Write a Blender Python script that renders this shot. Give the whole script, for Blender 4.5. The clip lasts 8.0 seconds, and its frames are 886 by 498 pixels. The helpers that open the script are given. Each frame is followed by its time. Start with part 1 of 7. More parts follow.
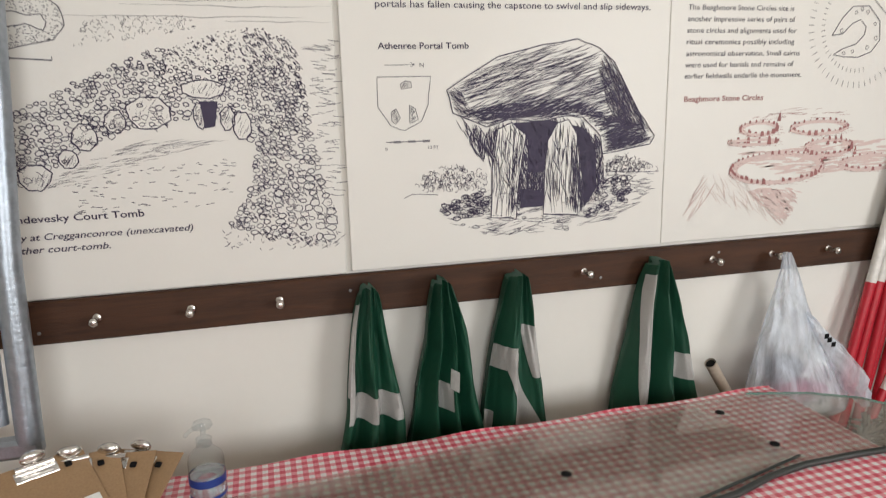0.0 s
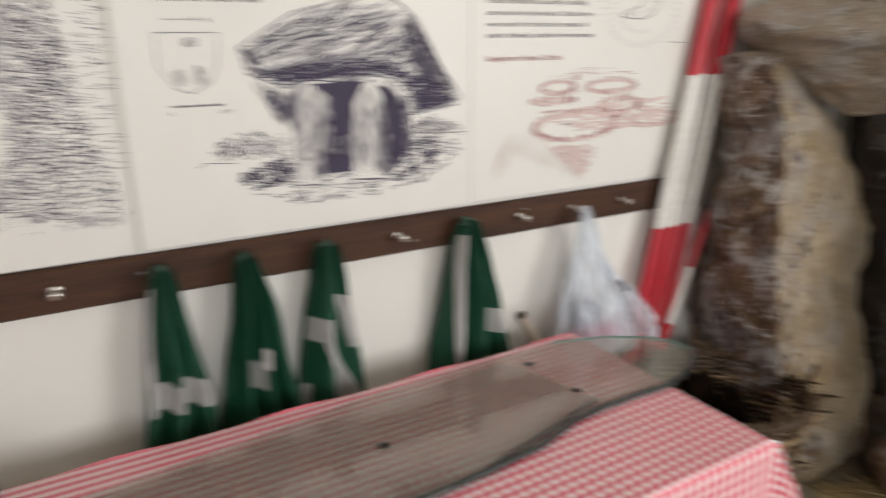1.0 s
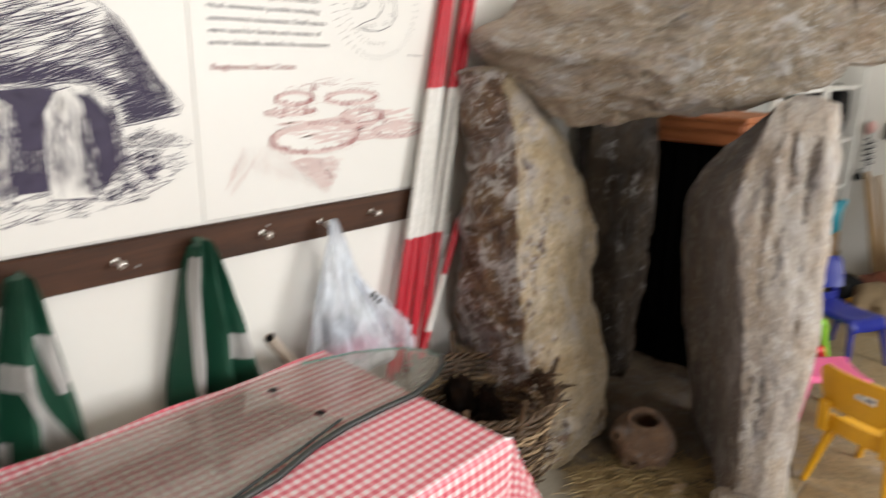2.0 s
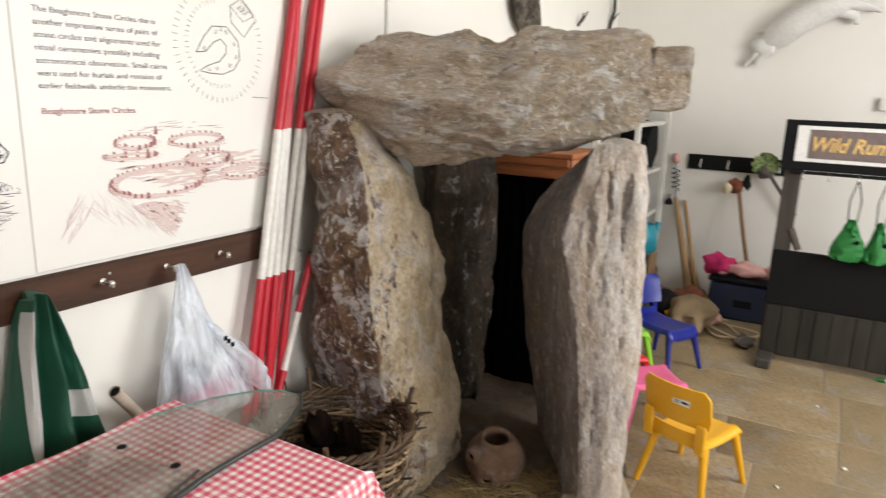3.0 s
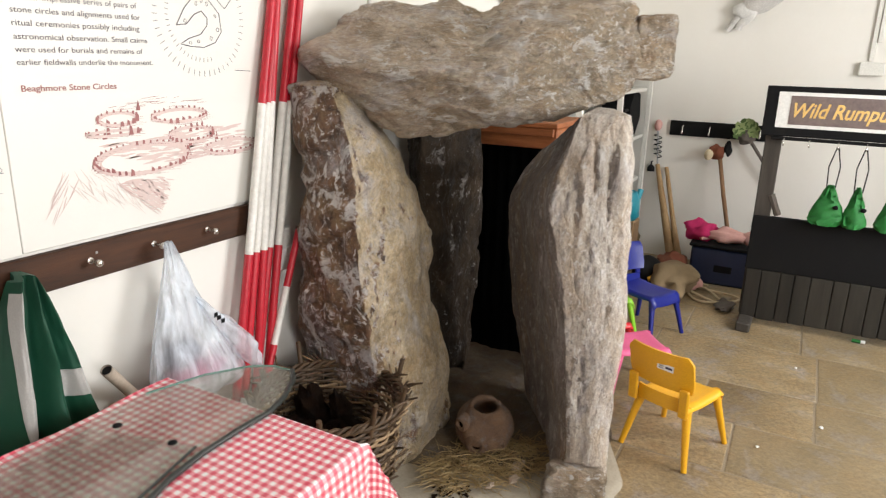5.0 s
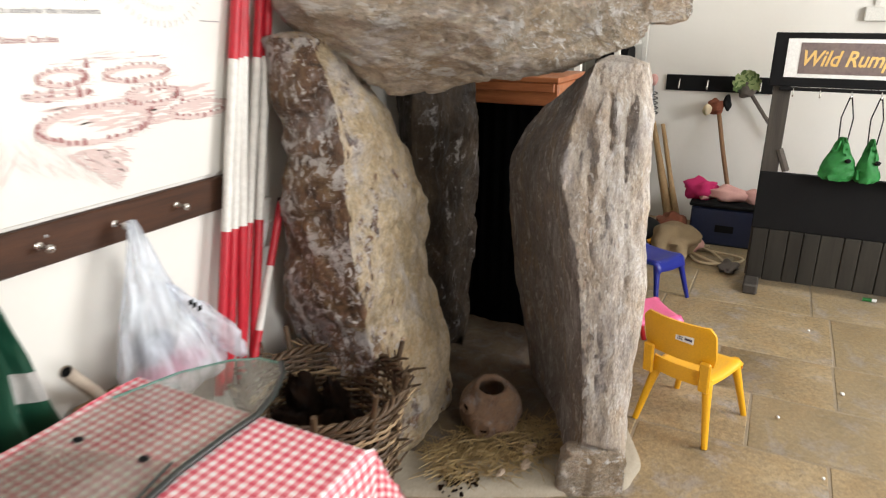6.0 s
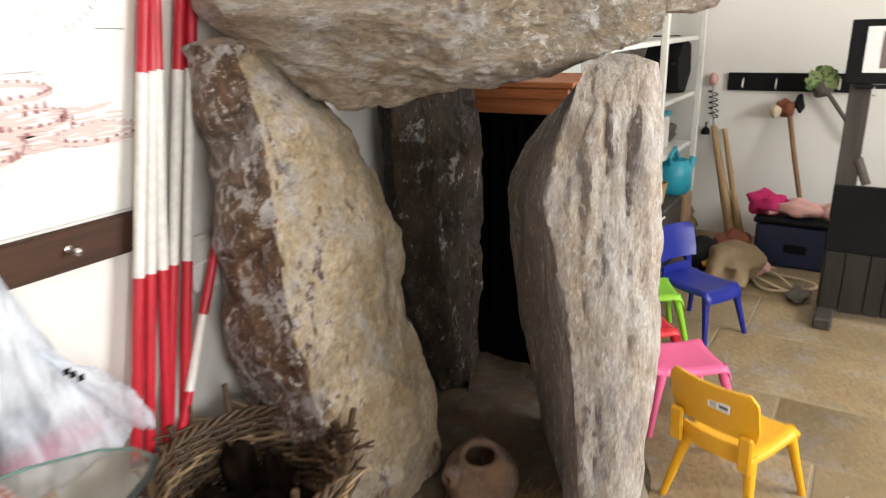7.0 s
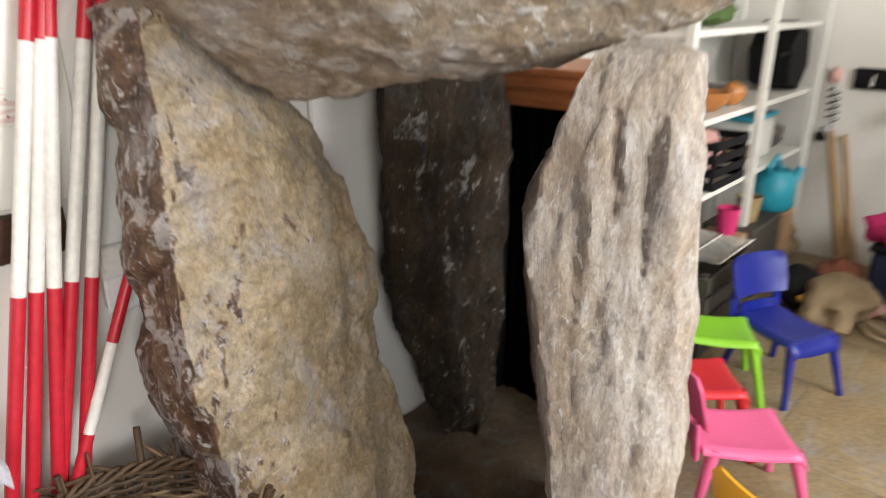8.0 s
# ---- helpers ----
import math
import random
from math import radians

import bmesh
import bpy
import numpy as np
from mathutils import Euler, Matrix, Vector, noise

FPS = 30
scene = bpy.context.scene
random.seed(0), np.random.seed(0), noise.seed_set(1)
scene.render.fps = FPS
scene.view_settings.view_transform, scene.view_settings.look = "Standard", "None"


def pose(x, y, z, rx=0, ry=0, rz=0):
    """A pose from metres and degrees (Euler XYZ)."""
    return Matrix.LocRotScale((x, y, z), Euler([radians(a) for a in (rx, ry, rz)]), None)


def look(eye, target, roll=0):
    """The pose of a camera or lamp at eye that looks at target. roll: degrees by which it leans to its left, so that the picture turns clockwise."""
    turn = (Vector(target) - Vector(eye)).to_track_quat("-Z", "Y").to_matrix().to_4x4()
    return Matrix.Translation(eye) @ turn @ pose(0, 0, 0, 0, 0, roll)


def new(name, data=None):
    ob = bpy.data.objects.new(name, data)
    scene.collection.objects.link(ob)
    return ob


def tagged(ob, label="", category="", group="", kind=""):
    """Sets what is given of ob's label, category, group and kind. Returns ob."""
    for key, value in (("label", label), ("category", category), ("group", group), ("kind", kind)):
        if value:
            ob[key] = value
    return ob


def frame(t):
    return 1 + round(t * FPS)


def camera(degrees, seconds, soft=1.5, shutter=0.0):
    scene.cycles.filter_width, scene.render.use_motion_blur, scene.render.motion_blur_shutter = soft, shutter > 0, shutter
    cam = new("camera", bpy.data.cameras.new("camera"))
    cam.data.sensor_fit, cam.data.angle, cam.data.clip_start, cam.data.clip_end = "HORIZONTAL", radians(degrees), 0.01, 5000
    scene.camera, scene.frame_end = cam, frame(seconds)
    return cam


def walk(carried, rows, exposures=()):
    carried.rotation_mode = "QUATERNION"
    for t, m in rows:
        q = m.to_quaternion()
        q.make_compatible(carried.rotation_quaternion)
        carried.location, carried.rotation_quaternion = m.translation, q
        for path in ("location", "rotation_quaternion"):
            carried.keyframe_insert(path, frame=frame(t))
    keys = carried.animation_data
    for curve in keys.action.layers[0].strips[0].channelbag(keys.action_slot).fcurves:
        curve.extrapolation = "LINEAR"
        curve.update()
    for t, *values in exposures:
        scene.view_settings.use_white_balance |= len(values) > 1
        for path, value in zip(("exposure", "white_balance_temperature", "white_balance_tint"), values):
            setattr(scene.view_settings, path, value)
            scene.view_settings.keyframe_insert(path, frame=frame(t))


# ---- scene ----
cam = camera(66.6, 8.0, soft=1.15, shutter=0.9)
PATH = [
    (0, (0.38, -1.574, 1.472), (0.884, 0.314, 1.046), -1.4),
    (0.5, (0.395, -1.543, 1.492), (0.967, 0.305, 0.985), -1.6),
    (1, (0.451, -1.532, 1.51), (1.396, 0.129, 0.921), -0.6),
    (1.5, (0.572, -1.615, 1.501), (1.788, -0.134, 0.929), 0.5),
    (2, (0.603, -1.572, 1.496), (2.019, -0.27, 0.949), 1.0),
    (2.2, (0.593, -1.559, 1.503), (2.104, -0.341, 1.021), 1.5),
    (3.3, (0.516, -1.635, 1.557), (2.233, -0.719, 1.094), 1.4),
    (3.5, (0.494, -1.648, 1.56), (2.222, -0.741, 1.122), 0.8),
    (4, (0.495, -1.659, 1.561), (2.204, -0.719, 1.12), 0.5),
    (4.5, (0.503, -1.648, 1.557), (2.198, -0.705, 1.069), 0.9),
    (4.7, (0.516, -1.641, 1.566), (2.208, -0.717, 1.037), 1.4),
    (5.8, (0.645, -1.437, 1.525), (2.357, -0.589, 0.933), 0.8),
    (6, (0.709, -1.436, 1.51), (2.404, -0.594, 0.862), 0.2),
    (6.5, (0.986, -1.493, 1.499), (2.689, -0.612, 0.93), 1.3),
    (7, (1.224, -1.511, 1.486), (2.813, -0.474, 0.852), -1.9),
    (7.5, (1.496, -1.47, 1.481), (3.057, -0.371, 0.884), 0.3),
    (8, (1.777, -1.477, 1.458), (3.176, -0.221, 0.775), -0.3),
]
walk(cam, [(t, look(eye, target, roll)) for t, eye, target, roll in PATH],
     [(0, -0.68), (0.5, -0.68), (1, -0.68), (1.5, -0.42), (2, -0.32), (3.5, -0.2), (4.5, -0.16), (6, -0.02), (7, 0.06), (8, 0.14)])

# ---- light ----
world = bpy.data.worlds.new("daylight")
scene.world = world
world.use_nodes = True
sky = world.node_tree.nodes.new("ShaderNodeTexSky")
sky.sky_type, sky.sun_disc = "NISHITA", False
sky.sun_elevation, sky.sun_rotation = radians(38), radians(200)
world.node_tree.links.new(sky.outputs[0], world.node_tree.nodes["Background"].inputs[0])
world.node_tree.nodes["Background"].inputs[1].default_value = 0.12


def window_lamp(x, y, z, w, h, power, turn, colour):
    data = bpy.data.lights.new("window_light", "AREA")
    data.shape, data.size, data.size_y, data.energy, data.color = "RECTANGLE", w, h, power, colour
    lamp = new("window_light", data)
    lamp.matrix_world = pose(x, y, z, 90, 0, turn)
    return lamp


window_lamp(3.55, -4.16, 1.75, 1.9, 1.35, 156, 0, (0.985, 0.98, 0.975))
window_lamp(0.2, -4.16, 1.75, 1.5, 1.35, 82, 0, (0.985, 0.98, 0.975))


# ---- materials ----
def rgba(c):
    return (c[0], c[1], c[2], 1)


class Nodes:
    def __init__(self, name):
        self.m = bpy.data.materials.new(name)
        self.m.use_nodes = True
        self.t = self.m.node_tree
        self.b = self.t.nodes["Principled BSDF"]
        self.c = self.t.nodes.new("ShaderNodeTexCoord").outputs["Object"]

    def node(self, kind, **values):
        n = self.t.nodes.new(kind)
        for k, v in values.items():
            n.inputs[k.replace("_", " ")].default_value = v
        return n

    def link(self, a, b):
        self.t.links.new(a, b)

    def mapped(self, scale=(1, 1, 1), rot=(0, 0, 0)):
        n = self.t.nodes.new("ShaderNodeMapping")
        n.inputs["Scale"].default_value, n.inputs["Rotation"].default_value = scale, rot
        self.link(self.c, n.inputs[0])
        return n.outputs[0]

    def noise(self, scale, detail=6, rough=0.6, vector=None, distort=0.0):
        n = self.node("ShaderNodeTexNoise", Scale=scale, Detail=detail, Roughness=rough, Distortion=distort)
        self.link(vector if vector is not None else self.c, n.inputs["Vector"])
        return n.outputs[0]

    def ramp(self, fac, stops):
        n = self.t.nodes.new("ShaderNodeValToRGB")
        e = n.color_ramp.elements
        while len(e) < len(stops):
            e.new(0.5)
        for k, (p, c) in zip(e, stops):
            k.position, k.color = p, rgba(c) if hasattr(c, "__len__") else (c, c, c, 1)
        self.link(fac, n.inputs[0])
        return n.outputs[0]

    def mix(self, fac, a, b, how="MIX"):
        n = self.t.nodes.new("ShaderNodeMix")
        n.data_type, n.blend_type = "RGBA", how
        for k, v in ((0, fac), (6, a), (7, b)):
            if isinstance(v, (int, float)):
                n.inputs[k].default_value = v
            elif isinstance(v, tuple):
                n.inputs[k].default_value = rgba(v)
            else:
                self.link(v, n.inputs[k])
        return n.outputs[2]

    def math(self, how, a, b=0.0):
        n = self.t.nodes.new("ShaderNodeMath")
        n.operation = how
        for k, v in ((0, a), (1, b)):
            if isinstance(v, (int, float)):
                n.inputs[k].default_value = v
            else:
                self.link(v, n.inputs[k])
        return n.outputs[0]

    def bump(self, height, strength, distance=0.01, onto=None):
        n = self.node("ShaderNodeBump", Strength=strength, Distance=distance)
        self.link(height, n.inputs["Height"])
        if onto is not None:
            self.link(onto, n.inputs["Normal"])
        self.link(n.outputs[0], self.b.inputs["Normal"])
        return n.outputs[0]

    def set(self, **values):
        for k, v in values.items():
            s = self.b.inputs[k.replace("_", " ")]
            if hasattr(v, "is_linked"):
                self.link(v, s)
            else:
                s.default_value = rgba(v) if isinstance(v, tuple) and len(v) == 3 else v
        return self.m


def plain(name, a, b=None, rough=0.6, metal=0.0, scale=9.0, fine=90.0, bump=0.15, stretch=(1, 1, 1), random_tint=0.0, speckle=0.35, **more):
    """Two tones blended by a broad and a fine noise, with a light relief."""
    n = Nodes(name)
    b = b or tuple(k * 0.72 for k in a)
    v = n.mapped(stretch)
    big = n.ramp(n.noise(scale, 5, 0.6, v), [(0.3, 0.0), (0.72, 1.0)])
    small = n.noise(fine, 4, 0.6, v)
    col = n.mix(big, a, b)
    col = n.mix(speckle, col, n.ramp(small, [(0.25, tuple(k * 0.65 for k in b)), (0.75, tuple(min(1, k * 1.15) for k in a))]))
    if random_tint:
        info = n.t.nodes.new("ShaderNodeObjectInfo").outputs["Random"]
        col = n.mix(n.math("MULTIPLY", info, random_tint), col, tuple(k * 0.45 for k in b))
    r = n.math("ADD", n.math("MULTIPLY", small, 0.25), rough - 0.12)
    if bump:
        n.bump(small, bump, 0.004)
    return n.set(Base_Color=col, Roughness=r, Metallic=metal, **more)


def rock(name, tones, grain=(1, 1, 1), scale=5.0, white=0.6, stain_or_shade=None, stain_or_shade_axis=None, relief=0.9, speck=0.62, gloss=0.5, random_tint=0.0, spec=0.5, flank_lime=False):
    """Weathered stone: broad tones, stretched grain, dark pores, crisp lime flecks, optional brown flank or painted-in
    shade on one face.
    """
    n = Nodes(name)
    v = n.mapped(grain)
    broad = n.noise(scale, 8, 0.62, v, 0.5)
    mid = n.noise(scale * 5, 9, 0.72, v, 0.4)
    fine = n.noise(scale * 18, 7, 0.75, v, 0.3)
    grit = n.noise(scale * 60, 4, 0.7, v)
    col = n.ramp(broad, [(0.30, tones[0]), (0.44, tones[1]), (0.58, tones[2]), (0.74, tones[3])])
    col = n.mix(0.5, col, n.ramp(mid, [(0.34, tones[0]), (0.5, tones[1]), (0.66, tones[3])]), "OVERLAY")
    if stain_or_shade:
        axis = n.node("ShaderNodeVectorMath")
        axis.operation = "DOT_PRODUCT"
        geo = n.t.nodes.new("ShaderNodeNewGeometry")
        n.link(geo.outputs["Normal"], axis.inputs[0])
        axis.inputs[1].default_value = stain_or_shade_axis
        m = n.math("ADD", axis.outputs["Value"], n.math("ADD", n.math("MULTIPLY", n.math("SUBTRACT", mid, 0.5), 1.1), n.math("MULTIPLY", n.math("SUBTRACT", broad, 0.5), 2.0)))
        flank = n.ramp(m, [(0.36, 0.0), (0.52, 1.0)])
        col = n.mix(flank, col, n.ramp(mid, [(0.36, stain_or_shade[0]), (0.62, stain_or_shade[1])]))
    hue = n.noise(scale * 1.7, 7, 0.68, n.mapped(tuple(g * 0.9 for g in grain), (0.9, 0.2, 0.4)), 0.5)
    col = n.mix(n.ramp(hue, [(0.50, 0.0), (0.64, 0.5)]), col, tuple(min(1, k * f) for k, f in zip(tones[1], (0.92, 0.72, 0.48))))
    col = n.mix(n.ramp(hue, [(0.34, 0.6), (0.46, 0.0)]), col, tuple(sum(tones[2]) / 3 * f for f in (1.02, 0.97, 1.0)))
    col = n.mix(0.5, col, n.ramp(fine, [(0.34, 0.16), (0.5, 0.5), (0.66, 0.82)]), "OVERLAY")
    col = n.mix(0.22, col, n.ramp(grit, [(0.34, 0.2), (0.66, 0.8)]), "OVERLAY")
    pores = n.ramp(n.noise(scale * 9, 8, 0.8, n.mapped(tuple(g * 0.9 for g in grain), (0.2, 0.4, 0.9)), 0.8), [(0.335, 1.0), (0.385, 0.0)])
    col = n.mix(n.math("MULTIPLY", pores, 0.75), col, tuple(k * 0.22 for k in tones[0]))
    patch = n.ramp(n.noise(scale * 2.6, 12, 0.8, n.mapped(tuple(g * 0.8 for g in grain), (0.3, 0.5, 0.2)), 0.5), [(speck, 0.0), (speck + 0.035, 1.0)])
    dots = n.ramp(n.noise(scale * 9, 8, 0.72, n.mapped(tuple(g * 0.8 for g in grain), (0.1, 0.7, 0.5)), 0.9), [(speck + 0.035, 0.0), (speck + 0.06, 1.0)])
    fleck = n.math("MAXIMUM", n.math("MULTIPLY", patch, 0.85), dots)
    if flank_lime:
        fleck = n.math("MULTIPLY", fleck, n.math("ADD", n.math("MULTIPLY", flank, 0.7), 0.3))
    col = n.mix(n.math("MULTIPLY", fleck, white), col, (0.72, 0.695, 0.675))
    if random_tint:
        info = n.t.nodes.new("ShaderNodeObjectInfo").outputs["Random"]
        col = n.mix(n.math("MULTIPLY", info, random_tint), col, tuple(k * 0.8 for k in tones[0]))
    chip = n.node("ShaderNodeTexVoronoi", Scale=scale * 6)
    chip.distance = "MANHATTAN"
    warp = n.mix(0.12, n.mapped(tuple(g * 0.9 for g in grain), (0.4, 0.1, 0.7)), n.node("ShaderNodeTexNoise", Scale=scale * 2).outputs[1])
    n.link(warp, chip.inputs["Vector"])
    b1 = n.bump(mid, relief * 0.8, 0.03)
    b2 = n.bump(fine, relief * 0.9, 0.010, b1)
    b3 = n.bump(chip.outputs["Distance"], relief * 0.35, 0.012, b2)
    b4 = n.bump(grit, relief * 0.5, 0.003, b3)
    n.bump(pores, -relief * 0.4, 0.008, b4)
    return n.set(Base_Color=col, Roughness=n.ramp(mid, [(0.3, gloss), (0.7, gloss + 0.3)]), Specular_IOR_Level=spec)


def wood(name, a, b, rough=0.5, ring=14.0, stretch=(1, 12, 12), tint=0.0):
    n = Nodes(name)
    v = n.mapped(stretch)
    g = n.noise(ring * 0.3, 6, 0.6, v, 0.6)
    f = n.noise(ring * 2.5, 5, 0.6, v)
    col = n.mix(n.ramp(g, [(0.32, 0.0), (0.66, 1.0)]), a, b)
    col = n.mix(0.3, col, n.ramp(f, [(0.3, tuple(k * 0.5 for k in b)), (0.7, a)]))
    if tint:
        info = n.t.nodes.new("ShaderNodeObjectInfo").outputs["Random"]
        col = n.mix(n.math("MULTIPLY", info, tint), col, tuple(k * 0.4 for k in b))
    n.bump(f, 0.25, 0.003)
    return n.set(Base_Color=col, Roughness=n.ramp(f, [(0.3, rough - 0.1), (0.7, rough + 0.15)]), Specular_IOR_Level=0.3)


def gingham():
    n = Nodes("gingham_oilcloth")
    uv = n.t.nodes.new("ShaderNodeTexCoord").outputs["UV"]
    sep = n.t.nodes.new("ShaderNodeSeparateXYZ")
    n.link(uv, sep.inputs[0])
    sx = n.math("GREATER_THAN", n.math("FRACT", n.math("MULTIPLY", sep.outputs[0], 42.0)), 0.5)
    sy = n.math("GREATER_THAN", n.math("FRACT", n.math("MULTIPLY", sep.outputs[1], 42.0)), 0.5)
    k = n.math("MULTIPLY", n.math("ADD", sx, sy), 0.5)
    col = n.ramp(k, [(0.0, (0.86, 0.81, 0.81)), (0.5, (0.78, 0.30, 0.34)), (1.0, (0.64, 0.06, 0.11))])
    dirt = n.noise(7, 5, 0.6)
    col = n.mix(n.ramp(dirt, [(0.45, 0.0), (0.8, 0.22)]), col, (0.5, 0.42, 0.38))
    n.bump(n.noise(300, 3, 0.6), 0.12, 0.002)
    return n.set(Base_Color=col, Roughness=0.36)


def dusty_glass(name, tint, dust):
    """Thin pane: clear straight through, gloss that grows towards grazing, a film of dust."""
    n = Nodes(name)
    clear = n.node("ShaderNodeBsdfTransparent")
    clear.inputs["Color"].default_value = rgba(tint)
    shine = n.node("ShaderNodeBsdfGlossy", Roughness=0.06)
    edge = n.t.nodes.new("ShaderNodeLayerWeight")
    edge.inputs["Blend"].default_value = 0.5
    gloss = n.math("ADD", n.math("MULTIPLY", n.math("POWER", edge.outputs["Facing"], 4.5), 0.75), 0.03)
    d = n.node("ShaderNodeBsdfDiffuse")
    d.inputs["Color"].default_value = (0.60, 0.58, 0.53, 1)
    m1, m2 = n.t.nodes.new("ShaderNodeMixShader"), n.t.nodes.new("ShaderNodeMixShader")
    n.link(gloss, m1.inputs[0])
    n.link(clear.outputs[0], m1.inputs[1])
    n.link(shine.outputs[0], m1.inputs[2])
    n.link(n.ramp(n.noise(9, 6, 0.65), [(0.3, dust * 0.6), (0.75, dust * 1.4)]), m2.inputs[0])
    n.link(m1.outputs[0], m2.inputs[1])
    n.link(d.outputs[0], m2.inputs[2])
    n.link(m2.outputs[0], n.t.nodes["Material Output"].inputs[0])
    return n.m


def film_plastic():
    n = Nodes("thin_white_polythene")
    n.set(Base_Color=(0.82, 0.89, 0.98), Roughness=0.14)
    n.bump(n.noise(16, 6, 0.65, n.mapped((1, 1, 0.35)), 0.8), 0.36, 0.02)
    t = n.node("ShaderNodeBsdfTransparent")
    d = n.node("ShaderNodeBsdfTranslucent")
    d.inputs["Color"].default_value = (0.93, 0.95, 0.98, 1)
    m1, m2 = n.t.nodes.new("ShaderNodeMixShader"), n.t.nodes.new("ShaderNodeMixShader")
    m1.inputs[0].default_value = 0.4
    n.link(n.b.outputs[0], m1.inputs[1])
    n.link(d.outputs[0], m1.inputs[2])
    n.link(n.ramp(n.noise(9, 5, 0.6, n.mapped((2.6, 2.6, 0.45)), 0.4), [(0.36, 0.15), (0.64, 0.66)]), m2.inputs[0])
    n.link(m1.outputs[0], m2.inputs[1])
    n.link(t.outputs[0], m2.inputs[2])
    n.link(m2.outputs[0], n.t.nodes["Material Output"].inputs[0])
    return n.m


WALL = plain("cream_wall_paint", (0.80, 0.78, 0.735), (0.75, 0.725, 0.67), 0.62, scale=1.1, fine=40, bump=0.05, speckle=0.03)
CEIL = plain("white_ceiling_paint", (0.8, 0.79, 0.76), (0.75, 0.74, 0.7), 0.8, scale=1.2, fine=70, bump=0.2)
PANEL = plain("ivory_laminate", (0.775, 0.76, 0.72), (0.745, 0.725, 0.68), 0.42, scale=1.1, fine=160, bump=0.02, speckle=0.03)
INK = plain("violet_black_ink", (0.028, 0.02, 0.05), (0.05, 0.035, 0.085), 0.6, bump=0)
INK2 = plain("grey_print_ink", (0.13, 0.125, 0.14), (0.19, 0.18, 0.2), 0.6, bump=0)
RUST = plain("rust_red_wash", (0.27, 0.085, 0.085), (0.42, 0.2, 0.19), 0.6, bump=0)
RUSTPALE = plain("pale_rust_wash", (0.64, 0.48, 0.45), (0.72, 0.6, 0.565), 0.6, bump=0)
PAPERWHITE = plain("white_card", (0.82, 0.82, 0.8), (0.78, 0.78, 0.76), 0.5, bump=0.03)
RAIL = wood("dark_stained_pine", (0.088, 0.036, 0.017), (0.034, 0.015, 0.008), 0.55, 9, (1, 10, 10))
CHROME = plain("polished_steel", (0.82, 0.8, 0.77), (0.7, 0.68, 0.66), 0.2, 1.0, bump=0.03)
SATIN = plain("worn_nickel", (0.78, 0.75, 0.71), (0.6, 0.57, 0.53), 0.27, 1.0, bump=0.03)
GALV = plain("galvanised_steel", (0.47, 0.52, 0.58), (0.30, 0.34, 0.39), 0.38, 0.85, scale=14, fine=60, bump=0.3)
GREEN = plain("green_nylon", (0.0045, 0.078, 0.040), (0.0025, 0.036, 0.019), 0.58, scale=6, fine=420, bump=0.25)
REFLECT = plain("grey_reflective_tape", (0.46, 0.45, 0.43), (0.38, 0.37, 0.36), 0.45, scale=8, fine=300, bump=0.2)
POLY = film_plastic()
RED = plain("pole_red_paint", (0.56, 0.018, 0.035), (0.44, 0.015, 0.03), 0.35, scale=7, fine=60, bump=0.06)
WHITE = plain("pole_white_paint", (0.82, 0.8, 0.76), (0.72, 0.7, 0.65), 0.4, scale=7, fine=60, bump=0.06)
STEEL = plain("dull_steel", (0.35, 0.35, 0.35), (0.25, 0.25, 0.25), 0.45, 0.9)
CLOTH = gingham()
GLASS = dusty_glass("dusty_window_glass", (0.85, 0.86, 0.83), 0.13)
GLASS2 = dusty_glass("dusty_plate_glass", (0.91, 0.91, 0.89), 0.07)
CLEAR = dusty_glass("clear_plastic", (0.95, 0.97, 0.98), 0.03)
SEAL = plain("black_rubber", (0.02, 0.024, 0.022), (0.035, 0.04, 0.036), 0.4)
STONE_L = rock("tan_portal_stone", [(0.29, 0.235, 0.155), (0.43, 0.36, 0.255), (0.54, 0.465, 0.345), (0.66, 0.60, 0.50)], (1, 1, 0.8), 4.5, 0.85,
               ((0.05, 0.026, 0.014), (0.23, 0.125, 0.07)), (-0.98, 0.18, 0.0), 1.0, 0.525, 0.26, flank_lime=True)
# Inner face toned darker: shade put into the colour by surface direction.
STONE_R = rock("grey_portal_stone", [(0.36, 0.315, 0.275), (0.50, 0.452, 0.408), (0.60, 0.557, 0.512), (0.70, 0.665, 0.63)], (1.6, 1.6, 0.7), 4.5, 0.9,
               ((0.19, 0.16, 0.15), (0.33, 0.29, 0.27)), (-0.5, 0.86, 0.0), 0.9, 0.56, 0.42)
STONE_C = rock("grey_brown_capstone", [(0.25, 0.20, 0.15), (0.46, 0.395, 0.32), (0.62, 0.545, 0.465), (0.72, 0.67, 0.61)], (1.2, 0.8, 1.9), 4.0, 0.85,
               ((0.19, 0.145, 0.095), (0.43, 0.355, 0.265)), (0.3, -0.95, 0.0), 1.3, 0.545, 0.28)
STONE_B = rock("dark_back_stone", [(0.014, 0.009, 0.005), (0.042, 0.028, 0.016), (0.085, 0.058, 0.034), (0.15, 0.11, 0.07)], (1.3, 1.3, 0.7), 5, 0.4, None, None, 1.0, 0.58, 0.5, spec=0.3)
EARTH = rock("packed_earth", [(0.095, 0.068, 0.042), (0.15, 0.112, 0.072), (0.2, 0.155, 0.103), (0.26, 0.21, 0.15)], (1, 1, 1), 9, 0.1, None, None, 0.7, 0.7)
STRAW = plain("dry_straw", (0.46, 0.34, 0.155), (0.22, 0.14, 0.06), 0.6, scale=14, fine=120)
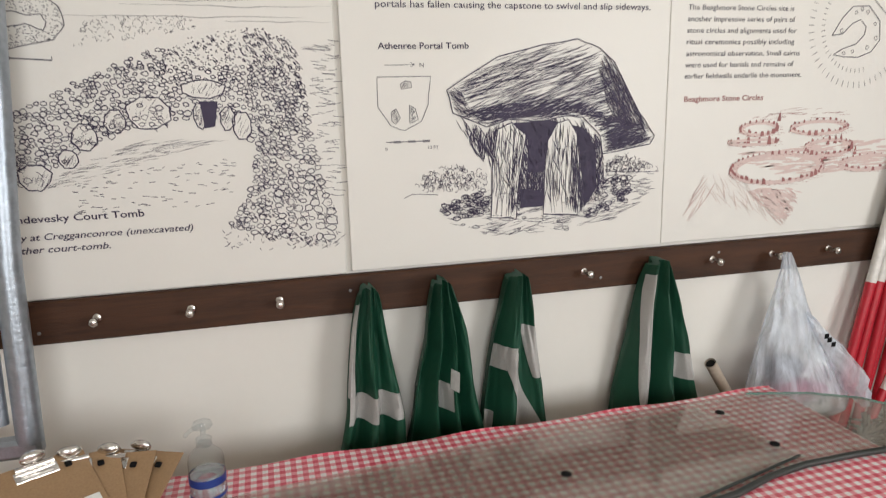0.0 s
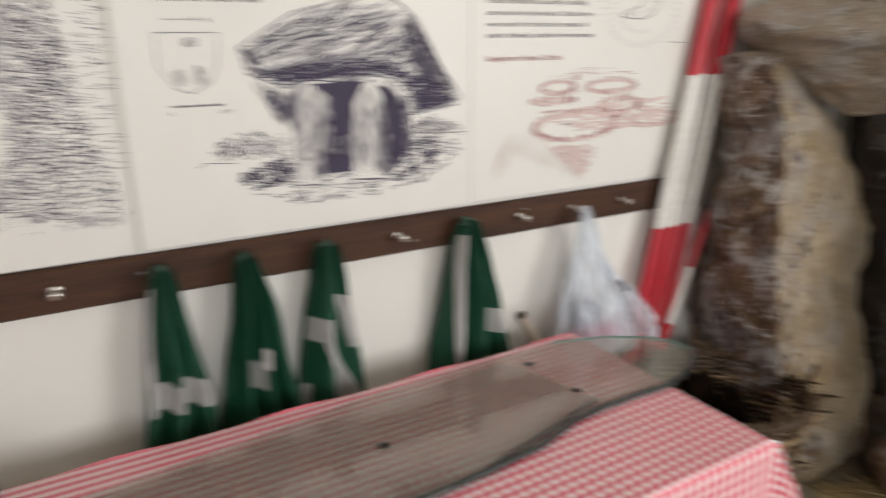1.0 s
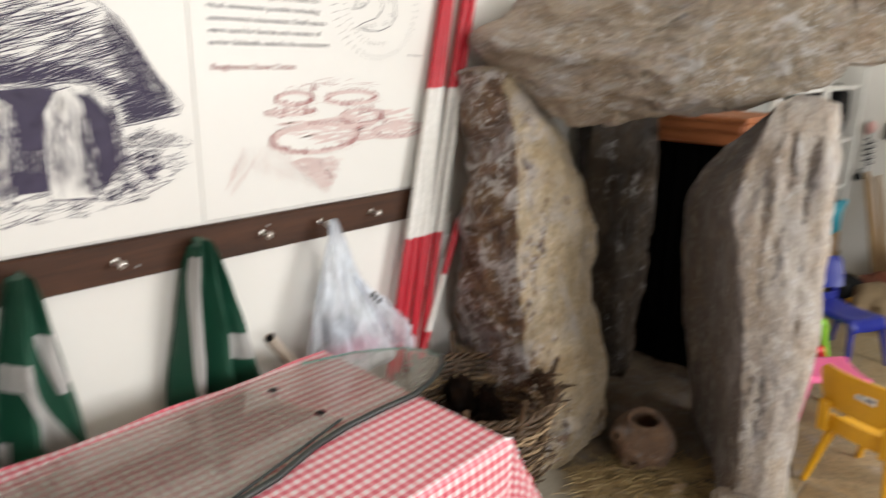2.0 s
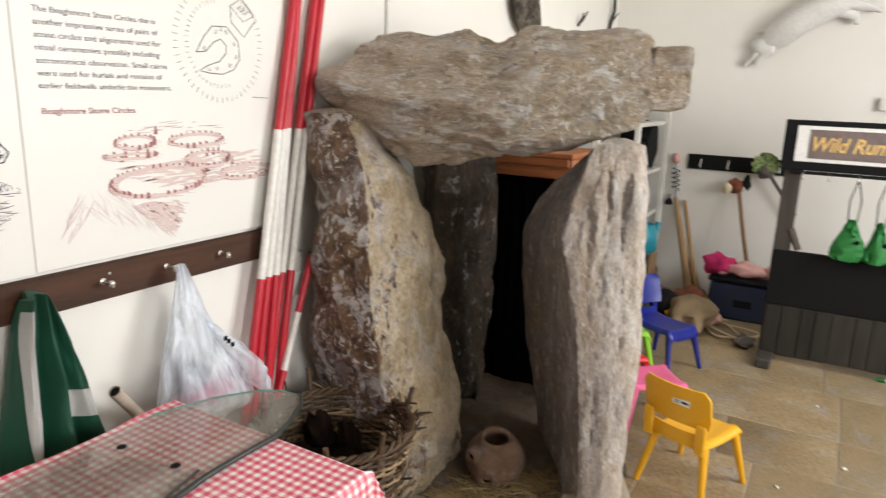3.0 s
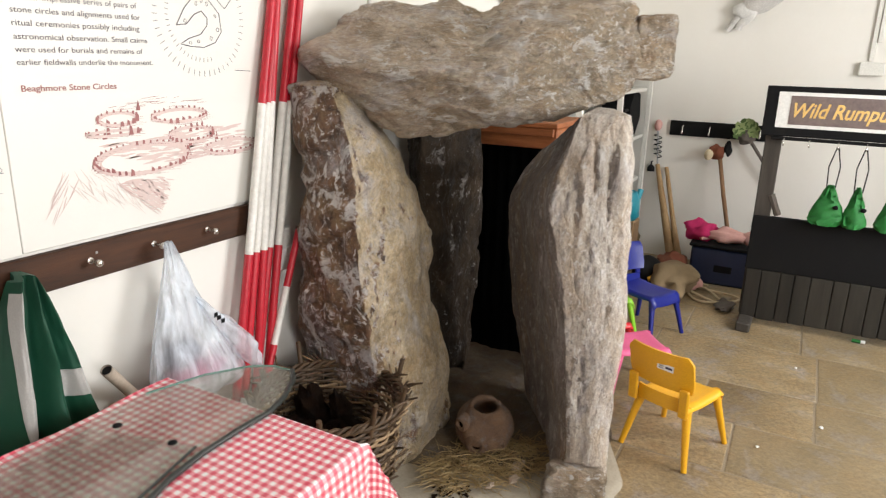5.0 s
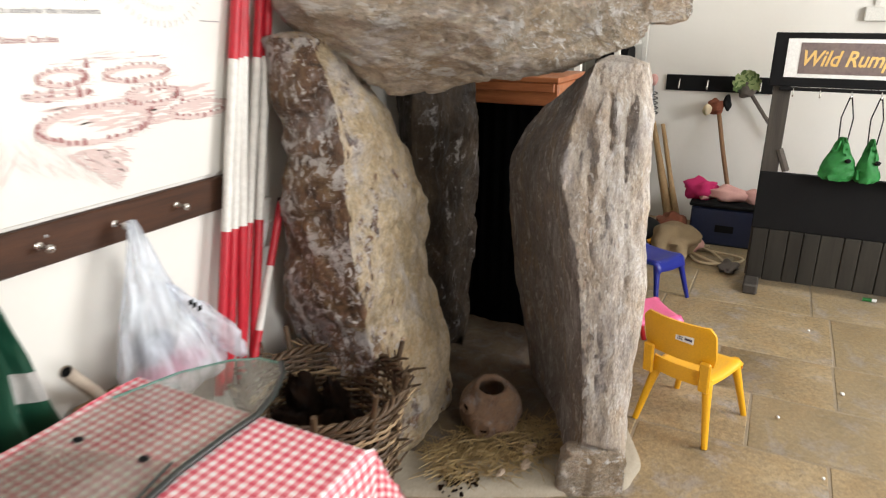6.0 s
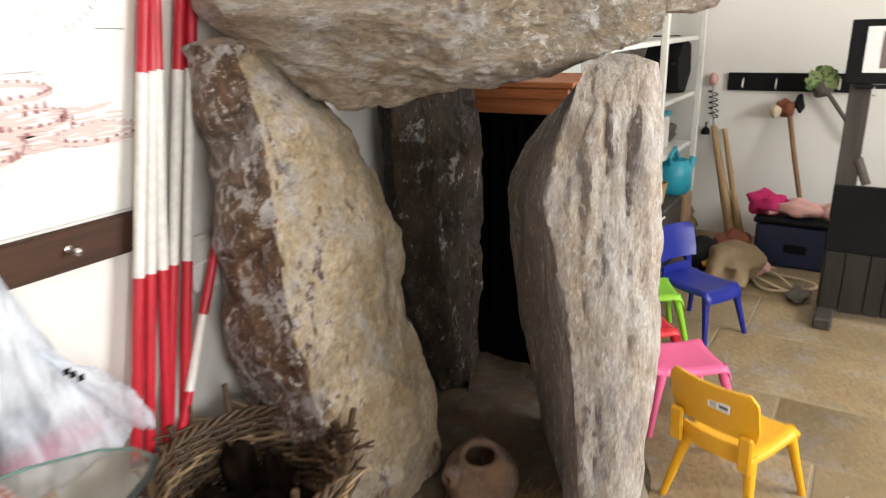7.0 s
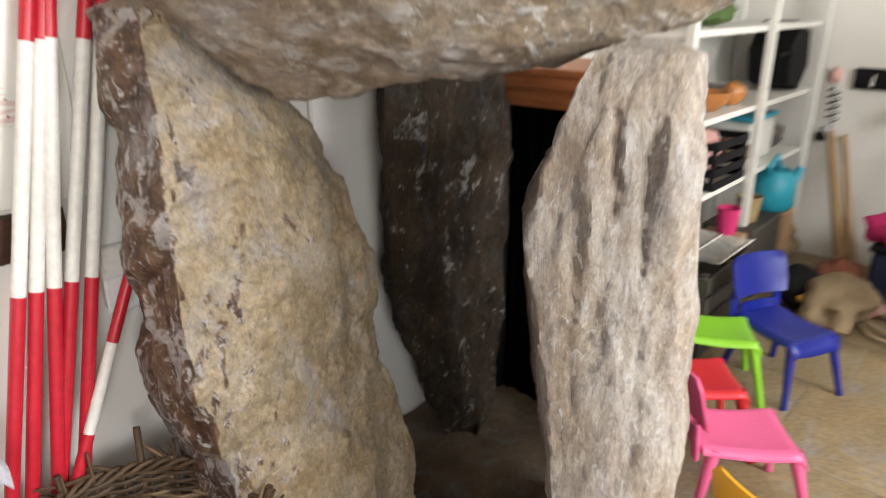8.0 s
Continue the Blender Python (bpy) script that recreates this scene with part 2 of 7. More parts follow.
CLAY = rock("unglazed_clay", [(0.13, 0.08, 0.052), (0.22, 0.145, 0.098), (0.28, 0.195, 0.135), (0.34, 0.255, 0.19)], (1, 1, 1), 12, 0.12, None, None, 0.5, 0.68, 0.6)
WICKER = plain("brown_willow", (0.135, 0.08, 0.038), (0.055, 0.032, 0.016), 0.6, scale=18, fine=140, bump=0.4, random_tint=0.5)
WICKER2 = plain("peeled_willow", (0.42, 0.30, 0.17), (0.24, 0.15, 0.075), 0.6, scale=18, fine=140, bump=0.4, random_tint=0.5)
TURF = rock("dried_peat", [(0.010, 0.005, 0.003), (0.024, 0.013, 0.008), (0.038, 0.022, 0.013), (0.06, 0.036, 0.022)], (1, 1, 1), 16, 0.05, None, None, 0.9, 0.7, 0.75, spec=0.08)
PINE = wood("orange_pine", (0.40, 0.145, 0.055), (0.25, 0.08, 0.03), 0.4, 10, (12, 1, 12))
BLACKCLOTH = plain("black_cloth", (0.002, 0.002, 0.002), (0.003, 0.003, 0.003), 0.9, fine=300, Specular_IOR_Level=0.02)
BLACK = plain("black_paint", (0.006, 0.006, 0.007), (0.010, 0.010, 0.010), 0.72, scale=4, fine=80, bump=0.12, Specular_IOR_Level=0.15)
CHARRED = wood("charred_plank", (0.05, 0.045, 0.036), (0.02, 0.018, 0.015), 0.6, 9, (9, 9, 0.8), tint=0.5)
GREYWOOD = wood("dark_grey_wood", (0.075, 0.065, 0.055), (0.04, 0.035, 0.03), 0.6, 9, (9, 9, 0.8))
LEAFBAG = plain("bright_green_net", (0.012, 0.2, 0.03), (0.008, 0.11, 0.02), 0.65, scale=30, fine=260, bump=0.5)
OAK = wood("pale_stick_wood", (0.46, 0.31, 0.16), (0.33, 0.2, 0.09), 0.5, 8, (9, 9, 0.9))
BROWNSTICK = wood("brown_stick_wood", (0.27, 0.15, 0.075), (0.19, 0.1, 0.05), 0.5, 8, (9, 9, 0.9))
PLASTIC = {k: plain(k + "_chair_plastic", c, d, 0.36, scale=6, fine=180, bump=0.06) for k, c, d in (
    ("yellow", (0.80, 0.42, 0.012), (0.74, 0.36, 0.01)), ("blue", (0.005, 0.014, 0.22), (0.004, 0.011, 0.18)),
    ("pink", (0.76, 0.13, 0.30), (0.7, 0.11, 0.26)), ("red", (0.62, 0.02, 0.03), (0.55, 0.018, 0.026)), ("green", (0.26, 0.6, 0.03), (0.22, 0.52, 0.025)))}
METALWHITE = plain("white_enamel", (0.76, 0.75, 0.7), (0.7, 0.69, 0.64), 0.4, bump=0.05)
NAVY = plain("navy_plastic", (0.016, 0.026, 0.07), (0.012, 0.02, 0.05), 0.42)
TURQ = plain("turquoise_plastic", (0.03, 0.38, 0.5), (0.02, 0.3, 0.42), 0.35)
HOTPINK = plain("magenta_plush", (0.62, 0.03, 0.16), (0.5, 0.02, 0.12), 0.9, fine=240, bump=0.8)
SOFTPINK = plain("pale_pink_plush", (0.72, 0.42, 0.38), (0.62, 0.33, 0.3), 0.9, fine=240, bump=0.6)
RUSSET = plain("russet_plush", (0.22, 0.065, 0.03), (0.13, 0.04, 0.02), 0.9, fine=240, bump=0.8)
SACK = plain("sand_hessian", (0.3, 0.22, 0.125), (0.2, 0.14, 0.075), 0.85, fine=260, bump=0.7)
ROPE = plain("cream_rope", (0.66, 0.55, 0.38), (0.52, 0.42, 0.27), 0.8, fine=260, bump=0.6)
GREYFUR = plain("grey_plush", (0.13, 0.11, 0.095), (0.09, 0.075, 0.065), 0.9, fine=240, bump=0.8)
PLASTER = plain("white_papier_mache", (0.74, 0.73, 0.71), (0.62, 0.61, 0.59), 0.5, scale=20, fine=70, bump=0.6)
BARK = rock("dark_bark", [(0.03, 0.02, 0.015), (0.08, 0.055, 0.04), (0.3, 0.27, 0.2), (0.45, 0.42, 0.34)], (1, 1, 1), 22, 0.3, None, None, 0.9, 0.6)
LEAFGREEN = plain("mossy_felt", (0.1, 0.16, 0.045), (0.05, 0.09, 0.025), 0.85, scale=22, fine=160, bump=0.6)
LEAFPALE = plain("pale_green_felt", (0.30, 0.36, 0.16), (0.17, 0.24, 0.08), 0.85, scale=22, fine=160, bump=0.6)
CARD = plain("brown_hardboard", (0.37, 0.235, 0.125), (0.31, 0.19, 0.10), 0.5, scale=10, fine=240, bump=0.1)
GOLD = plain("gold_lettering", (0.80, 0.55, 0.2), (0.7, 0.45, 0.13), 0.5, bump=0)
PHOTO = plain("brown_photo_print", (0.22, 0.17, 0.15), (0.12, 0.09, 0.1), 0.4, scale=16, fine=60, bump=0)
NAVYINK = plain("navy_label_ink", (0.02, 0.05, 0.25), (0.02, 0.04, 0.2), 0.4, bump=0)
TERRA = plain("orange_gourd_skin", (0.5, 0.21, 0.06), (0.36, 0.14, 0.04), 0.4, scale=20)
LIQUID = plain("clear_gel", (0.8, 0.87, 0.9), (0.75, 0.84, 0.9), 0.1, bump=0, Transmission_Weight=0.9)
FLAG = rock("buff_flagstone", [(0.225, 0.175, 0.1), (0.32, 0.255, 0.158), (0.39, 0.315, 0.2), (0.465, 0.385, 0.26)], (1, 1, 1), 2.6, 0.1, None, None, 0.22, 0.68, 0.5, 0.5)
CEMENT = plain("pale_dusty_cement", (0.40, 0.355, 0.28), (0.29, 0.25, 0.185), 0.8, scale=6, fine=120, bump=0.4)
JOINT = plain("sandy_mortar", (0.3, 0.24, 0.165), (0.2, 0.16, 0.105), 0.85, scale=12, fine=130, bump=0.5)


# ---- shape helpers ----
class Geo:
    """Vertices and faces gathered from simple shapes."""

    def __init__(self):
        self.v, self.f, self.uv = [], [], None

    def add(self, verts, faces):
        k = len(self.v)
        self.v += [tuple(p) for p in verts]
        self.f += [tuple(i + k for i in q) for q in faces]
        return self

    def box(self, lo, hi, m=None, bevel=0.004):
        b = min(bevel, 0.45 * min(hi[i] - lo[i] for i in range(3)))
        pts, idx = [], {}
        for sx in (0, 1):
            for sy in (0, 1):
                for sz in (0, 1):
                    s = (sx, sy, sz)
                    for ax in range(3):
                        p = [(hi[i] if s[i] else lo[i]) + (0 if i == ax else (-b if s[i] else b)) for i in range(3)]
                        idx[(s, ax)] = len(pts)
                        pts.append(Vector(p))
        faces = []
        for ax in range(3):
            o = [i for i in range(3) if i != ax]
            for side in (0, 1):
                q = []
                for a, c in ((0, 0), (1, 0), (1, 1), (0, 1)):
                    s = [0, 0, 0]
                    s[ax], s[o[0]], s[o[1]] = side, a, c
                    q.append(idx[(tuple(s), ax)])
                faces.append(q if (side == 1) == (ax != 1) else q[::-1])
        for ax in range(3):
            o = [i for i in range(3) if i != ax]
            for a in (0, 1):
                for c in (0, 1):
                    s0, s1 = [0, 0, 0], [0, 0, 0]
                    s0[o[0]] = s1[o[0]] = a
                    s0[o[1]] = s1[o[1]] = c
                    s1[ax] = 1
                    faces.append([idx[(tuple(s0), o[0])], idx[(tuple(s1), o[0])], idx[(tuple(s1), o[1])], idx[(tuple(s0), o[1])]])
        for s in [(x, y, z) for x in (0, 1) for y in (0, 1) for z in (0, 1)]:
            faces.append([idx[(s, 0)], idx[(s, 1)], idx[(s, 2)]])
        if m is not None:
            pts = [m @ p for p in pts]
        return self.add(pts, faces)

    def tube(self, path, radius, n=10, cap=True):
        path = [Vector(p) for p in path]
        rad = radius if hasattr(radius, "__len__") else [radius] * len(path)
        side, rings = None, []
        for i, p in enumerate(path):
            d = (path[min(i + 1, len(path) - 1)] - path[max(i - 1, 0)]).normalized()
            if side is None:
                side = d.orthogonal().normalized()
            side = (side - d * side.dot(d)).normalized()
            up = d.cross(side)
            rings.append([p + (side * math.cos(2 * math.pi * k / n) + up * math.sin(2 * math.pi * k / n)) * rad[i] for k in range(n)])
        return self.rings(rings, cap)

    def rings(self, rings, cap=True, closed=True):
        n, base = len(rings[0]), []
        verts = [p for r in rings for p in r]
        last = n if closed else n - 1
        for i in range(len(rings) - 1):
            for k in range(last):
                base.append((i * n + k, i * n + (k + 1) % n, (i + 1) * n + (k + 1) % n, (i + 1) * n + k))
        if cap and closed:
            base.append(tuple(range(n))[::-1])
            base.append(tuple((len(rings) - 1) * n + k for k in range(n)))
        return self.add(verts, base)

    def lathe(self, profile, centre=(0, 0, 0), n=28, m=None, cap=True):
        out = []
        for r, z in profile:
            ring = [Vector((r * math.cos(2 * math.pi * k / n), r * math.sin(2 * math.pi * k / n), z)) for k in range(n)]
            out.append([(m @ p if m is not None else p) + Vector(centre) for p in ring])
        return self.rings(out, cap)

    def blob(self, centre, size, seed=0, rough=0.25, n=12, freq=1.3, m=None):
        rings = []
        for i in range(n + 1):
            a = math.pi * i / n
            ring = []
            for k in range(2 * n):
                b = math.pi * k / n
                d = Vector((math.sin(a) * math.cos(b), math.sin(a) * math.sin(b), -math.cos(a)))
                s = 1 + rough * noise.noise(d * freq + Vector((seed * 3.1, seed * 1.7, seed)))
                p = Vector((d.x * size[0], d.y * size[1], d.z * size[2])) * s
                ring.append((m @ p if m is not None else p) + Vector(centre))
            rings.append(ring)
        return self.rings(rings, False)

    def moved(self, d):
        self.v = [tuple(Vector(p) + Vector(d)) for p in self.v]
        return self

    def turned(self, m):
        self.v = [tuple(m @ Vector(p)) for p in self.v]
        return self


def mesh_of(name, g, smooth=None):
    me = bpy.data.meshes.new(name)
    me.from_pydata(g.v, [], g.f)
    bm = bmesh.new()
    bm.from_mesh(me)
    if g.uv is None:
        bmesh.ops.recalc_face_normals(bm, faces=bm.faces)
    if g.uv is not None:
        layer = bm.loops.layers.uv.new("UVMap")
        for face in bm.faces:
            for loop in face.loops:
                loop[layer].uv = g.uv[loop.vert.index]
    bm.to_mesh(me)
    bm.free()
    if smooth is not None:
        for p in me.polygons:
            p.use_smooth = True
        me.set_sharp_from_angle(angle=radians(smooth))
    return me


def part(name, g, material, parent, label="", smooth=35, kind=""):
    me = mesh_of(name, g, smooth)
    me.materials.append(material)
    ob = new(name, me)
    ob.parent = parent
    return tagged(ob, label, kind=kind)


def thing(name, base, label, category, group="", kind="", turn=0):
    ob = new(name)
    ob.empty_display_size = 0.1
    ob.matrix_basis = pose(*base, 0, 0, turn)
    return tagged(ob, label, category, group, kind)


def single(name, g, material, base, label, category, group="", kind="", smooth=35):
    """One mesh thing whose geometry is given in world metres and whose origin is its base."""
    me = mesh_of(name, g.moved(-Vector(base)), smooth)
    me.materials.append(material)
    ob = new(name, me)
    ob.location = base
    return tagged(ob, label, category, group, kind)


def letters(name, words, x, y, z, width, material, parent, height=None, italic=0.0, bold=0.0, turn=None):
    """Built-in font, laid flat and set upright, from its left baseline to the width given."""
    cu = bpy.data.curves.new(name, "FONT")
    cu.body, cu.size, cu.shear, cu.offset, cu.resolution_u = words, 1.0, italic, bold, 3
    ob = bpy.data.objects.new(name, cu)
    scene.collection.objects.link(ob)
    bpy.context.view_layer.update()
    me = bpy.data.meshes.new_from_object(ob.evaluated_get(bpy.context.evaluated_depsgraph_get()))
    bpy.data.objects.remove(ob)
    xs = [v.co.x for v in me.vertices]
    k = width / (max(xs) - min(xs))
    h = height / 0.7 if height else k
    m = (turn or pose(0, 0, 0, 90, 0, 0)) @ Matrix.Diagonal((k, h, 1, 1)) @ Matrix.Translation((-min(xs), 0, 0))
    me.transform(Matrix.Translation((x, y, z)) @ m)
    me.name = name
    me.materials.clear()
    me.materials.append(material)
    out = new(name, me)
    out.parent = parent
    return out


def lerp(table, x):
    """Rows of (x, values...), linear between them."""
    if x <= table[0][0]:
        return table[0][1:]
    for a, b in zip(table, table[1:]):
        if x <= b[0]:
            k = (x - a[0]) / (b[0] - a[0])
            return tuple(p + (q - p) * k for p, q in zip(a[1:], b[1:]))
    return table[-1][1:]


def smooth_lerp(table, x, w):
    rows = [lerp(table, x + d * w) for d in (-1, -0.5, 0, 0.5, 1)]
    return tuple(sum(c) / 5 for c in zip(*rows))


def rounded(corners, n, keep=0.72):
    """n points spread along a polygon whose corners are cut back."""
    m, pts = len(corners), []
    for i in range(m):
        a, b, c = Vector(corners[i - 1]), Vector(corners[i]), Vector(corners[(i + 1) % m])
        pts += [b.lerp(a, (1 - keep) / 2), b * 0.75 + (b.lerp(a, (1 - keep) / 2) + b.lerp(c, (1 - keep) / 2)) * 0.125, b.lerp(c, (1 - keep) / 2)]
    per = [0.0]
    for i in range(len(pts)):
        per.append(per[-1] + (pts[(i + 1) % len(pts)] - pts[i]).length)
    out, j = [], 0
    for k in range(n):
        s = per[-1] * k / n
        while per[j + 1] < s:
            j += 1
        out.append(pts[j].lerp(pts[(j + 1) % len(pts)], (s - per[j]) / max(1e-6, per[j + 1] - per[j])))
    return out


def facet(q):
    """Tilted flat facets, one to a cell, stepping sharply from one to the next."""
    dist, pts = noise.voronoi(q)
    h = []
    for c in pts[:2]:
        h.append((q - c).dot(noise.noise_vector(c * 3.7)) * 1.5 + 0.8 * noise.noise(c * 5.1))
    k = min(1.0, (dist[1] - dist[0]) / 0.14)
    return h[0] * (0.5 + 0.5 * k) + h[1] * (0.5 - 0.5 * k)


def craggy(p, seed, grain=(1, 1, 1), amount=0.02):
    """Broken-rock displacement: swells, facets, ledges and grit."""
    q = Vector((p.x * grain[0], p.y * grain[1], p.z * grain[2])) + Vector((seed * 7.3, seed * 3.7, seed * 1.9))
    w = q + noise.noise_vector(q * 2.5) * 0.07
    return amount * (0.6 * noise.noise(q * 3.0) + 1.0 * facet(w * 5.0) + 0.55 * facet(w * 12.0) + 0.3 * facet(w * 27.0) + 0.12 * noise.noise(q * 50.0))


def hewn(points, centre, axes, size, nu, nv, seed, grain, amount, round_off=26, dent=None):
    """A boulder bounded by the planes of a hull, its edges slightly worn, then broken up."""
    bm = bmesh.new()
    for p in points:
        bm.verts.new(p)
    bmesh.ops.convex_hull(bm, input=bm.verts)
    bm.normal_update()
    planes = []
    for f in bm.faces:
        nrm, d = f.normal.copy(), f.normal.dot(f.verts[0].co - centre)
        planes.append((nrm, d) if d > 0 else (-nrm, -d))
    bm.free()
    N, D = np.array([tuple(k[0]) for k in planes]), np.array([k[1] for k in planes])
    rings = []
    for j in range(nv + 1):
        a, ring = math.pi * j / nv, []
        for k in range(nu):
            b = 2 * math.pi * k / nu
            d = axes[0] * (-math.cos(a) * size[0]) + (axes[1] * (math.cos(b) * size[1]) + axes[2] * (math.sin(b) * size[2])) * math.sin(a)
            inv = np.maximum(N @ np.array(tuple(d)), 1e-6) / D
            r = 1.0 / float((inv ** round_off).sum() ** (1.0 / round_off))
            p = centre + d * r
            p += d.normalized() * (craggy(p, seed, grain, amount) * min(1.0, 0.2 + min(j, nv - j) / 6))
            if dent:
                p += dent(p)
            ring.append(p)
        rings.append(ring)
    return Geo().rings(rings, False)


def warped(g, seed, freq, amount):
    """Sideways wander of a rock's outline and arrises, none at its foot."""
    out = []
    for p in g.v:
        p = Vector(p)
        d = noise.noise_vector(p * freq + Vector((seed, 0, 0))) * amount + noise.noise_vector(p * freq * 2.7 + Vector((0, seed, 0))) * amount * 0.4
        k = min(1.0, p.z * 4)
        out.append((p.x + d.x * k, min(0.035, p.y + d.y * k), p.z))
    g.v = out
    return g


def groove(g, a, b, width, depth, inward):
    """Presses a narrow crack into a rock along the line from a to b."""
    a, b, inward = Vector(a), Vector(b), Vector(inward).normalized()
    ab, out = b - a, []
    for p in g.v:
        p = Vector(p)
        t = max(0.0, min(1.0, (p - a).dot(ab) / ab.length_squared))
        d = p - (a + ab * t) + Vector((0.006, -0.006, 0)) * noise.noise(p * 30)
        flat = d - inward * d.dot(inward)
        if abs(d.dot(inward)) < 0.12:
            p = p + inward * depth * math.exp(-(flat.length / width) ** 2) * math.sin(math.pi * min(1, max(0.02, 0.1 + t * 0.85))) ** 0.5
        out.append(tuple(p))
    g.v = out
    return g


def chipped(g, seed, count, reach, most, along, stretch, floor_z=-9.0):
    """Strikes shallow facets off a rock: points past a local plane are pressed towards it, fading to the facet's rim."""
    rs = np.random.RandomState(seed)
    P = np.array([tuple(p) for p in g.v])
    free = P[:, 2] > floor_z
    ax = np.array(along) / np.linalg.norm(along)
    for k in range(count):
        s = P[rs.randint(len(P))].copy()
        d = P - s
        a = d @ ax
        out = s - P[np.abs(a) < 0.05].mean(axis=0)
        out -= ax * (out @ ax)
        nrm = out / (np.linalg.norm(out) + 1e-9) + rs.uniform(-0.3, 0.3, 3)
        nrm /= np.linalg.norm(nrm)
        R = rs.uniform(reach[0], reach[1])
        r2 = ((d * d).sum(axis=1) - a * a * (1 - 1 / stretch ** 2)) / R ** 2
        over = d @ nrm + rs.uniform(0.2, 0.8) * most
        hit = (r2 < 1) & (over > 0) & free
        P[hit] -= np.outer(np.minimum(over[hit], most) * np.minimum(1, 2.5 * (1 - r2[hit])), nrm)
    g.v = [tuple(p) for p in P]
    return g


# ---- room ----
X0, X1, Y0, Y1, H = -2.6, 6.2, -4.2, 0.055, 2.9


def slab(name, lo, hi, material, label, category):
    return single(name, Geo().box(lo, hi, None, 0.003), material, lo, label, category, kind="structure")


floor = slab("floor", (X0, Y0, -0.14), (X1, Y1, -0.0032), JOINT, "sandy mortar bed under buff stone floor flags", "floor")
slab("wall_north", (X0 - 0.2, Y1, -0.14), (X1 + 0.2, Y1 + 0.2, H), WALL, "cream painted plaster wall with display panels", "wall")
slab("wall_east", (X1, Y0, -0.14), (X1 + 0.2, Y1, H), WALL, "cream painted plaster end wall", "wall")
slab("wall_west", (X0 - 0.2, Y0, -0.14), (X0, Y1, H), WALL, "cream painted plaster side wall", "wall")
slab("ceiling", (X0 - 0.2, Y0 - 0.2, H), (X1 + 0.2, Y1 + 0.2, H + 0.1), CEIL, "plain white painted ceiling", "ceiling")
g = Geo()
WIN = [(-0.55, 0.95), (2.6, 4.5)]
for a, b in ((X0 - 0.2, -0.55), (0.95, 2.6), (4.5, X1 + 0.2)):
    g.box((a, Y0 - 0.2, -0.14), (b, Y0, H), None, 0.003)
for a, b in WIN:
    g.box((a, Y0 - 0.2, -0.14), (b, Y0, 1.05), None, 0.003)
    g.box((a, Y0 - 0.2, 2.45), (b, Y0, H), None, 0.003)
single("wall_south", g, WALL, (0, Y0, 0), "cream painted wall with two window openings", "wall", kind="structure")
for i, (a, b) in enumerate(WIN):
    w = thing("window_%d" % (i + 1), ((a + b) / 2, Y0 - 0.1, 1.05), "white painted timber window in the wall", "window", kind="structure")
    hw = (b - a) / 2
    g = Geo()
    for lo, hi in (((-hw, -0.03, 0), (hw, 0.03, 0.05)), ((-hw, -0.03, 1.35), (hw, 0.03, 1.4)), ((-hw, -0.03, 0.05), (-hw + 0.05, 0.03, 1.35)),
                   ((hw - 0.05, -0.03, 0.05), (hw, 0.03, 1.35)), ((-0.02, -0.025, 0.05), (0.02, 0.025, 1.35))):
        g.box(lo, hi)
    part("window_frame", g, METALWHITE, w)
    for lo, hi in ((-hw + 0.05, -0.02), (0.02, hw - 0.05)):
        p = part("pane", Geo().box((lo, -0.003, 0.05), (hi, 0.003, 1.35), None, 0.001), CLEAR, w)
        p.visible_shadow = False
    part("window_sill", Geo().box((-hw - 0.04, 0.04, -0.03), (hw + 0.04, 0.2, 0.0)), METALWHITE, w)


# ---- display panels ----
def inside(poly, x, z):
    hit, j = False, len(poly) - 1
    for i in range(len(poly)):
        (xi, zi), (xj, zj) = poly[i], poly[j]
        if (zi > z) != (zj > z) and x < (xj - xi) * (z - zi) / (zj - zi) + xi:
            hit = not hit
        j = i
    return hit


def scatter(poly, count, rnd):
    xs, zs = [p[0] for p in poly], [p[1] for p in poly]
    out, tries = [], 0
    while len(out) < count and tries < count * 40:
        tries += 1
        x, z = rnd.uniform(min(xs), max(xs)), rnd.uniform(min(zs), max(zs))
        if inside(poly, x, z):
            out.append((x, z))
    return out


def stroke(g, pts, y, w, taper=False):
    """A flat pen stroke in the plane of the panel."""
    n = len(pts)
    if n < 2:
        return
    y -= 0.00003 * (len(g.f) % 23)
    vs = []
    for i, (x, z) in enumerate(pts):
        a, b = pts[max(i - 1, 0)], pts[min(i + 1, n - 1)]
        dx, dz = b[0] - a[0], b[1] - a[1]
        L = math.hypot(dx, dz) or 1
        k = w * (1 - 0.75 * abs(2 * i / (n - 1) - 1) if taper else 1) / 2
        vs += [(x - dz / L * k, y, z + dx / L * k), (x + dz / L * k, y, z - dx / L * k)]
    g.add(vs, [(2 * i, 2 * i + 1, 2 * i + 3, 2 * i + 2) for i in range(n - 1)])


def outline(g, poly, y, w, wobble=0.0, rnd=None):
    pts = []
    for i in range(len(poly)):
        a, b = poly[i], poly[(i + 1) % len(poly)]
        for k in range(3):
            t = k / 3
            pts.append((a[0] + (b[0] - a[0]) * t + (rnd.uniform(-wobble, wobble) if rnd else 0), a[1] + (b[1] - a[1]) * t + (rnd.uniform(-wobble, wobble) if rnd else 0)))
    stroke(g, pts + pts[:1], y, w)


def fill(g, poly, y):
    y -= 0.00003 * (len(g.f) % 19)
    g.add([(x, y, z) for x, z in poly], [tuple(range(len(poly)))])


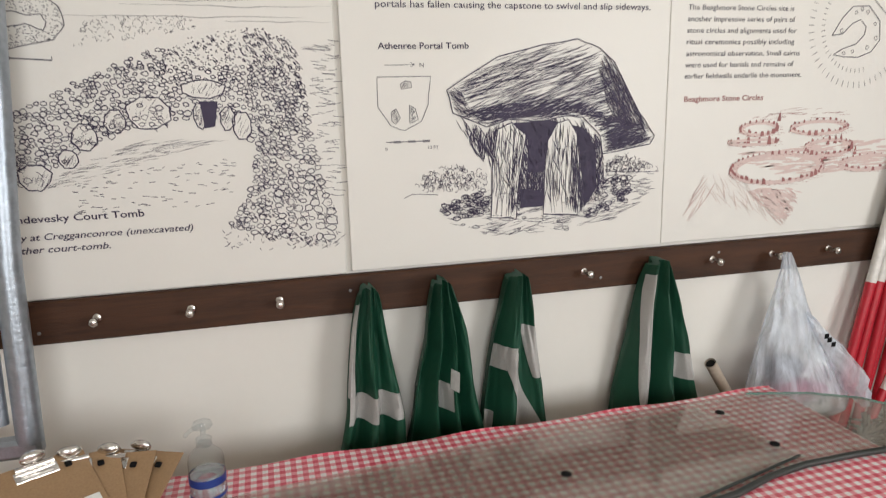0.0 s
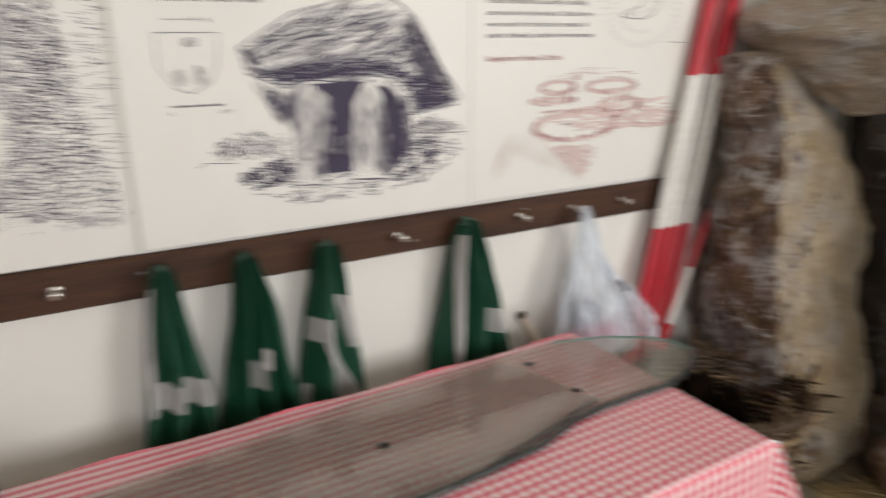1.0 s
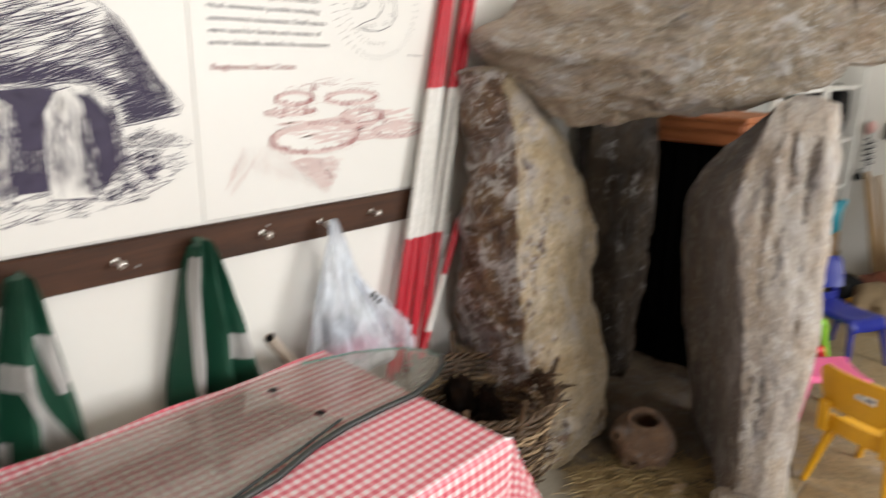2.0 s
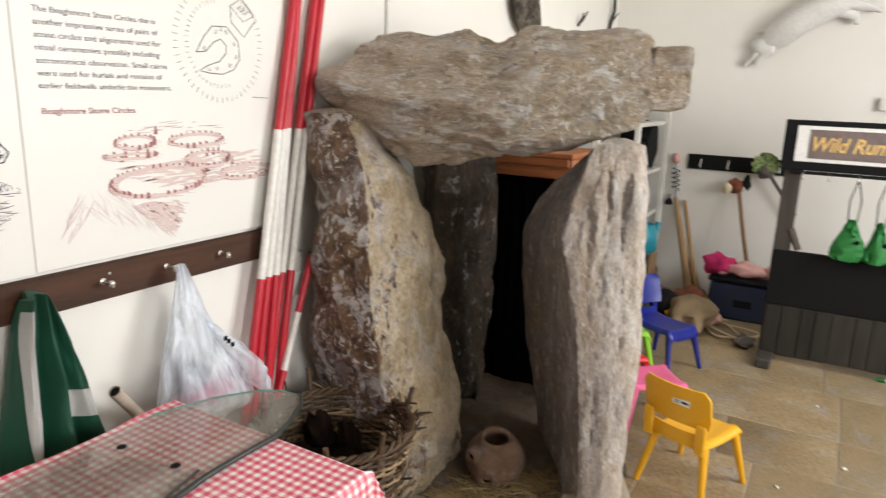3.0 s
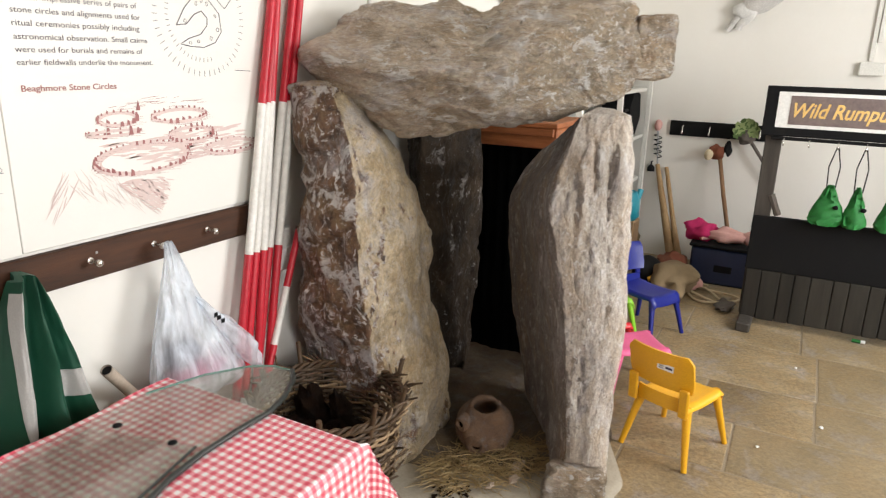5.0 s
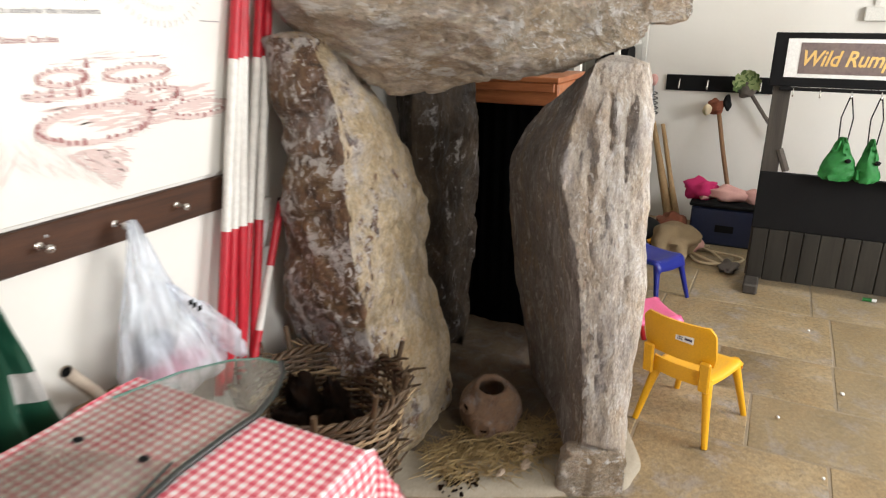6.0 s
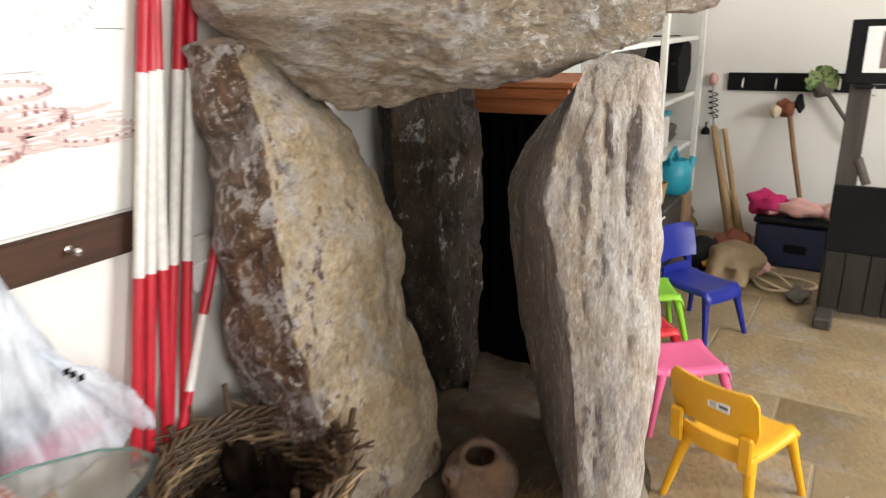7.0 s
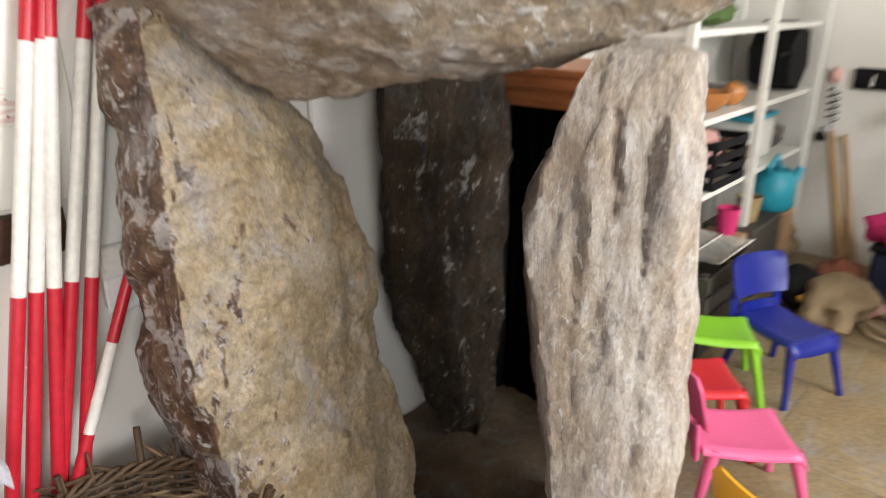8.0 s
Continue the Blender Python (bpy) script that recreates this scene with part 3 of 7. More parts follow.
def hatch(g, poly, count, y, length, angle, spread, w, rnd, bend=0.0):
    for x, z in scatter(poly, count, rnd):
        a = radians(angle + rnd.uniform(-spread, spread))
        L = length * rnd.uniform(0.4, 1.0)
        pts = []
        for k in range(4):
            t = k / 3 - 0.5
            px = x + math.cos(a) * L * t - math.sin(a) * bend * L * (t * t)
            pz = z + math.sin(a) * L * t + math.cos(a) * bend * L * (t * t)
            pts.append((px, pz))
        if inside(poly, *pts[0]) and inside(poly, *pts[-1]):
            stroke(g, pts, y, w * rnd.uniform(0.6, 1.2), True)


def cobble(g, x, z, r, y, w, rnd, squash=0.75):
    k = rnd.randint(6, 8)
    a0 = rnd.uniform(0, 6.28)
    outline(g, [(x + r * rnd.uniform(0.68, 1.2) * math.cos(a0 + 6.283 * i / k), z + squash * r * rnd.uniform(0.68, 1.2) * math.sin(a0 + 6.283 * i / k)) for i in range(k)], y, w)


def panel(x0, x1, z0, y, label):
    p = thing("exhibition_poster", (x0, y, z0), label, "poster", "exhibition posters along the wall")
    part("board", Geo().box((0, 0, 0), (x1 - x0, Y1 - y - 0.001, 2.2 - z0), None, 0.002), PANEL, p)
    return p


def draw(name, g, material, p, label=""):
    return part(name, g.moved(-p.location), material, p, label, None, "stuff")


def write(p, words, x, z, width, material, height, italic=0.0, bold=0.0, y=None):
    o = p.location
    return letters("lettering", words, x - o.x, (y if y is not None else -0.0012), z - o.z, width, material, p, height, italic, bold)


rnd = random.Random(4)
# court tomb panel
PA = panel(-1.2, 0.566, 1.066, 0.043, "ivory laminated poster with pen drawing of a court tomb")
yA = 0.0418
MOUND = [(-0.30, 1.36), (-0.128, 1.455), (0.038, 1.543), (0.154, 1.589), (0.259, 1.618), (0.355, 1.639), (0.428, 1.636), (0.469, 1.612), (0.483, 1.544), (0.498, 1.416),
         (0.519, 1.297), (0.546, 1.186), (0.537, 1.152), (0.418, 1.161), (0.299, 1.203), (0.349, 1.266), (0.376, 1.369), (0.36, 1.408), (0.313, 1.45), (0.217, 1.45),
         (0.112, 1.43), (0.017, 1.395), (-0.068, 1.335), (-0.133, 1.313), (-0.3, 1.25)]
g, small = Geo(), []
placed = []
for x, z in scatter(MOUND, 5200, rnd):
    near = max(0.0, min(1.0, (x - 0.36) / 0.15)) * max(0.0, min(1.0, (1.45 - z) / 0.25))
    r = 0.0075 + 0.0065 * near - 0.002 * max(0.0, min(1.0, (z - 1.5) / 0.1))
    if all((x - a) ** 2 + ((z - b) * 1.3) ** 2 > (0.78 * (r + q)) ** 2 for a, b, q in placed):
        placed.append((x, z, r))
        if z > 1.56 and x > 0.2:
            for k in range(3):
                px, pz = x + rnd.uniform(-r, r), z + rnd.uniform(-r, r)
                stroke(g, [(px, pz), (px + rnd.uniform(0.002, 0.005), pz + rnd.uniform(-0.002, 0.002))], yA, 0.0016)
        else:
            cobble(g, x, z, r * rnd.uniform(0.72, 1.2), yA, rnd.uniform(0.0013, 0.0023), rnd, rnd.uniform(0.55, 0.85))
        small.append((x, z, r))
for x, z, r in small:
    if x > 0.36 and rnd.random() < 0.5 or rnd.random() < 0.22:
        for k in range(5):
            a = rnd.uniform(-0.5, 0.4) - 0.8
            px, pz = x + rnd.uniform(-r, r), z - r * 0.7 + rnd.uniform(-0.004, 0.004)
            stroke(g, [(px, pz), (px + 0.008 * math.cos(a), pz + 0.008 * math.sin(a))], yA, 0.0013)
draw("cairn_drawing", g, INK, PA)
g = Geo()
for x, z, w, h in ((0.155, 1.463, 0.048, 0.034), (0.085, 1.447, 0.022, 0.026), (0.022, 1.415, 0.026, 0.028), (-0.015, 1.372, 0.02, 0.02), (-0.085, 1.335, 0.033, 0.03), (0.26, 1.455, 0.014, 0.03),
                   (0.318, 1.447, 0.016, 0.028), (0.348, 1.43, 0.022, 0.032), (0.272, 1.512, 0.045, 0.021)):
    body = [(x + w * math.cos(a * 0.785 + 0.3) * rnd.uniform(0.9, 1.1), z + h * math.sin(a * 0.785 + 0.3) * rnd.uniform(0.9, 1.1)) for a in range(8)]
    fill(g, body, yA - 0.0004)
draw("kerb_drawing", g, PANEL, PA)
g2 = Geo()
for k in range(0, len(g.v), 8):
    body = [(v[0] + PA.location.x, v[2] + PA.location.z) for v in g.v[k:k + 8]]
    outline(g2, body, yA - 0.0008, 0.0026, 0.001, rnd)
    hatch(g2, body, 34, yA - 0.0008, 0.025, 60, 14, 0.0011, rnd)
fill(g2, [(0.262, 1.486), (0.3, 1.485), (0.29, 1.43), (0.268, 1.427)], yA - 0.0008)
hatch(g2, [(-0.1, 1.30), (0.0, 1.36), (0.15, 1.41), (0.33, 1.40), (0.2, 1.375), (0.0, 1.315)], 160, yA - 0.0006, 0.04, 8, 6, 0.0009, rnd)
for x, z in scatter([(-0.05, 1.25), (0.3, 1.25), (0.33, 1.36), (0.0, 1.33)], 90, rnd):
    stroke(g2, [(x, z), (x + rnd.uniform(0.006, 0.016), z + rnd.uniform(-0.003, 0.003))], yA, 0.0012)
for x, z in scatter([(0.27, 1.14), (0.55, 1.13), (0.56, 1.16), (0.28, 1.19)], 60, rnd):
    stroke(g2, [(x, z), (x + rnd.uniform(-0.01, 0.014), z + rnd.uniform(0.002, 0.009))], yA, 0.0012)
for x, z in scatter([(0.49, 1.60), (0.52, 1.25), (0.562, 1.22), (0.562, 1.62)], 90, rnd):
    stroke(g2, [(x, z), (x + rnd.uniform(0.01, 0.03), z + rnd.uniform(-0.006, 0.004))], yA, 0.001)
draw("ink_hatching", g2, INK, PA)
g = Geo()
for z, x0, x1 in ((1.70, 0.05, 0.4), (1.688, 0.12, 0.56), (1.665, -0.02, 0.5), (1.655, 0.33, 0.56), (1.60, 0.49, 0.56)):
    stroke(g, [(x0 + (x1 - x0) * k / 12, z + 0.006 * noise.noise(Vector((x0 + k * 0.5, z * 9, 0)))) for k in range(13)], yA, 0.0012, True)
for x, z in scatter([(0.02, 1.60), (0.28, 1.64), (0.26, 1.665), (0.05, 1.66)], 170, rnd):
    stroke(g, [(x, z), (x + rnd.uniform(-0.006, 0.008), z + rnd.uniform(-0.002, 0.008))], yA, 0.001)
outer = [(-0.25, 1.695), (-0.1, 1.708), (-0.038, 1.712), (0.006, 1.685), (0.012, 1.646), (-0.012, 1.616), (-0.113, 1.596), (-0.25, 1.585)]
inner = [(-0.25, 1.665), (-0.08, 1.672), (-0.05, 1.665), (-0.03, 1.668), (-0.02, 1.652), (-0.03, 1.636), (-0.06, 1.648), (-0.1, 1.64), (-0.25, 1.635)]
for q in (outer, inner):
    outline(g, q, yA, 0.0022, 0.0015, rnd)
for x, z in scatter(outer, 900, rnd):
    if not inside(inner, x, z):
        stroke(g, [(x, z), (x + 0.003, z + 0.001)], yA, 0.0013)
stroke(g, [(-0.098, 1.581), (-0.02, 1.576)], yA, 0.003)
for x in (-0.098, -0.02):
    stroke(g, [(x, 1.577), (x, 1.584)], yA, 0.002)
draw("plan_drawing", g, INK2, PA)
write(PA, "Creggandevesky Court Tomb", -0.213, 1.238, 0.335, INK, 0.0155, 0, 0.012)
write(PA, "Nearby at Cregganconroe (unexcavated)", -0.195, 1.199, 0.417, INK, 0.0145, 0.25, 0.008)
write(PA, "is another court-tomb.", -0.195, 1.171, 0.24, INK, 0.0145, 0.25, 0.008)

# portal tomb panel
PB = panel(0.578, 1.436, 1.070, 0.040, "ivory laminated poster with ink drawing of a portal tomb")
yB = 0.0388
CAPB = [(0.83, 1.5), (0.961, 1.578), (1.08, 1.604), (1.172, 1.618), (1.235, 1.597), (1.276, 1.562), (1.355, 1.432), (1.403, 1.371), (1.389, 1.348), (1.251, 1.329), (1.241, 1.377),
        (1.192, 1.425), (1.144, 1.43), (1.082, 1.418), (0.99, 1.425), (0.93, 1.409), (0.843, 1.445)]
DARK = [(0.843, 1.445), (0.93, 1.409), (0.99, 1.425), (1.144, 1.43), (1.192, 1.425), (1.241, 1.377), (1.256, 1.325), (1.259, 1.22), (1.197, 1.173), (1.083, 1.208), (1.05, 1.2), (1.012, 1.19),
        (0.944, 1.303), (0.892, 1.347)]
LEG1 = [(0.96, 1.403), (0.997, 1.418), (1.035, 1.384), (1.02, 1.299), (1.008, 1.175), (0.94, 1.18), (0.944, 1.303)]
LEG2 = [(1.093, 1.368), (1.121, 1.414), (1.152, 1.42), (1.177, 1.379), (1.185, 1.291), (1.181, 1.171), (1.083, 1.181), (1.086, 1.267)]
GROUND = [(0.794, 1.218), (0.928, 1.261), (1.422, 1.279), (1.425, 1.218), (1.248, 1.136), (0.958, 1.127), (0.822, 1.173)]
UNDER = [(0.845, 1.44), (0.93, 1.46), (1.06, 1.47), (1.19, 1.475), (1.25, 1.44), (1.37, 1.40), (1.395, 1.36), (1.251, 1.329), (1.241, 1.377), (1.192, 1.425), (1.144, 1.43), (0.99, 1.425), (0.93, 1.409)]
g = Geo()
hatch(g, DARK, 1500, yB, 0.055, 100, 28, 0.0034, rnd)
fill(g, [(0.98, 1.415), (1.1, 1.42), (1.19, 1.40), (1.23, 1.35), (1.235, 1.24), (1.2, 1.19), (1.19, 1.3), (1.175, 1.39), (1.12, 1.41), (1.09, 1.35), (1.085, 1.29), (1.04, 1.29), (1.04, 1.38)], yB)
fill(g, [(1.02, 1.25), (1.084, 1.24), (1.083, 1.2), (1.02, 1.2)], yB)
draw("shadow_ink", g, INK, PB)
g = Geo()
for q in (LEG1, LEG2):
    fill(g, q, yB - 0.0006)
draw("paper_fill", g, PANEL, PB)
g = Geo()
for q in (CAPB, LEG1, LEG2):
    outline(g, q, yB - 0.001, 0.0026, 0.0012, rnd)
hatch(g, CAPB, 640, yB - 0.001, 0.11, 17, 9, 0.002, rnd, 0.12)
hatch(g, UNDER, 900, yB - 0.001, 0.06, 12, 18, 0.0027, rnd)
hatch(g, [(1.25, 1.59), (1.276, 1.562), (1.355, 1.432), (1.403, 1.371), (1.32, 1.38), (1.26, 1.45), (1.23, 1.55)], 420, yB - 0.001, 0.05, -58, 10, 0.0022, rnd)
hatch(g, [(0.83, 1.5), (0.86, 1.515), (0.9, 1.43), (0.843, 1.445)], 120, yB - 0.001, 0.04, -40, 16, 0.0018, rnd)
hatch(g, LEG1, 90, yB - 0.001, 0.06, 84, 8, 0.0018, rnd)
hatch(g, LEG2, 130, yB - 0.001, 0.07, 92, 8, 0.0018, rnd)
hatch(g, [(1.16, 1.40), (1.177, 1.379), (1.185, 1.291), (1.181, 1.171), (1.155, 1.172)], 140, yB - 0.001, 0.05, 95, 8, 0.0022, rnd)
hatch(g, [(1.0, 1.41), (1.035, 1.384), (1.02, 1.299), (1.008, 1.175), (0.99, 1.18)], 110, yB - 0.001, 0.05, 82, 8, 0.002, rnd)
draw("stone_hatching", g, INK, PB)
g = Geo()
hatch(g, GROUND, 420, yB, 0.05, 4, 16, 0.0016, rnd, 0.2)
for x, z in scatter([(0.80, 1.215), (0.925, 1.255), (0.94, 1.19), (0.83, 1.18)], 70, rnd) + scatter([(1.26, 1.27), (1.34, 1.265), (1.33, 1.2), (1.2, 1.16)], 60, rnd):
    cobble(g, x, z, rnd.uniform(0.006, 0.012), yB, 0.002, rnd, 0.6)
for x, z in scatter(GROUND, 60, rnd):
    if z < 1.185:
        cobble(g, x, z, rnd.uniform(0.005, 0.01), yB, 0.0012, rnd, 0.4)
for poly, n in (([(0.731, 1.262), (0.782, 1.304), (0.84, 1.319), (0.929, 1.296), (0.928, 1.253)], 150), ([(1.26, 1.312), (1.326, 1.325), (1.413, 1.282), (1.261, 1.272)], 120)):
    for x, z in scatter(poly, n, rnd):
        a0, r = rnd.uniform(0, 6.28), rnd.uniform(0.004, 0.008)
        stroke(g, [(x + r * math.cos(a0 + k * 0.8), z + r * math.sin(a0 + k * 0.8)) for k in range(5)], yB, 0.0011)
stroke(g, [(1.26, 1.283), (1.33, 1.277), (1.42, 1.275)], yB, 0.0014)
stroke(g, [(0.715, 1.243), (0.735, 1.252), (0.80, 1.247)], yB, 0.0014)
draw("ground_drawing", g, INK, PB)
g = Geo()
outline(g, [(0.661, 1.532), (0.79, 1.533), (0.782, 1.467), (0.764, 1.427), (0.722, 1.406), (0.688, 1.42), (0.659, 1.464)], yB, 0.0018, 0.0008, rnd)
for q in ([(0.715, 1.515), (0.728, 1.523), (0.741, 1.52), (0.743, 1.508), (0.718, 1.504)], [(0.691, 1.45), (0.703, 1.459), (0.713, 1.436), (0.701, 1.423), (0.692, 1.43)],
          [(0.736, 1.466), (0.750, 1.458), (0.757, 1.432), (0.736, 1.423)]):
    outline(g, q, yB, 0.0016)
    hatch(g, q, 60, yB, 0.014, 55, 3, 0.001, rnd)
stroke(g, [(0.68, 1.559), (0.752, 1.56)], yB, 0.0014)
stroke(g, [(0.742, 1.565), (0.752, 1.56), (0.742, 1.555)], yB, 0.0014)
for k in range(6):
    stroke(g, [(0.676 + 0.018 * k, 1.380), (0.694 + 0.018 * k, 1.3803)], yB, 0.0052 if k % 2 else 0.0025)
draw("plan_drawing", g, INK2, PB)
write(PB, "portals has fallen causing the capstone to swivel and slip sideways.", 0.663, 1.689, 0.713, INK, 0.0155, 0, 0.004)
write(PB, "Athenree Portal Tomb", 0.665, 1.596, 0.222, INK, 0.0145, 0, 0.014)
write(PB, "N", 0.764, 1.554, 0.010, INK2, 0.010)
write(PB, "0", 0.673, 1.3605, 0.006, INK2, 0.008)
write(PB, "10 FT", 0.779, 1.3605, 0.027, INK2, 0.008)

# stone circle panel
PC = panel(1.439, 2.32, 1.072, 0.043, "ivory laminated poster with rust wash drawing of stone circles")
yC = 0.0418
for words, x, z, w in (("The Beaghmore Stone Circles site is", 1.489, 1.692, 0.331), ("another impressive series of pairs of", 1.489, 1.663, 0.337), ("stone circles and alignments used for", 1.489, 1.634, 0.345),
                       ("ritual ceremonies possibly including", 1.489, 1.605, 0.34), ("astronomical observation. Small cairns", 1.489, 1.575, 0.361), ("were used for burials and remains of", 1.488, 1.546, 0.344),
                       ("earlier fieldwalls underlie the monument.", 1.488, 1.517, 0.374)):
    write(PC, words, x, z, w, INK2, 0.0135, 0, 0.004)
write(PC, "Beaghmore Stone Circles", 1.490, 1.4565, 0.251, RUST, 0.0145, 0, 0.014)
g, wash = Geo(), Geo()
for cx, cz, rx, rz, k in ((1.735, 1.380, 0.062, 0.018, 18), (1.941, 1.377, 0.098, 0.019, 26), (1.808, 1.266, 0.158, 0.042, 44), (1.980, 1.319, 0.084, 0.023, 24), (2.135, 1.268, 0.113, 0.022, 26), (1.72, 1.344, 0.082, 0.007, 14)):
    for i in range(k):
        a = 6.283 * i / k
        x, z = cx + rx * math.cos(a), cz + rz * math.sin(a)
        s = rnd.uniform(0.005, 0.0105) * (1.25 if math.sin(a) < 0 else 0.8)
        fill(g, [(x - s * 0.6, z - s * 0.5), (x + s * 0.6, z - s * 0.5), (x + s * 0.45, z + s * 0.7), (x - s * 0.3, z + s * rnd.uniform(0.6, 1.3))], yC)
        stroke(g, [(x - s, z - s * 0.6), (x + 2.4 * s, z - s * 0.9)], yC, 0.0022, True)
    for w in (1.0, 0.94, 0.88):
        stroke(wash, [(cx + rx * w * math.cos(a * 0.2094), cz - 0.003 + rz * w * math.sin(a * 0.2094)) for a in range(31)], yC + 0.0002, 0.007)
for x, z in ((1.69, 1.335), (1.80, 1.405), (2.0, 1.335), (2.02, 1.338), (1.975, 1.33), (2.075, 1.30), (1.97, 1.29)):
    fill(g, [(x - 0.007, z - 0.008), (x + 0.007, z - 0.008), (x + 0.002, z + 0.02)], yC)
hatch(g, [(1.70, 1.21), (1.87, 1.205), (1.92, 1.21), (1.86, 1.11), (1.84, 1.09)], 26, yC, 0.05, -25, 25, 0.0013, rnd)
hatch(wash, [(1.49, 1.17), (1.60, 1.27), (1.70, 1.24), (1.86, 1.09), (1.82, 1.09), (1.62, 1.17)], 90, yC, 0.10, -58, 22, 0.0014, rnd)
hatch(g, [(1.66, 1.40), (1.86, 1.44), (2.1, 1.41), (2.0, 1.40)], 40, yC, 0.05, 3, 6, 0.0013, rnd)
draw("stone_circle_drawing", g, RUST, PC)
hatch(wash, [(1.70, 1.21), (1.87, 1.205), (1.92, 1.21), (1.86, 1.11), (1.84, 1.09)], 200, yC + 0.0003, 0.07, -25, 30, 0.007, rnd)
hatch(wash, [(1.49, 1.14), (1.56, 1.27), (1.62, 1.24), (1.52, 1.12)], 40, yC + 0.0003, 0.09, 62, 15, 0.003, rnd)
hatch(wash, [(1.64, 1.31), (2.2, 1.34), (2.25, 1.25), (1.8, 1.24)], 160, yC + 0.0003, 0.08, 2, 6, 0.008, rnd)
draw("rust_wash", wash, RUSTPALE, PC)
g = Geo()
ring = [(1.954, 1.628), (1.985, 1.675), (2.018, 1.706), (2.073, 1.708), (2.116, 1.668), (2.122, 1.615), (2.095, 1.583), (2.05, 1.568), (2.0, 1.57), (1.964, 1.576), (1.995, 1.592), (2.04, 1.605), (2.066, 1.63),
        (2.069, 1.652), (2.048, 1.671), (2.02, 1.66), (1.99, 1.632)]
outline(g, ring, yC, 0.0028)
outline(g, [(2.09, 1.77), (2.134, 1.796), (2.194, 1.739), (2.141, 1.683), (2.091, 1.724)], yC, 0.0024)
outline(g, [(2.09, 1.77), (2.134, 1.796), (2.188, 1.752), (2.14, 1.728)], yC, 0.0018)
hatch(g, [(2.11, 1.765), (2.14, 1.782), (2.17, 1.755), (2.14, 1.745)], 50, yC, 0.02, 30, 8, 0.0018, rnd)
for x, z in ((1.985, 1.64), (2.03, 1.69), (2.07, 1.692), (2.1, 1.66), (2.108, 1.62), (2.08, 1.595), (2.03, 1.585), (2.0, 1.58), (2.05, 1.7)):
    cobble(g, x, z, 0.0055, yC, 0.0016, rnd, 1)
for k in range(52):
    a = 6.283 * k / 52
    for r0, r1 in ((0.155, 0.172),) + (((0.118, 0.13),) if 1.6 < a < 5.0 else ()):
        stroke(g, [(2.045 + r0 * math.cos(a), 1.655 + r0 * math.sin(a)), (2.045 + r1 * math.cos(a), 1.655 + r1 * math.sin(a))], yC, 0.0014)
stroke(g, [(2.169, 1.501), (2.241, 1.498)], yC, 0.002)
draw("plan_drawing", g, INK2, PC)

# ---- coat rail ----
rail = thing("coat_rail", (0.9, 0.03, 0.965), "dark-stained wooden coat rail with steel pegs", "coat rail")
part("board", Geo().box((-1.5, 0, 0), (1.36, 0.0245, 0.098), None, 0.004), RAIL, rail)
for i in range(-2, 11):
    x = 0.2 * i - 0.9
    g = Geo().lathe([(0.009, 0.0), (0.009, 0.002), (0.005, 0.004), (0.0045, 0.028), (0.0085, 0.032), (0.010, 0.037), (0.009, 0.042), (0.005, 0.045)], (0, 0, 0), 16, pose(0, 0, 0, 90))
    part("peg", g.moved((x, 0, 0.052)), SATIN, rail, "steel peg" if i == -2 else "", 60)
rnd = random.Random(8)
for x, z in ((-1.02, 0.028), (-0.33, 0.06), (0.35, 0.03), (0.72, 0.07), (1.12, 0.045)):
    part("screw", Geo().lathe([(0.004, 0.0), (0.004, 0.001), (0.0022, 0.0014)], (x, 0, z), 10, pose(0, 0, 0, 90)), STEEL, rail)


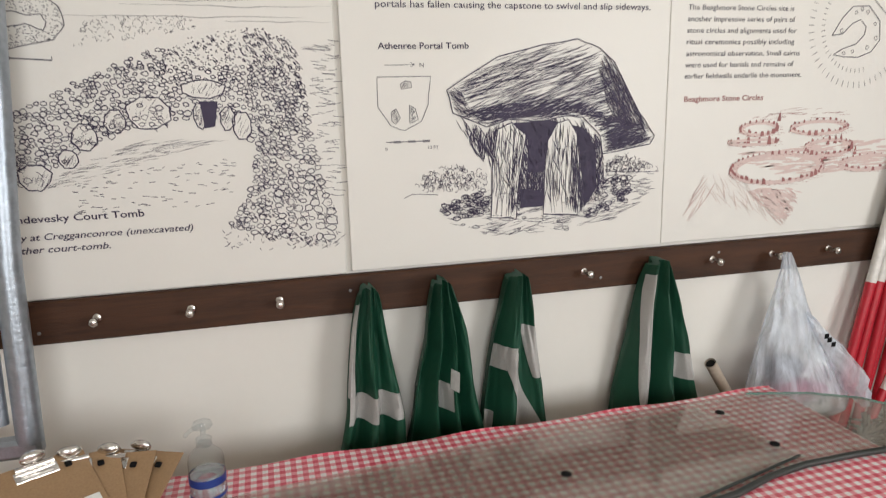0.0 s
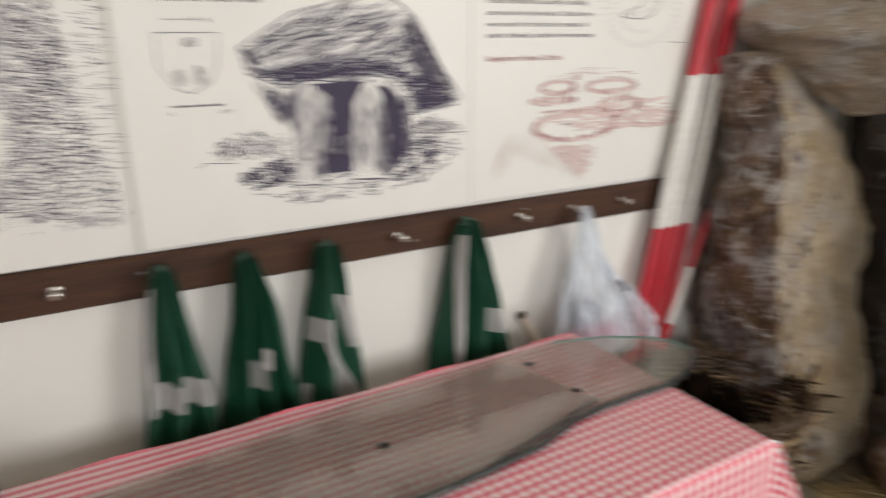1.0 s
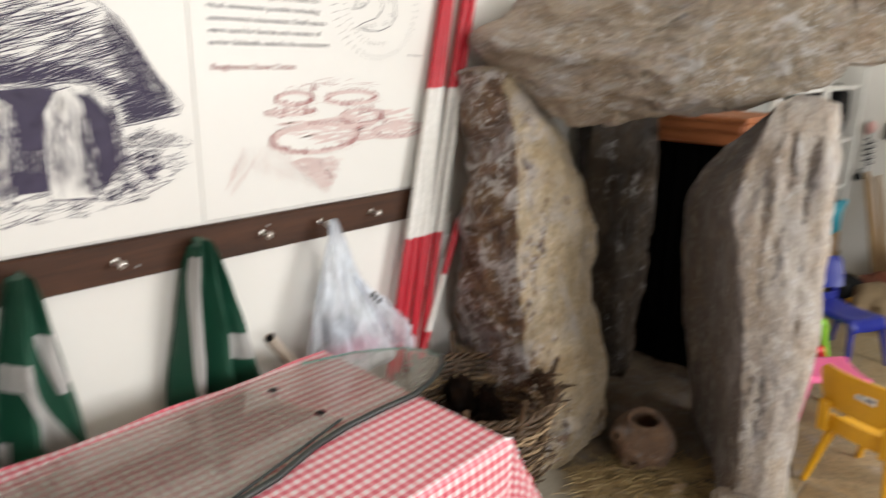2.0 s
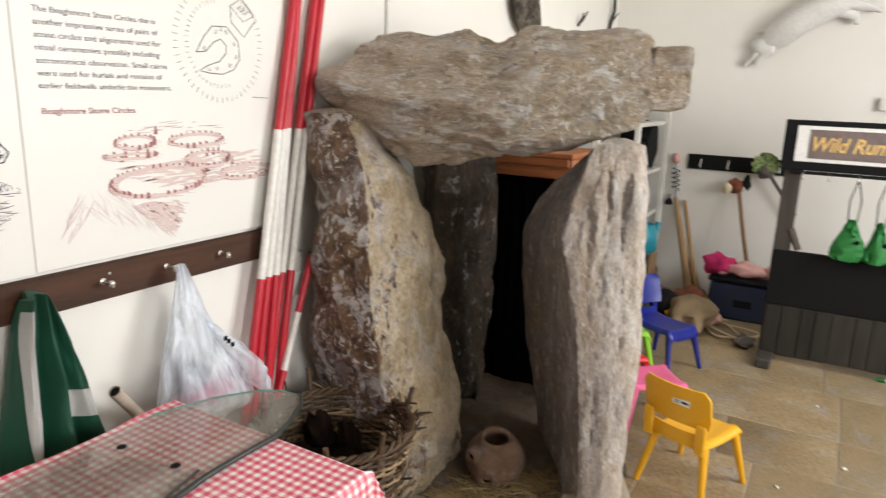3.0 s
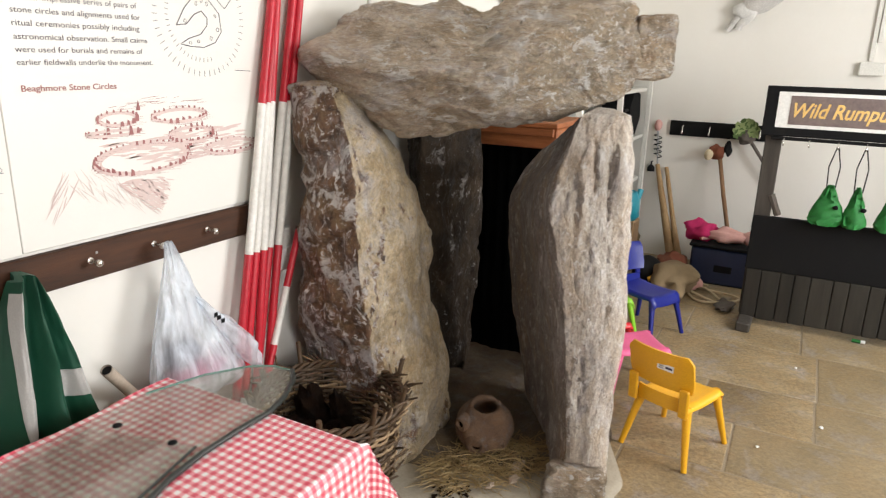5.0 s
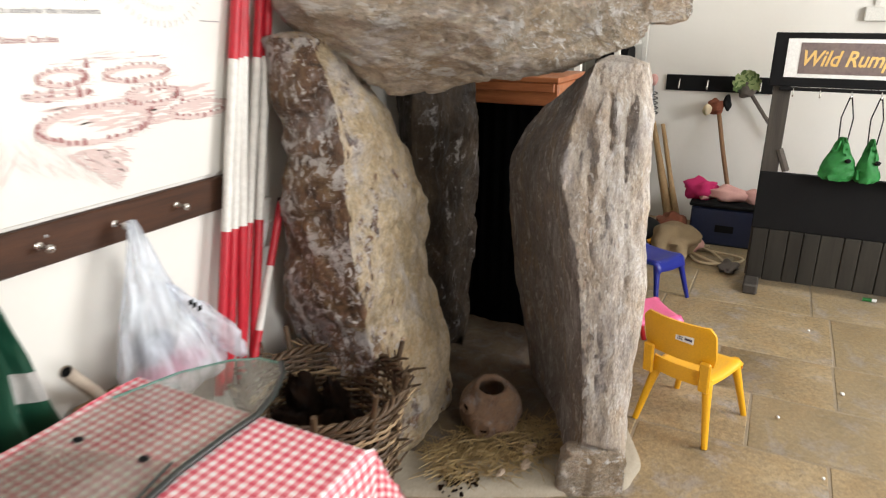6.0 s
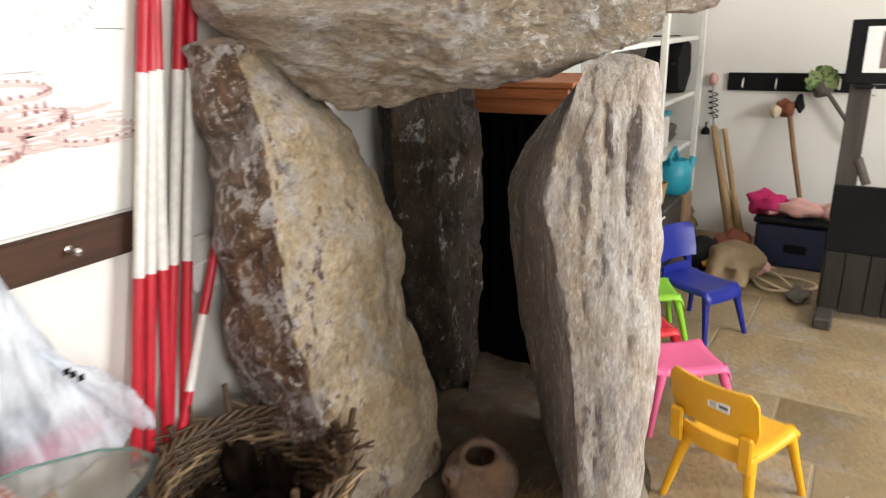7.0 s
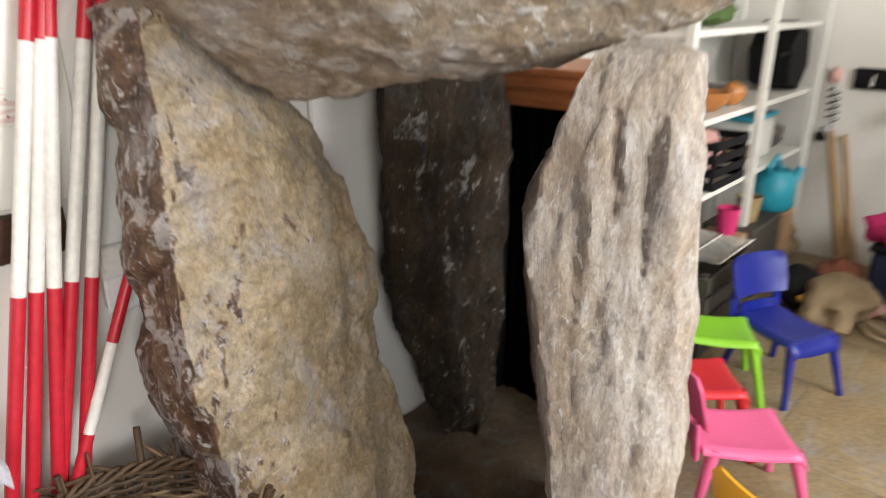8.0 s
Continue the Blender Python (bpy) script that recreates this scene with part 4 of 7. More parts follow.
# ---- hanging tabards ----
def tabard(x, left, right, bottom, folds, seed, bands, label, tag=None):
    """A garment gathered on a peg: pleats open towards the hem. Bands are patches (u0, v0, u1, v1, slant)."""
    t = thing("tabard", (x, 0.0, 1.03), label, "tabard", "green tabards on the coat rail")
    top = 1.03

    def place(u, v, lift=0.0):
        k = v ** 0.8
        xl, xr = -0.024 + (left - x) * k, 0.024 + (right - x) * k
        ph = noise.noise(Vector((u * 2.5, v * 1.4, seed))) * 1.6
        f = math.sin(u * folds * 6.283 + seed + ph)
        crease = noise.noise(Vector((u * 9, v * 5, seed + 5)))
        fine = noise.noise(Vector((u * 24, v * 11, seed + 9)))
        depth = -0.028 - 0.026 * math.sin(math.pi * u) - (0.014 + 0.026 * v) * f - 0.012 * crease - 0.005 * fine - lift
        sag = 0.02 * math.sin(math.pi * u) * (1 - v) ** 6
        wave = 0.014 * noise.noise(Vector((v * 3.2, seed * 2.0, 0)))
        return Vector((xl + (xr - xl) * u + 0.011 * f * v + wave, depth, top - 1.03 + sag - (top - bottom) * v))

    nu, nv = 56, 40
    front = [[place(i / nu, j / nv) for i in range(nu + 1)] for j in range(nv + 1)]
    back = [[Vector((p.x, min(0.022, p.y + 0.02 + 0.03 * math.sin(math.pi * i / nu)), p.z)) for i, p in enumerate(r)] for r in front]
    rings = [[*a, *b[::-1]] for a, b in zip(front, back)]
    part("body", Geo().rings(rings), GREEN, t, "", 60)
    for u0, v0, u1, v1, slant in bands:
        rows = []
        for j in range(17):
            b = j / 16
            rows.append([place(min(1, max(0, u0 + (u1 - u0) * a / 24 + slant * (b - 0.5))), v0 + (v1 - v0) * b, 0.003) for a in range(25)])
        g = Geo().rings([[*r, *[p + Vector((0, 0.002, 0)) for p in r[::-1]]] for r in rows])
        part("reflective_band", g, REFLECT, t, "grey reflective tape", 60)
    if tag:
        rows = [[place(tag[0] + 0.07 * a / 4, tag[1] + 0.085 * b / 6, 0.009 + 0.004 * a) for a in range(5)] for b in range(7)]
        part("care_label", Geo().rings([[*r, *[p + Vector((0, 0.001, 0)) for p in r[::-1]]] for r in rows]), PAPERWHITE, t, "white care label", 60)
    return t


tabard(0.605, 0.508, 0.672, 0.42, 2.3, 1.0, [(0.03, 0.41, 0.98, 0.52, 0.0), (0.0, 0.04, 0.14, 0.41, 0.0)], "green nylon tabard with one wide grey reflective band")
tabard(0.795, 0.675, 0.90, 0.42, 3.1, 2.2, [(0.42, 0.40, 0.55, 0.52, 0.0), (0.3, 0.66, 0.55, 0.72, 0.0)], "green nylon tabard with white care label showing", (0.52, 0.33))
tabard(0.99, 0.885, 1.09, 0.42, 2.2, 3.4, [(0.05, 0.28, 0.36, 0.38, 0.0), (0.36, 0.30, 0.60, 0.72, 0.45), (0.62, 0.20, 0.94, 0.42, 0.12), (0.0, 0.58, 0.14, 0.70, 0.0)],
       "green nylon tabard with crossing grey reflective bands")
tabard(1.395, 1.275, 1.545, 0.40, 2.7, 4.9, [(0.12, 0.04, 0.27, 1.0, 0.22), (0.66, 0.40, 1.0, 0.52, -0.1)], "green nylon tabard with one long grey band")


# ---- carrier bag ----
bag = thing("carrier_bag", (1.80, -0.02, 1.02), "translucent white plastic carrier bag hanging half full", "plastic bag")
rows = []
for j in range(31):
    v = j / 30
    xl, xr, d = lerp([(0, -0.012, 0.012, 0.012), (0.1, -0.025, 0.028, 0.02), (0.3, -0.06, 0.055, 0.04), (0.55, -0.10, 0.10, 0.07), (0.8, -0.13, 0.165, 0.10), (0.93, -0.135, 0.20, 0.105), (1.0, -0.10, 0.17, 0.06)], v)
    z = -0.47 * v + 0.012
    ring = []
    for k in range(44):
        a = 6.283 * k / 44
        cx = (xl + xr) / 2 + (xr - xl) / 2 * math.cos(a)
        wr = 0.010 * v * math.sin(a * 9 + 3 * noise.noise(Vector((a, v * 4, 2)))) + 0.012 * noise.noise(Vector((math.cos(a) * 3, math.sin(a) * 3, v * 7)))
        ring.append(Vector((cx + wr, -0.055 * v ** 0.7 - 0.01 + d * math.sin(a) * 0.8 + wr, z + 0.012 * v * noise.noise(Vector((a * 1.5, v * 3, 7))))))
    rows.append(ring)
part("film", Geo().rings(rows), POLY, bag, "", 70)
for i, (x, z, s, m, lab) in enumerate(((0.02, -0.39, (0.10, 0.055, 0.03), HOTPINK, "pink folded cloth"), (-0.03, -0.31, (0.06, 0.045, 0.04), NAVY, "dark blue bundle"), (0.06, -0.30, (0.05, 0.04, 0.035), PAPERWHITE, "white packet"),
                                       (-0.05, -0.41, (0.05, 0.05, 0.03), PAPERWHITE, "white packet"))):
    part("contents", Geo().blob((x, -0.06, z), s, i + 2, 0.3), m, bag, lab, 60)
rows = []
for j in range(15):
    v = j / 14
    ring = []
    for k in range(24):
        a = 6.283 * k / 24
        r = (0.02 + 0.085 * v ** 0.75) * (1 + 0.4 * noise.noise(Vector((math.cos(a) * 2, math.sin(a) * 2, v * 4)))) * (1 if j < 13 else 0.55)
        ring.append(Vector((0.03 + 0.185 * v, -0.065 - 0.05 * v + r * 0.45 * math.sin(a), -0.16 - 0.25 * v + r * 0.62 * math.cos(a))))
    rows.append(ring)
part("handle_flap", Geo().rings(rows), POLY, bag, "crumpled white handle flap", 70)
for x, z in ((0.055, -0.205), (0.066, -0.217), (0.081, -0.232)):
    part("printed_mark", Geo().box((x - 0.008, -0.122, z - 0.008), (x + 0.007, -0.120, z + 0.006), None, 0.001), BLACK, bag, "black printed mark")

# rolled paper tube behind the table
g = Geo()
A, B = Vector((1.55, -0.055, 0.742)), Vector((1.66, -0.01, 0.60))
d = (B - A).normalized()
path = [A + (B - A) * k for k in (0, 0.5, 1)]
g.tube(path, 0.016, 18, False)
g.tube([A + d * 0.002 * k for k in range(2)] + path[1:], 0.0135, 18, False)
tube_ob = thing("cardboard_tube", tuple(B), "pale cardboard tube leaning behind the table", "cardboard tube")
part("tube", g.moved(-B), plain("grey_card", (0.5, 0.42, 0.34), (0.4, 0.33, 0.26), 0.7), tube_ob, "", 60)
# Black plug just inside the mouth paints the shade of the bore.
part("tube_end_shade", Geo().tube([A + d * 0.004 - B, A + d * 0.008 - B], 0.013, 16), BLACK, tube_ob, "black disc for the shade inside the open end")
g = Geo().box((1.60, -0.10, 0.0), (1.80, 0.05, 0.585), None, 0.01)
single("storage_box", g, CARD, (1.7, -0.02, 0), "brown cardboard box standing behind the table", "box")

# ---- wall socket behind the poles ----
so = thing("switch_box", (2.35, 0.055, 0.80), "white plastic surface-mounted switch box", "switch box")
part("back_box", Geo().box((-0.04, -0.03, 0), (0.04, 0, 0.15), None, 0.006), METALWHITE, so)
part("faceplate", Geo().box((-0.044, -0.042, -0.004), (0.044, -0.031, 0.082), None, 0.005), PAPERWHITE, so)


# ---- ranging poles ----
def ranging_pole(low, high, y_low, length, band, r, first, label):
    """low, high: x at heights 0.91 and 1.39."""
    slope = (high - low) / 0.48
    d = Vector((slope, 0.035, 1)).normalized()
    foot = Vector((low - slope * 0.91, y_low - 0.035 * 0.91, 0.0))
    p = thing("ranging_pole", tuple(foot), label, "ranging pole", "red and white ranging poles")
    n, tip = round(length / band), 0.04 if length > 1.5 else 0.0
    off = (0.91 * math.sqrt(1 + slope * slope) - 1.0) if length > 1.5 else 0.0
    part("steel_shoe", Geo().tube([(0, 0, 0), d * 0.05], [0.003, r], 10), STEEL, p, "pointed steel shoe")
    s0 = 0.05
    marks = [s0] + [off + band * k for k in range(1, n)] + [off + band * n - 0.02] if length > 1.5 else [s0] + [band * k for k in range(1, n + 1)]
    for k in range(len(marks) - 1):
        red = (k + first) % 2 == 0
        part("band", Geo().tube([d * (marks[k] + 0.0003), d * marks[k + 1]], r, 16), RED if red else WHITE, p, "red painted band" if red else "white painted band", 60)
    return p


for low, high, y in ((2.131, 2.245, -0.012), (2.165, 2.272, -0.010), (2.198, 2.285, -0.014), (2.235, 2.352, -0.006), (2.275, 2.385, -0.012)):
    ranging_pole(low, high, y, 2.0, 0.5, 0.0145, 1, "red and white painted wooden ranging pole leaning on the wall")
short = thing("ranging_pole", (1.93, -0.075, 0.0), "short red and white ranging pole leaning on the wall", "ranging pole", "red and white ranging poles")
A, B = Vector((0, 0, 0)), Vector((0.44, 0.05, 0.945))
for k, (a, b) in enumerate(((0.0, 0.21), (0.21, 0.405), (0.405, 0.60), (0.60, 0.80), (0.80, 1.0))):
    part("band", Geo().tube([A.lerp(B, a + 0.0005), A.lerp(B, b)], 0.0128, 14), RED if k % 2 == 0 else WHITE, short, "red painted band" if k % 2 == 0 else "white painted band", 60)
part("black_cap", Geo().tube([A.lerp(B, 1.0005), A.lerp(B, 1.012)], 0.0130, 14), BLACK, short, "black end cap")

# ---- galvanised frame ----
fr = thing("metal_frame", (-0.135, -0.11, 0.775), "galvanised tubular metal frame standing on the table", "metal frame")
part("upright", Geo().tube([(0.012, 0, 0.03), (0.016, 0.02, 0.4), (0.058, 0.11, 1.25)], 0.026, 18), GALV, fr, "", 60)
part("inner_rail", Geo().tube([(-0.035, 0.0, 0.075), (-0.033, 0.02, 0.4), (-0.002, 0.13, 1.25)], 0.014, 14), GALV, fr, "", 60)
part("bottom_bar", Geo().box((-0.75, -0.02, 0.0), (0.035, 0.02, 0.042), None, 0.008), GALV, fr)
part("rubber_foot", Geo().box((-0.5, -0.02, -0.064), (-0.44, 0.02, -0.001), None, 0.006), BLACK, fr, "black rubber foot")
part("far_upright", Geo().tube([(-0.73, 0, 0.03), (-0.73, 0.02, 0.4), (-0.70, 0.13, 1.25)], 0.021, 18), GALV, fr, "", 60)
part("top_bar", Geo().tube([(-0.71, 0.13, 1.25), (0.045, 0.13, 1.25)], 0.021, 18), GALV, fr, "", 60)


# ---- table with cloth and glass ----
TX0, TX1, TY0, TY1, TZ = -0.75, 1.645, -0.80, -0.175, 0.708
table = thing("trestle_table", (0.45, -0.49, 0), "long trestle table under a gingham cloth", "table")
part("tabletop", Geo().box((TX0 - 0.44, TY0 + 0.5, TZ - 0.03), (TX1 - 0.46, TY1 + 0.48, TZ - 0.003), None, 0.004), OAK, table)
for x in (TX0 + 0.25, TX1 - 0.25):
    for y in (TY0 + 0.08, TY1 - 0.08):
        part("leg", Geo().tube([(x - 0.45, y + 0.49, 0), (x - 0.45, y + 0.49, TZ - 0.03)], 0.016, 12), STEEL, table)


def drape(s, t):
    """Cloth laid flat at (s, t), falling past the table's edges in soft folds."""
    ox, oy = max(0.0, s - TX1), max(0.0, TY0 - t)
    ob = max(0.0, t - TY1)
    x, y, z = min(s, TX1), min(max(t, TY0), TY1), TZ
    wave = noise.noise(Vector((s * 3, t * 3, 1.0)))
    z += 0.0016 * wave
    drop = max(ox, oy)
    if ox > 0 and oy > 0:
        fold = min(ox, oy)
        x += 0.55 * fold + 0.012
        y -= 0.35 * fold + 0.012
        drop = math.hypot(ox, oy) * 0.94
    elif ox > 0:
        x += 0.012 * min(1, ox / 0.02) + ox * (0.05 + 0.07 * math.sin(t * 23 + 1.0) * min(1, ox * 4))
    elif oy > 0:
        y -= 0.012 * min(1, oy / 0.02) + oy * (0.06 + 0.09 * math.sin(s * 21) * min(1, oy * 4))
    z -= max(0.0, drop - 0.006)
    if ob > 0:
        y += 0.010 * min(1, ob / 0.01)
        z -= max(0.0, ob - 0.004) - 0.004 * math.sin(s * 17)
    return Vector((x, y, z))


def steps(a, b, fine0, fine1, n):
    k = [a + (b - a) * i / n for i in range(n + 1)]
    return sorted(set(round(q, 4) for q in k + [fine0 + 0.004 * i for i in range(-4, 8)] + [fine1 + 0.004 * i for i in range(-6, 6)] if a <= q <= b))


S, T = steps(TX0, TX1 + 0.36, TX1, TX1, 90), steps(TY0 - 0.34, TY1 + 0.05, TY0, TY1, 56)
g = Geo()
g.add([drape(s, t) for t in T for s in S], [(j * len(S) + i, j * len(S) + i + 1, (j + 1) * len(S) + i + 1, (j + 1) * len(S) + i) for j in range(len(T) - 1) for i in range(len(S) - 1)])
g.uv = [(s, t) for t in T for s in S]
cloth = single("tablecloth", g, CLOTH, (0.45, -0.49, 0.7), "red and white gingham oilcloth over the table", "tablecloth", smooth=60)
sol = cloth.modifiers.new("thickness", "SOLIDIFY")
sol.thickness, sol.offset = 0.0012, -1


def sheet(poly, z0, z1, lift=None):
    """A flat pane cut to an outline."""
    g = Geo()
    n = len(poly)
    for z in (z0, z1):
        g.add([(x, y, z + (lift(x, y) if lift else 0)) for x, y in poly], [tuple(range(n))])
    g.f += [(i, (i + 1) % n, n + (i + 1) % n, n + i) for i in range(n)]
    return g


pane = thing("vehicle_window", (1.0, -0.4, TZ + 0.002), "dusty curved window glass with black rubber edge on the cloth", "window glass")
EDGE = [(1.55, -0.205), (1.70, -0.25), (1.80, -0.315), (1.838, -0.37), (1.842, -0.435), (1.80, -0.475), (1.72, -0.515), (1.64, -0.537), (1.54, -0.533), (1.43, -0.535), (1.33, -0.55), (1.22, -0.585),
        (1.08, -0.602), (0.94, -0.611), (0.6, -0.62), (0.2, -0.61)]
shape = EDGE + [(0.12, -0.5), (0.14, -0.33), (0.3, -0.295), (0.7, -0.255), (1.0, -0.215)]
part("glass", sheet([(x - 1.0, y + 0.4) for x, y in shape], 0.002, 0.007), GLASS, pane, "", None).visible_shadow = False
part("rubber_seal", Geo().tube([(x - 1.0, y + 0.4, 0.006) for x, y in EDGE[4:]], 0.0072, 10), SEAL, pane, "black rubber edge seal", 60)
part("glass_rim", Geo().tube([(x - 1.0, y + 0.4, 0.0045) for x, y in EDGE[:6]], 0.0032, 8), plain("green_glass_edge", (0.12, 0.3, 0.25), (0.06, 0.18, 0.15), 0.2), pane, "green cut glass edge", 60)
plate = thing("glass_pane", (0.8, -0.45, TZ + 0.010), "dusty rectangular glass pane lying on the window glass", "glass pane")
corner = [(1.438, -0.507), (1.365, -0.245), (0.36, -0.315), (0.30, -0.66), (1.0, -0.617)]
part("glass", sheet([(x - 0.8, y + 0.45) for x, y in corner], 0.0, 0.004), GLASS2, plate, "", None).visible_shadow = False
part("dark_edge", Geo().tube([(1.438 - 0.8, -0.057, 0.002), (1.158 - 0.8, -0.128, 0.002), (1.0 - 0.8, -0.167, 0.002)], 0.003, 8), SEAL, plate, "dark cut edge")
for x, y in ((1.405, -0.29), (0.935, -0.43), (1.42, -0.455)):
    single("suction_pad", Geo().lathe([(0.011, 0.0), (0.010, 0.002), (0.005, 0.004), (0.002, 0.005)], (x, y, TZ + 0.0145), 14), BLACK, (x, y, TZ + 0.0145), "small black pad stuck on the glass", "pad", "pads on the glass")

# sanitiser bottle
bo = thing("sanitiser_bottle", (0.235, -0.31, TZ + 0.002), "clear plastic hand sanitiser pump bottle with blue label", "pump bottle")
part("bottle", Geo().lathe([(0.030, 0.0), (0.034, 0.004), (0.034, 0.10), (0.031, 0.112), (0.022, 0.122), (0.013, 0.128), (0.013, 0.138)], n=30), CLEAR, bo, "", 50)
part("gel", Geo().lathe([(0.028, 0.004), (0.0315, 0.007), (0.0315, 0.075), (0.028, 0.078)], n=26), LIQUID, bo, "clear gel", 50)
g = Geo().lathe([(0.0345, 0.03), (0.0345, 0.078)], n=30, cap=False)
part("label", g, CLEAR, bo, "clear film label")
part("label_band", Geo().lathe([(0.0348, 0.058), (0.0348, 0.074)], n=30, cap=False), NAVYINK, bo, "navy printed band")
part("label_stripe", Geo().lathe([(0.0348, 0.032), (0.0348, 0.038)], n=30, cap=False), NAVYINK, bo, "navy printed stripe")
part("collar", Geo().lathe([(0.015, 0.132), (0.015, 0.146), (0.009, 0.15), (0.005, 0.152), (0.005, 0.168)], n=22), CLEAR, bo, "clear pump collar", 50)
g = Geo().lathe([(0.017, 0.168), (0.019, 0.172), (0.016, 0.18), (0.006, 0.183)], n=20)
g.tube([(0, 0, 0.174), (-0.02, -0.02, 0.174), (-0.03, -0.03, 0.168)], 0.004, 8)
part("pump_head", g, CLEAR, bo, "clear pump head", 50)

# clipboards, propped in a stack
rest = thing("document_tray", (-0.02, -0.28, TZ + 0.002), "brown hardboard tray under the clipboards", "tray")
part("tray", Geo().box((-0.14, -0.13, 0), (0.14, 0.12, 0.05), None, 0.004), CARD, rest)
for k, (x, y, z, rz, tilt) in enumerate(((0.085, -0.27, TZ + 0.062, -24, 24), (0.045, -0.29, TZ + 0.072, -8, 24), (0.00, -0.305, TZ + 0.084, 14, 24), (-0.04, -0.325, TZ + 0.097, 30, 24))):
    cb = thing("clipboard", (x, y, z), "brown hardboard clipboard with chrome clip", "clipboard", "stacked clipboards")
    cb.matrix_basis = pose(x, y, z, tilt, 0, rz)
    part("board", Geo().box((-0.085, -0.20, 0), (0.085, 0.07, 0.003), None, 0.001), CARD, cb)
    g = Geo().box((-0.036, 0.03, 0.0035), (0.036, 0.055, 0.0055), None, 0.001)
    g.box((-0.028, 0.034, 0.006), (0.028, 0.05, 0.012), pose(0, 0, 0, -8, 0, 0), 0.002)
    part("clip_plate", g, CHROME, cb, "chrome clip plate")
    part("clip_barrel", Geo().tube([(-0.032, 0.056, 0.009), (0.032, 0.056, 0.009)], 0.006, 14), CHROME, cb, "", 60)
    part("clip_lever", Geo().blob((0, 0.068, 0.020), (0.022, 0.010, 0.014), k, 0.1, 10), CHROME, cb, "rounded chrome lever", 60)
    part("rubber_tip", Geo().box((0.044, 0.028, 0.006), (0.056, 0.04, 0.012), None, 0.002), BLACK, cb, "black corner pad")
part("paper_slip", Geo().box((0.02, -0.08, 0.004), (0.075, -0.05, 0.005), None, 0.0005), PAPERWHITE, cb, "white paper slip")


# ---- portal tomb ----
def loft(sections, n, rows, wide, seed, grain, amount, keep=0.7, back=None, top_round=0.03):
    """Rock lofted through polygon sections of (height, x, y, x, y, ...), then broken up by noise."""
    z0, z1 = sections[0][0], sections[-1][0]
    rings = []
    for j in range(rows + 1):
        z = z0 + (z1 - z0) * j / rows
        flat = smooth_lerp(sections, z, wide)
        ring = [Vector((q.x, q.y, z)) for q in rounded([(flat[k], flat[k + 1]) for k in range(0, len(flat), 2)], n, keep)]
        rings.append(ring)
    c = [sum(r, Vector()) / n for r in rings]
    out = []
    for j, r in enumerate(rings):
        fade = min(1.0, j / 3 + 0.3)
        row = []
        for k, p in enumerate(r):
            d = (r[(k + 1) % n] - r[k - 1]).cross(Vector((0, 0, 1)))
            d = d.normalized() if d.length > 1e-6 else (p - c[j]).normalized()
            if d.dot(p - c[j]) < 0:
                d = -d
            q = p + d * craggy(p, seed, grain, amount) * fade
            q.z = max(z0, q.z + 0.4 * amount * noise.noise(p * 9) * (0 if j == 0 else 1))
            if back is not None:
                q.y = min(q.y, back)
            row.append(q)
        out.append(row)
    for s in (0.7, 0.35):
        last = out[-1] if s == 0.7 else out[-1]
        m = sum(rings[-1], Vector()) / n
        out.append([m + (p - m) * s + Vector((0, 0, top_round * (1 - s))) for p in out[-1 if s == 0.7 else -2]])
    return Geo().rings(out)


# left portal: a leaning slab with a dark flank, a sharp arris and a tan face to the room
rows = []
for z, back, rx, ry, qx, qy in ((0.0, 2.43, 2.42, -0.36, 2.84, -0.42), (0.18, 2.415, 2.41, -0.365, 2.85, -0.41), (0.36, 2.40, 2.395, -0.375, 2.85, -0.40), (0.5, 2.365, 2.345, -0.385, 2.815, -0.36),
                                (0.6, 2.35, 2.305, -0.37, 2.80, -0.33), (0.72, 2.345, 2.296, -0.362, 2.808, -0.31), (0.94, 2.34, 2.30, -0.335, 2.80, -0.33), (1.05, 2.337, 2.309, -0.32, 2.772, -0.29),
                                (1.2, 2.337, 2.33, -0.29, 2.725, -0.23), (1.3, 2.337, 2.345, -0.26, 2.66, -0.2), (1.37, 2.345, 2.36, -0.23, 2.59, -0.18), (1.42, 2.36, 2.375, -0.19, 2.52, -0.16), (1.45, 2.39, 2.40, -0.16, 2.46, -0.14)):
    row = [z]
    for px, py in ((back, -0.04), ((back + rx) / 2 - 0.022, ry * 0.55), (rx, ry), (rx * 0.66 + qx * 0.34, ry * 0.6 + qy * 0.4 - 0.035), (rx * 0.3 + qx * 0.7, ry * 0.3 + qy * 0.7 - 0.03), (qx, qy), (qx - 0.03, qy * 0.35), (qx - 0.1, 0.0)):
        row += [px, py]
    rows.append(tuple(row))
single("portal_stone", chipped(warped(loft(rows, 200, 220, 0.02, 1, (1, 1, 0.9), 0.023, 0.86, 0.03), 17, 4.5, 0.024), 4, 60, (0.05, 0.13), 0.007, (0, 0, 1), 1.3, 0.02), STONE_L, (2.6, -0.2, 0),
       "tan portal stone with dark brown flank and lime streaks", "standing stone", "stones of the portal tomb", smooth=42)

